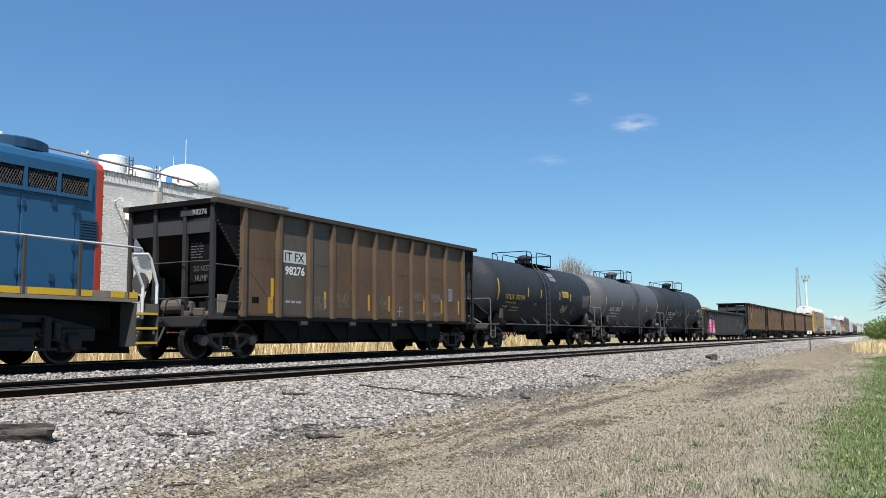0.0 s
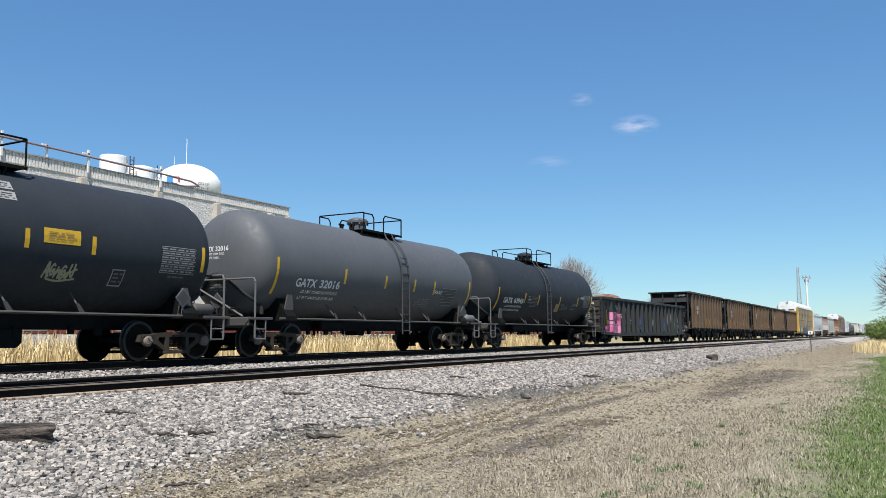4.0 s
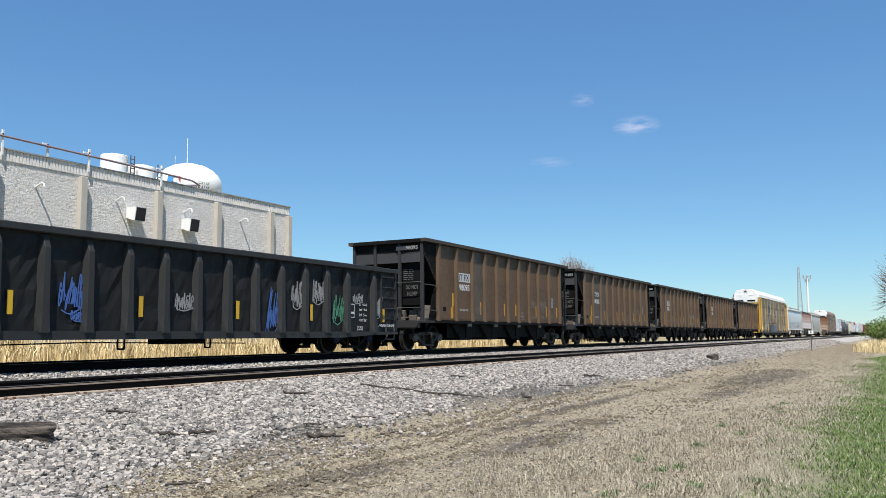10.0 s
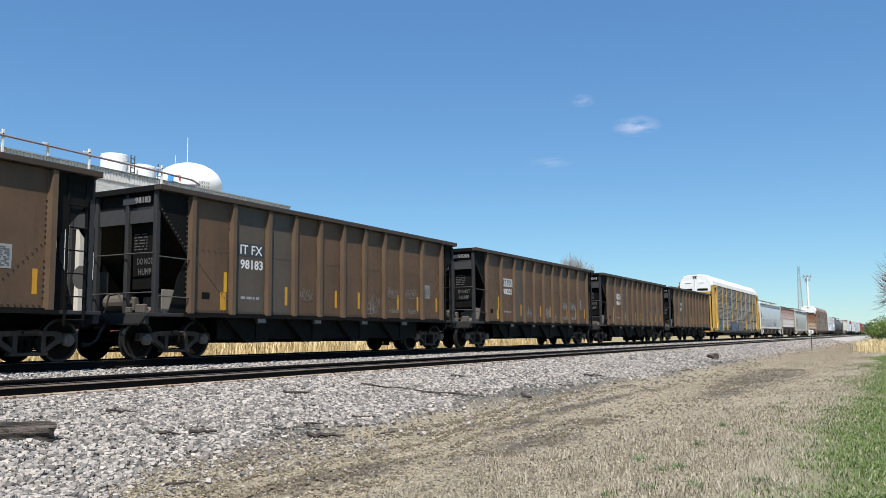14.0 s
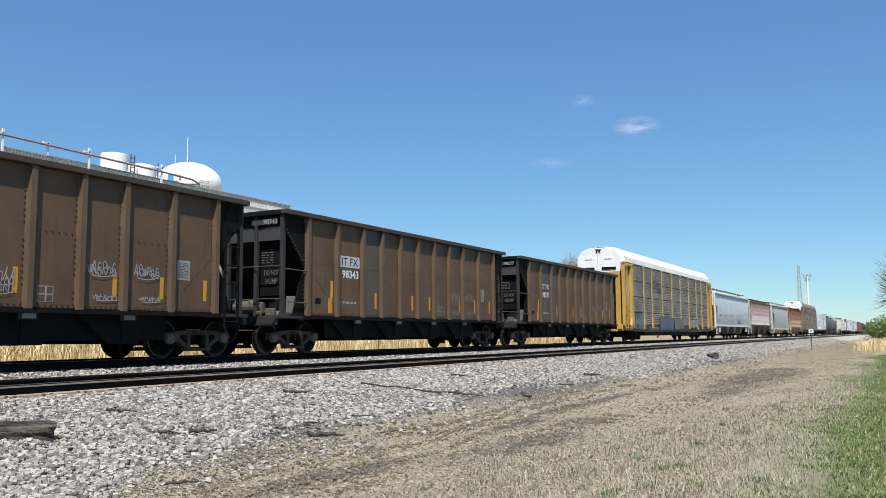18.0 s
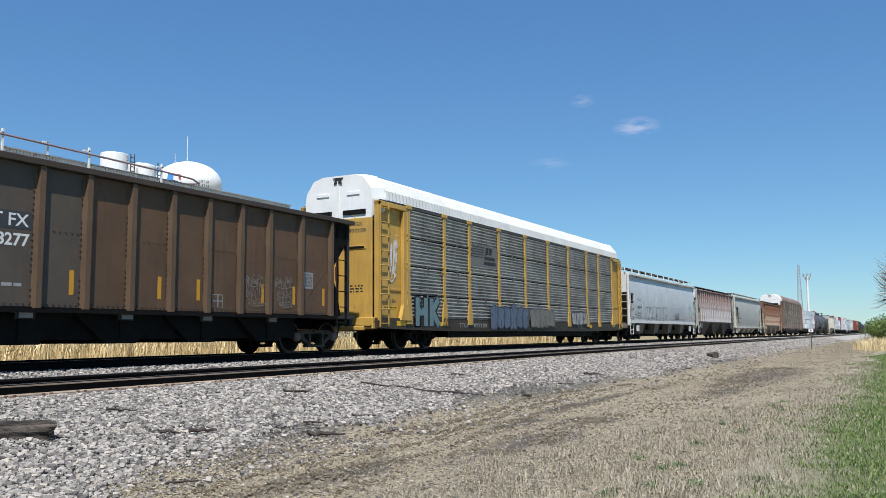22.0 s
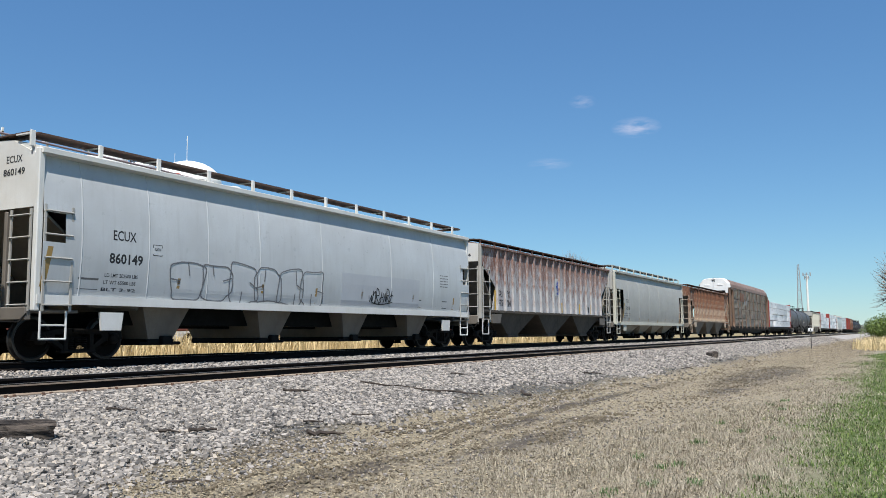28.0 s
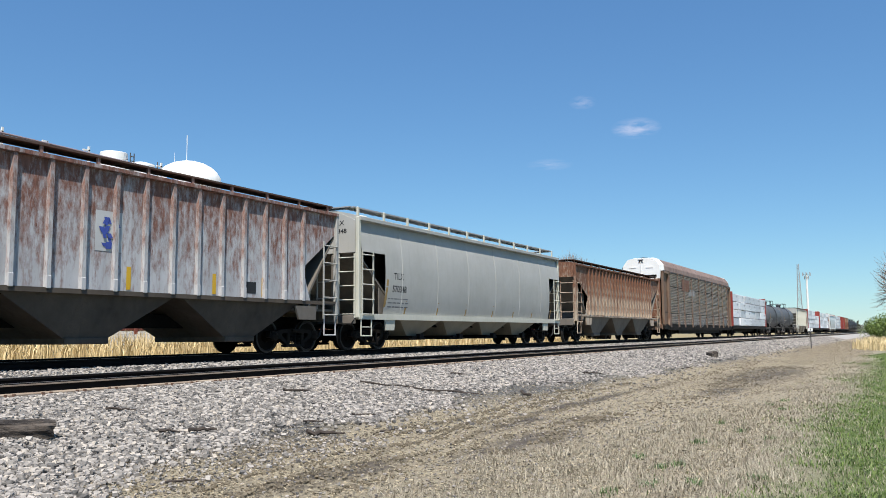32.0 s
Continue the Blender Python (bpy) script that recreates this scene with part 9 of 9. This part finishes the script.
autorack(77.02, M["galv"], M["yellow"], M["yellow"], M["roofwhite"], "yellow autorack car with grey screens and white roof")
curved_hopper(101.35, 9.25, M["grey"], M["roofwhite"], M["boardrust"], "ECUX", "860149", "pale grey curved-side covered hopper with black stencils", 4.22, seed=1, small_hole=True, bay_top=0.3)
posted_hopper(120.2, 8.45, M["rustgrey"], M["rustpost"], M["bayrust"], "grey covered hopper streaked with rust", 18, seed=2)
curved_hopper(138.45, 8.65, M["cream"], M["creamsill"], M["mastgrey"], "TILX", "570348", "cream-grey curved-side covered hopper with dark end openings", 4.16, patchwork=False, seed=3)
posted_hopper(158.1, 8.5, M["rust2"], M["rust2"], M["baygrey"], "rust-red covered hopper with worn ribs", 22, detail=False, seed=4)
autorack(181.3, M["galvdark"], M["framebrown"], M["rust"], M["rustroof"], "brown autorack car with weathered screens", full=False)
lumber_car(208.3, 11.9, M["brightred"], 1)
for k, u in enumerate((229.6, 244.6)):
    tank_car(u, 6.5, 1.5, 2.6, M["tankgrey"], "GATX", "32016", ((-5.5, 2.4, 0.8),), "dark grey tank car far down the train", seed=5 + k)
posted_hopper(263.2, 8.5, M["cream"], M["creamsill"], M["baycream"], "cream covered hopper far down the train", detail=False, seed=7)
lumber_car(286.5, 11.9, M["brightred"], 2)
lumber_car(312.0, 11.9, M["brightred"], 3)
curved_hopper(334.5, 9.0, M["grey"], M["roofwhite"], M["galv"], "ECUX", "860149", "pale grey covered hopper far down the train", 4.2, detail=False, patchwork=False, seed=8)
lumber_car(356.5, 11.6, M["brightred"], 5)
box_car(379.0, 8.4, M["brightred"], "red box car far down the train")
box_car(398.0, 8.4, M["rust"], "rust-brown box car far down the train")
for k, u in enumerate((415.5, 430.5, 445.5, 460.5)):
    tank_car(u, 6.5, 1.5, 2.6, M["tank"], "GATX", "63943", ((-5.5, 2.4, 0.8),), "black tank car near the end of the train", seed=9 + k)


# ---------- motion ----------
def motions():
    for ob, u in MOVING:
        walk(ob, [(t, pose(u - travel(t), TRAIN_Y, 0)) for t, _ in SLACK])
    for ob, m0, m1 in CLOUDS:
        walk(ob, [(0, m0), (32, m1)])
    # wheels roll: every second frame, under 90 degrees a step
    turns = [(i / 15, math.degrees((travel(i / 15) - travel(0)) / R_WHEEL)) for i in range(0, 481)]
    for ob, x, z in WHEELS:
        walk(ob, [(t, pose(x, 0, z, 0, -a, 0)) for t, a in turns])


motions()
